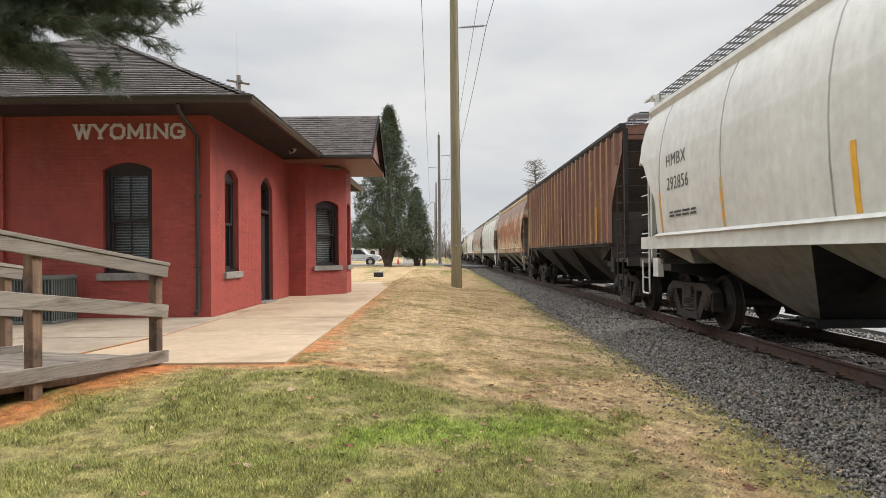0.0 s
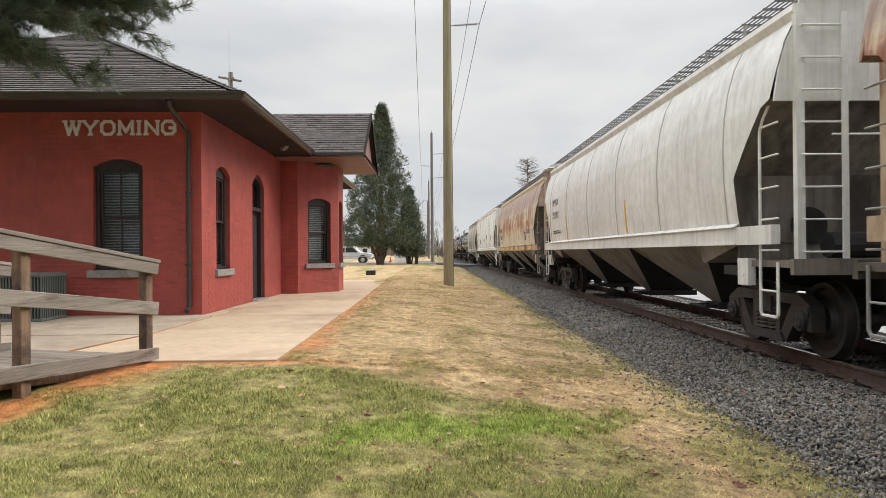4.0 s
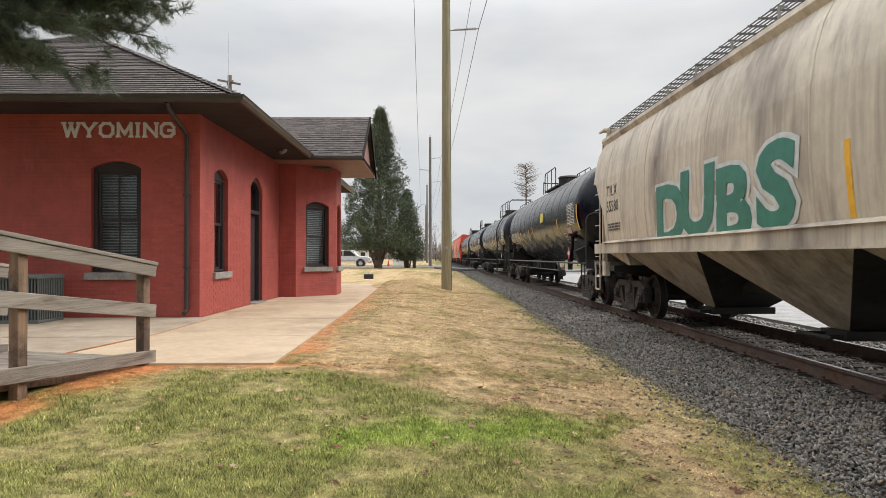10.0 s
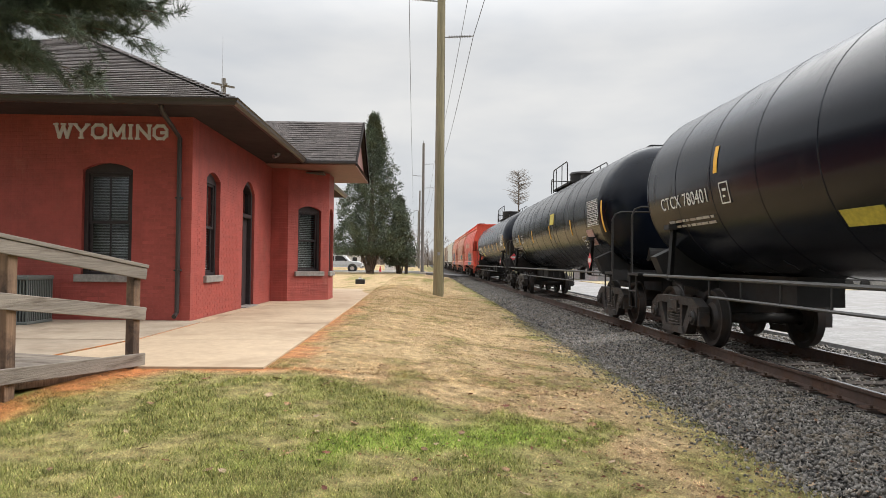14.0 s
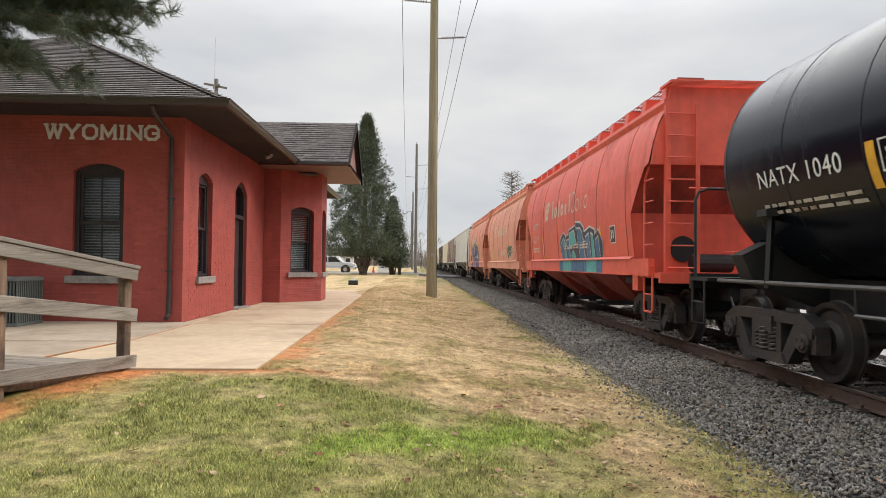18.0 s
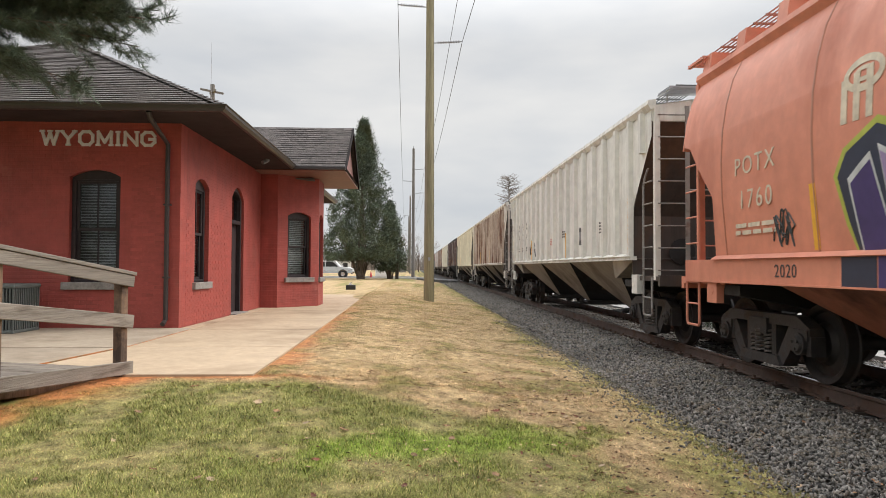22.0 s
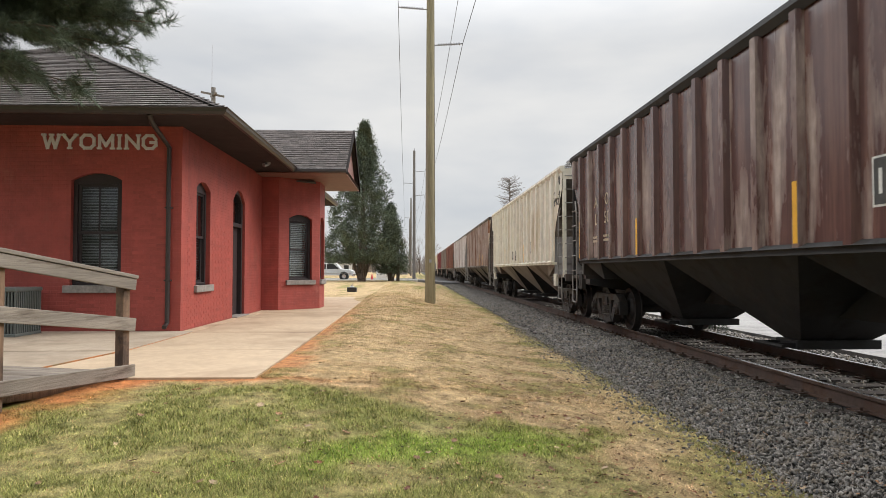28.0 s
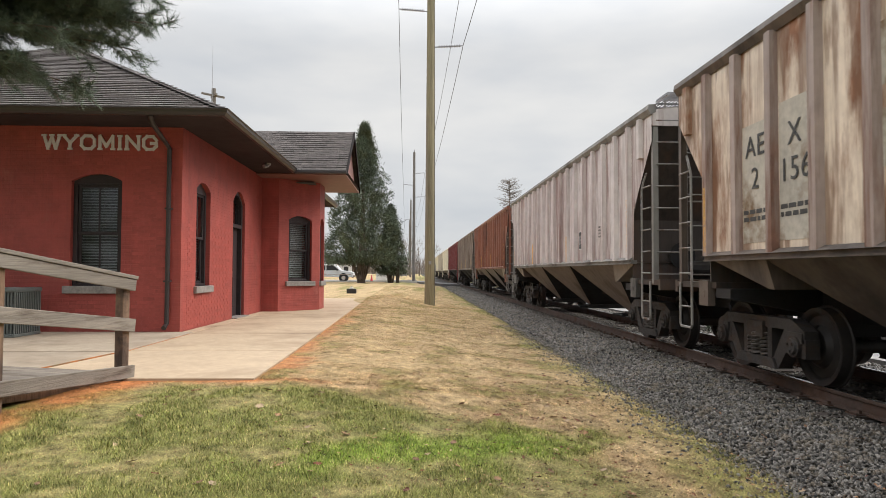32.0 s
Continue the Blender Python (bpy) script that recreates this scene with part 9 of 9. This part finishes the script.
def litter(count, seed):
    """Crumbs of dead leaf and stalk among the straw."""
    r = np.random.default_rng(seed)
    y = 4.2 + 14 * r.random(count) ** 1.5
    x = np.where(r.random(count) < 0.55, r.normal(1.5, 0.75, count), r.uniform(-1.3, 3.3, count))
    ok = (x > -1.45) & (x < 3.6)
    x, y = x[ok], y[ok]
    n = len(x)
    z = np.array([float(bed_z(p)) + 0.02 if p > 3.0 else ground_z(p, q) for p, q in zip(x, y)]) + 0.012
    k = r.uniform(0.006, 0.018, n)
    a = r.uniform(0, 6.283, n)
    V = []
    for da, rr, dz in ((0, 1.2, 0.2), (1.7, 0.6, 0.5), (3.0, 1.0, 0.1), (4.6, 0.55, 0.45)):
        V.append(np.stack([x + k * rr * np.cos(a + da), y + k * rr * np.sin(a + da), z + k * dz * r.uniform(0, 1.6, n)], 1))
    V = np.stack(V, 1).reshape(-1, 3)
    i = 4 * np.arange(n, dtype=np.int32)[:, None]
    F = np.concatenate([i + np.array([0, 1, 2]), i + np.array([0, 2, 3])])
    tones = np.array([(0.17, 0.07, 0.04), (0.10, 0.05, 0.032), (0.30, 0.17, 0.09), (0.40, 0.29, 0.18), (0.06, 0.04, 0.03)])
    return V, F, np.repeat(tones[r.integers(0, 5, n)] * r.uniform(0.7, 1.3, (n, 1)), 4, axis=0)


scatter("leaf_litter", M_BLADE, *litter(3600, 6), "crumbs of dead brown leaves in the straw", "leaf litter")

def motions():
    """The train rolls towards -y at an even speed; its wheels turn while they are within sight."""
    for car_ob, start in CARS:
        walk(car_ob, [(t, pose(TRACK_X, start - SPEED * t, RAIL_Z)) for t in (0.0, 8.0, 16.0, 24.0, SECONDS)])
    step = 2 / FPS
    turn = math.degrees(SPEED * step / WHEEL_R)
    for axle_ob, start, y in AXLES:
        first = (start + y - 55.0) / SPEED
        last = (start + y + 2.0) / SPEED
        k0, k1 = max(0, int(first / step)), min(int(SECONDS / step), int(last / step) + 1)
        if k1 <= k0:
            continue
        rows = [(k * step, pose(0, y, WHEEL_R, (turn * (k - k0)) % 360)) for k in range(k0, k1 + 1)]
        if k0 > 0:
            rows.insert(0, (0.0, pose(0, y, WHEEL_R)))
        if k1 * step < SECONDS - 0.05:
            rows.append((SECONDS, rows[-1][1]))
        walk(axle_ob, rows)


motions()
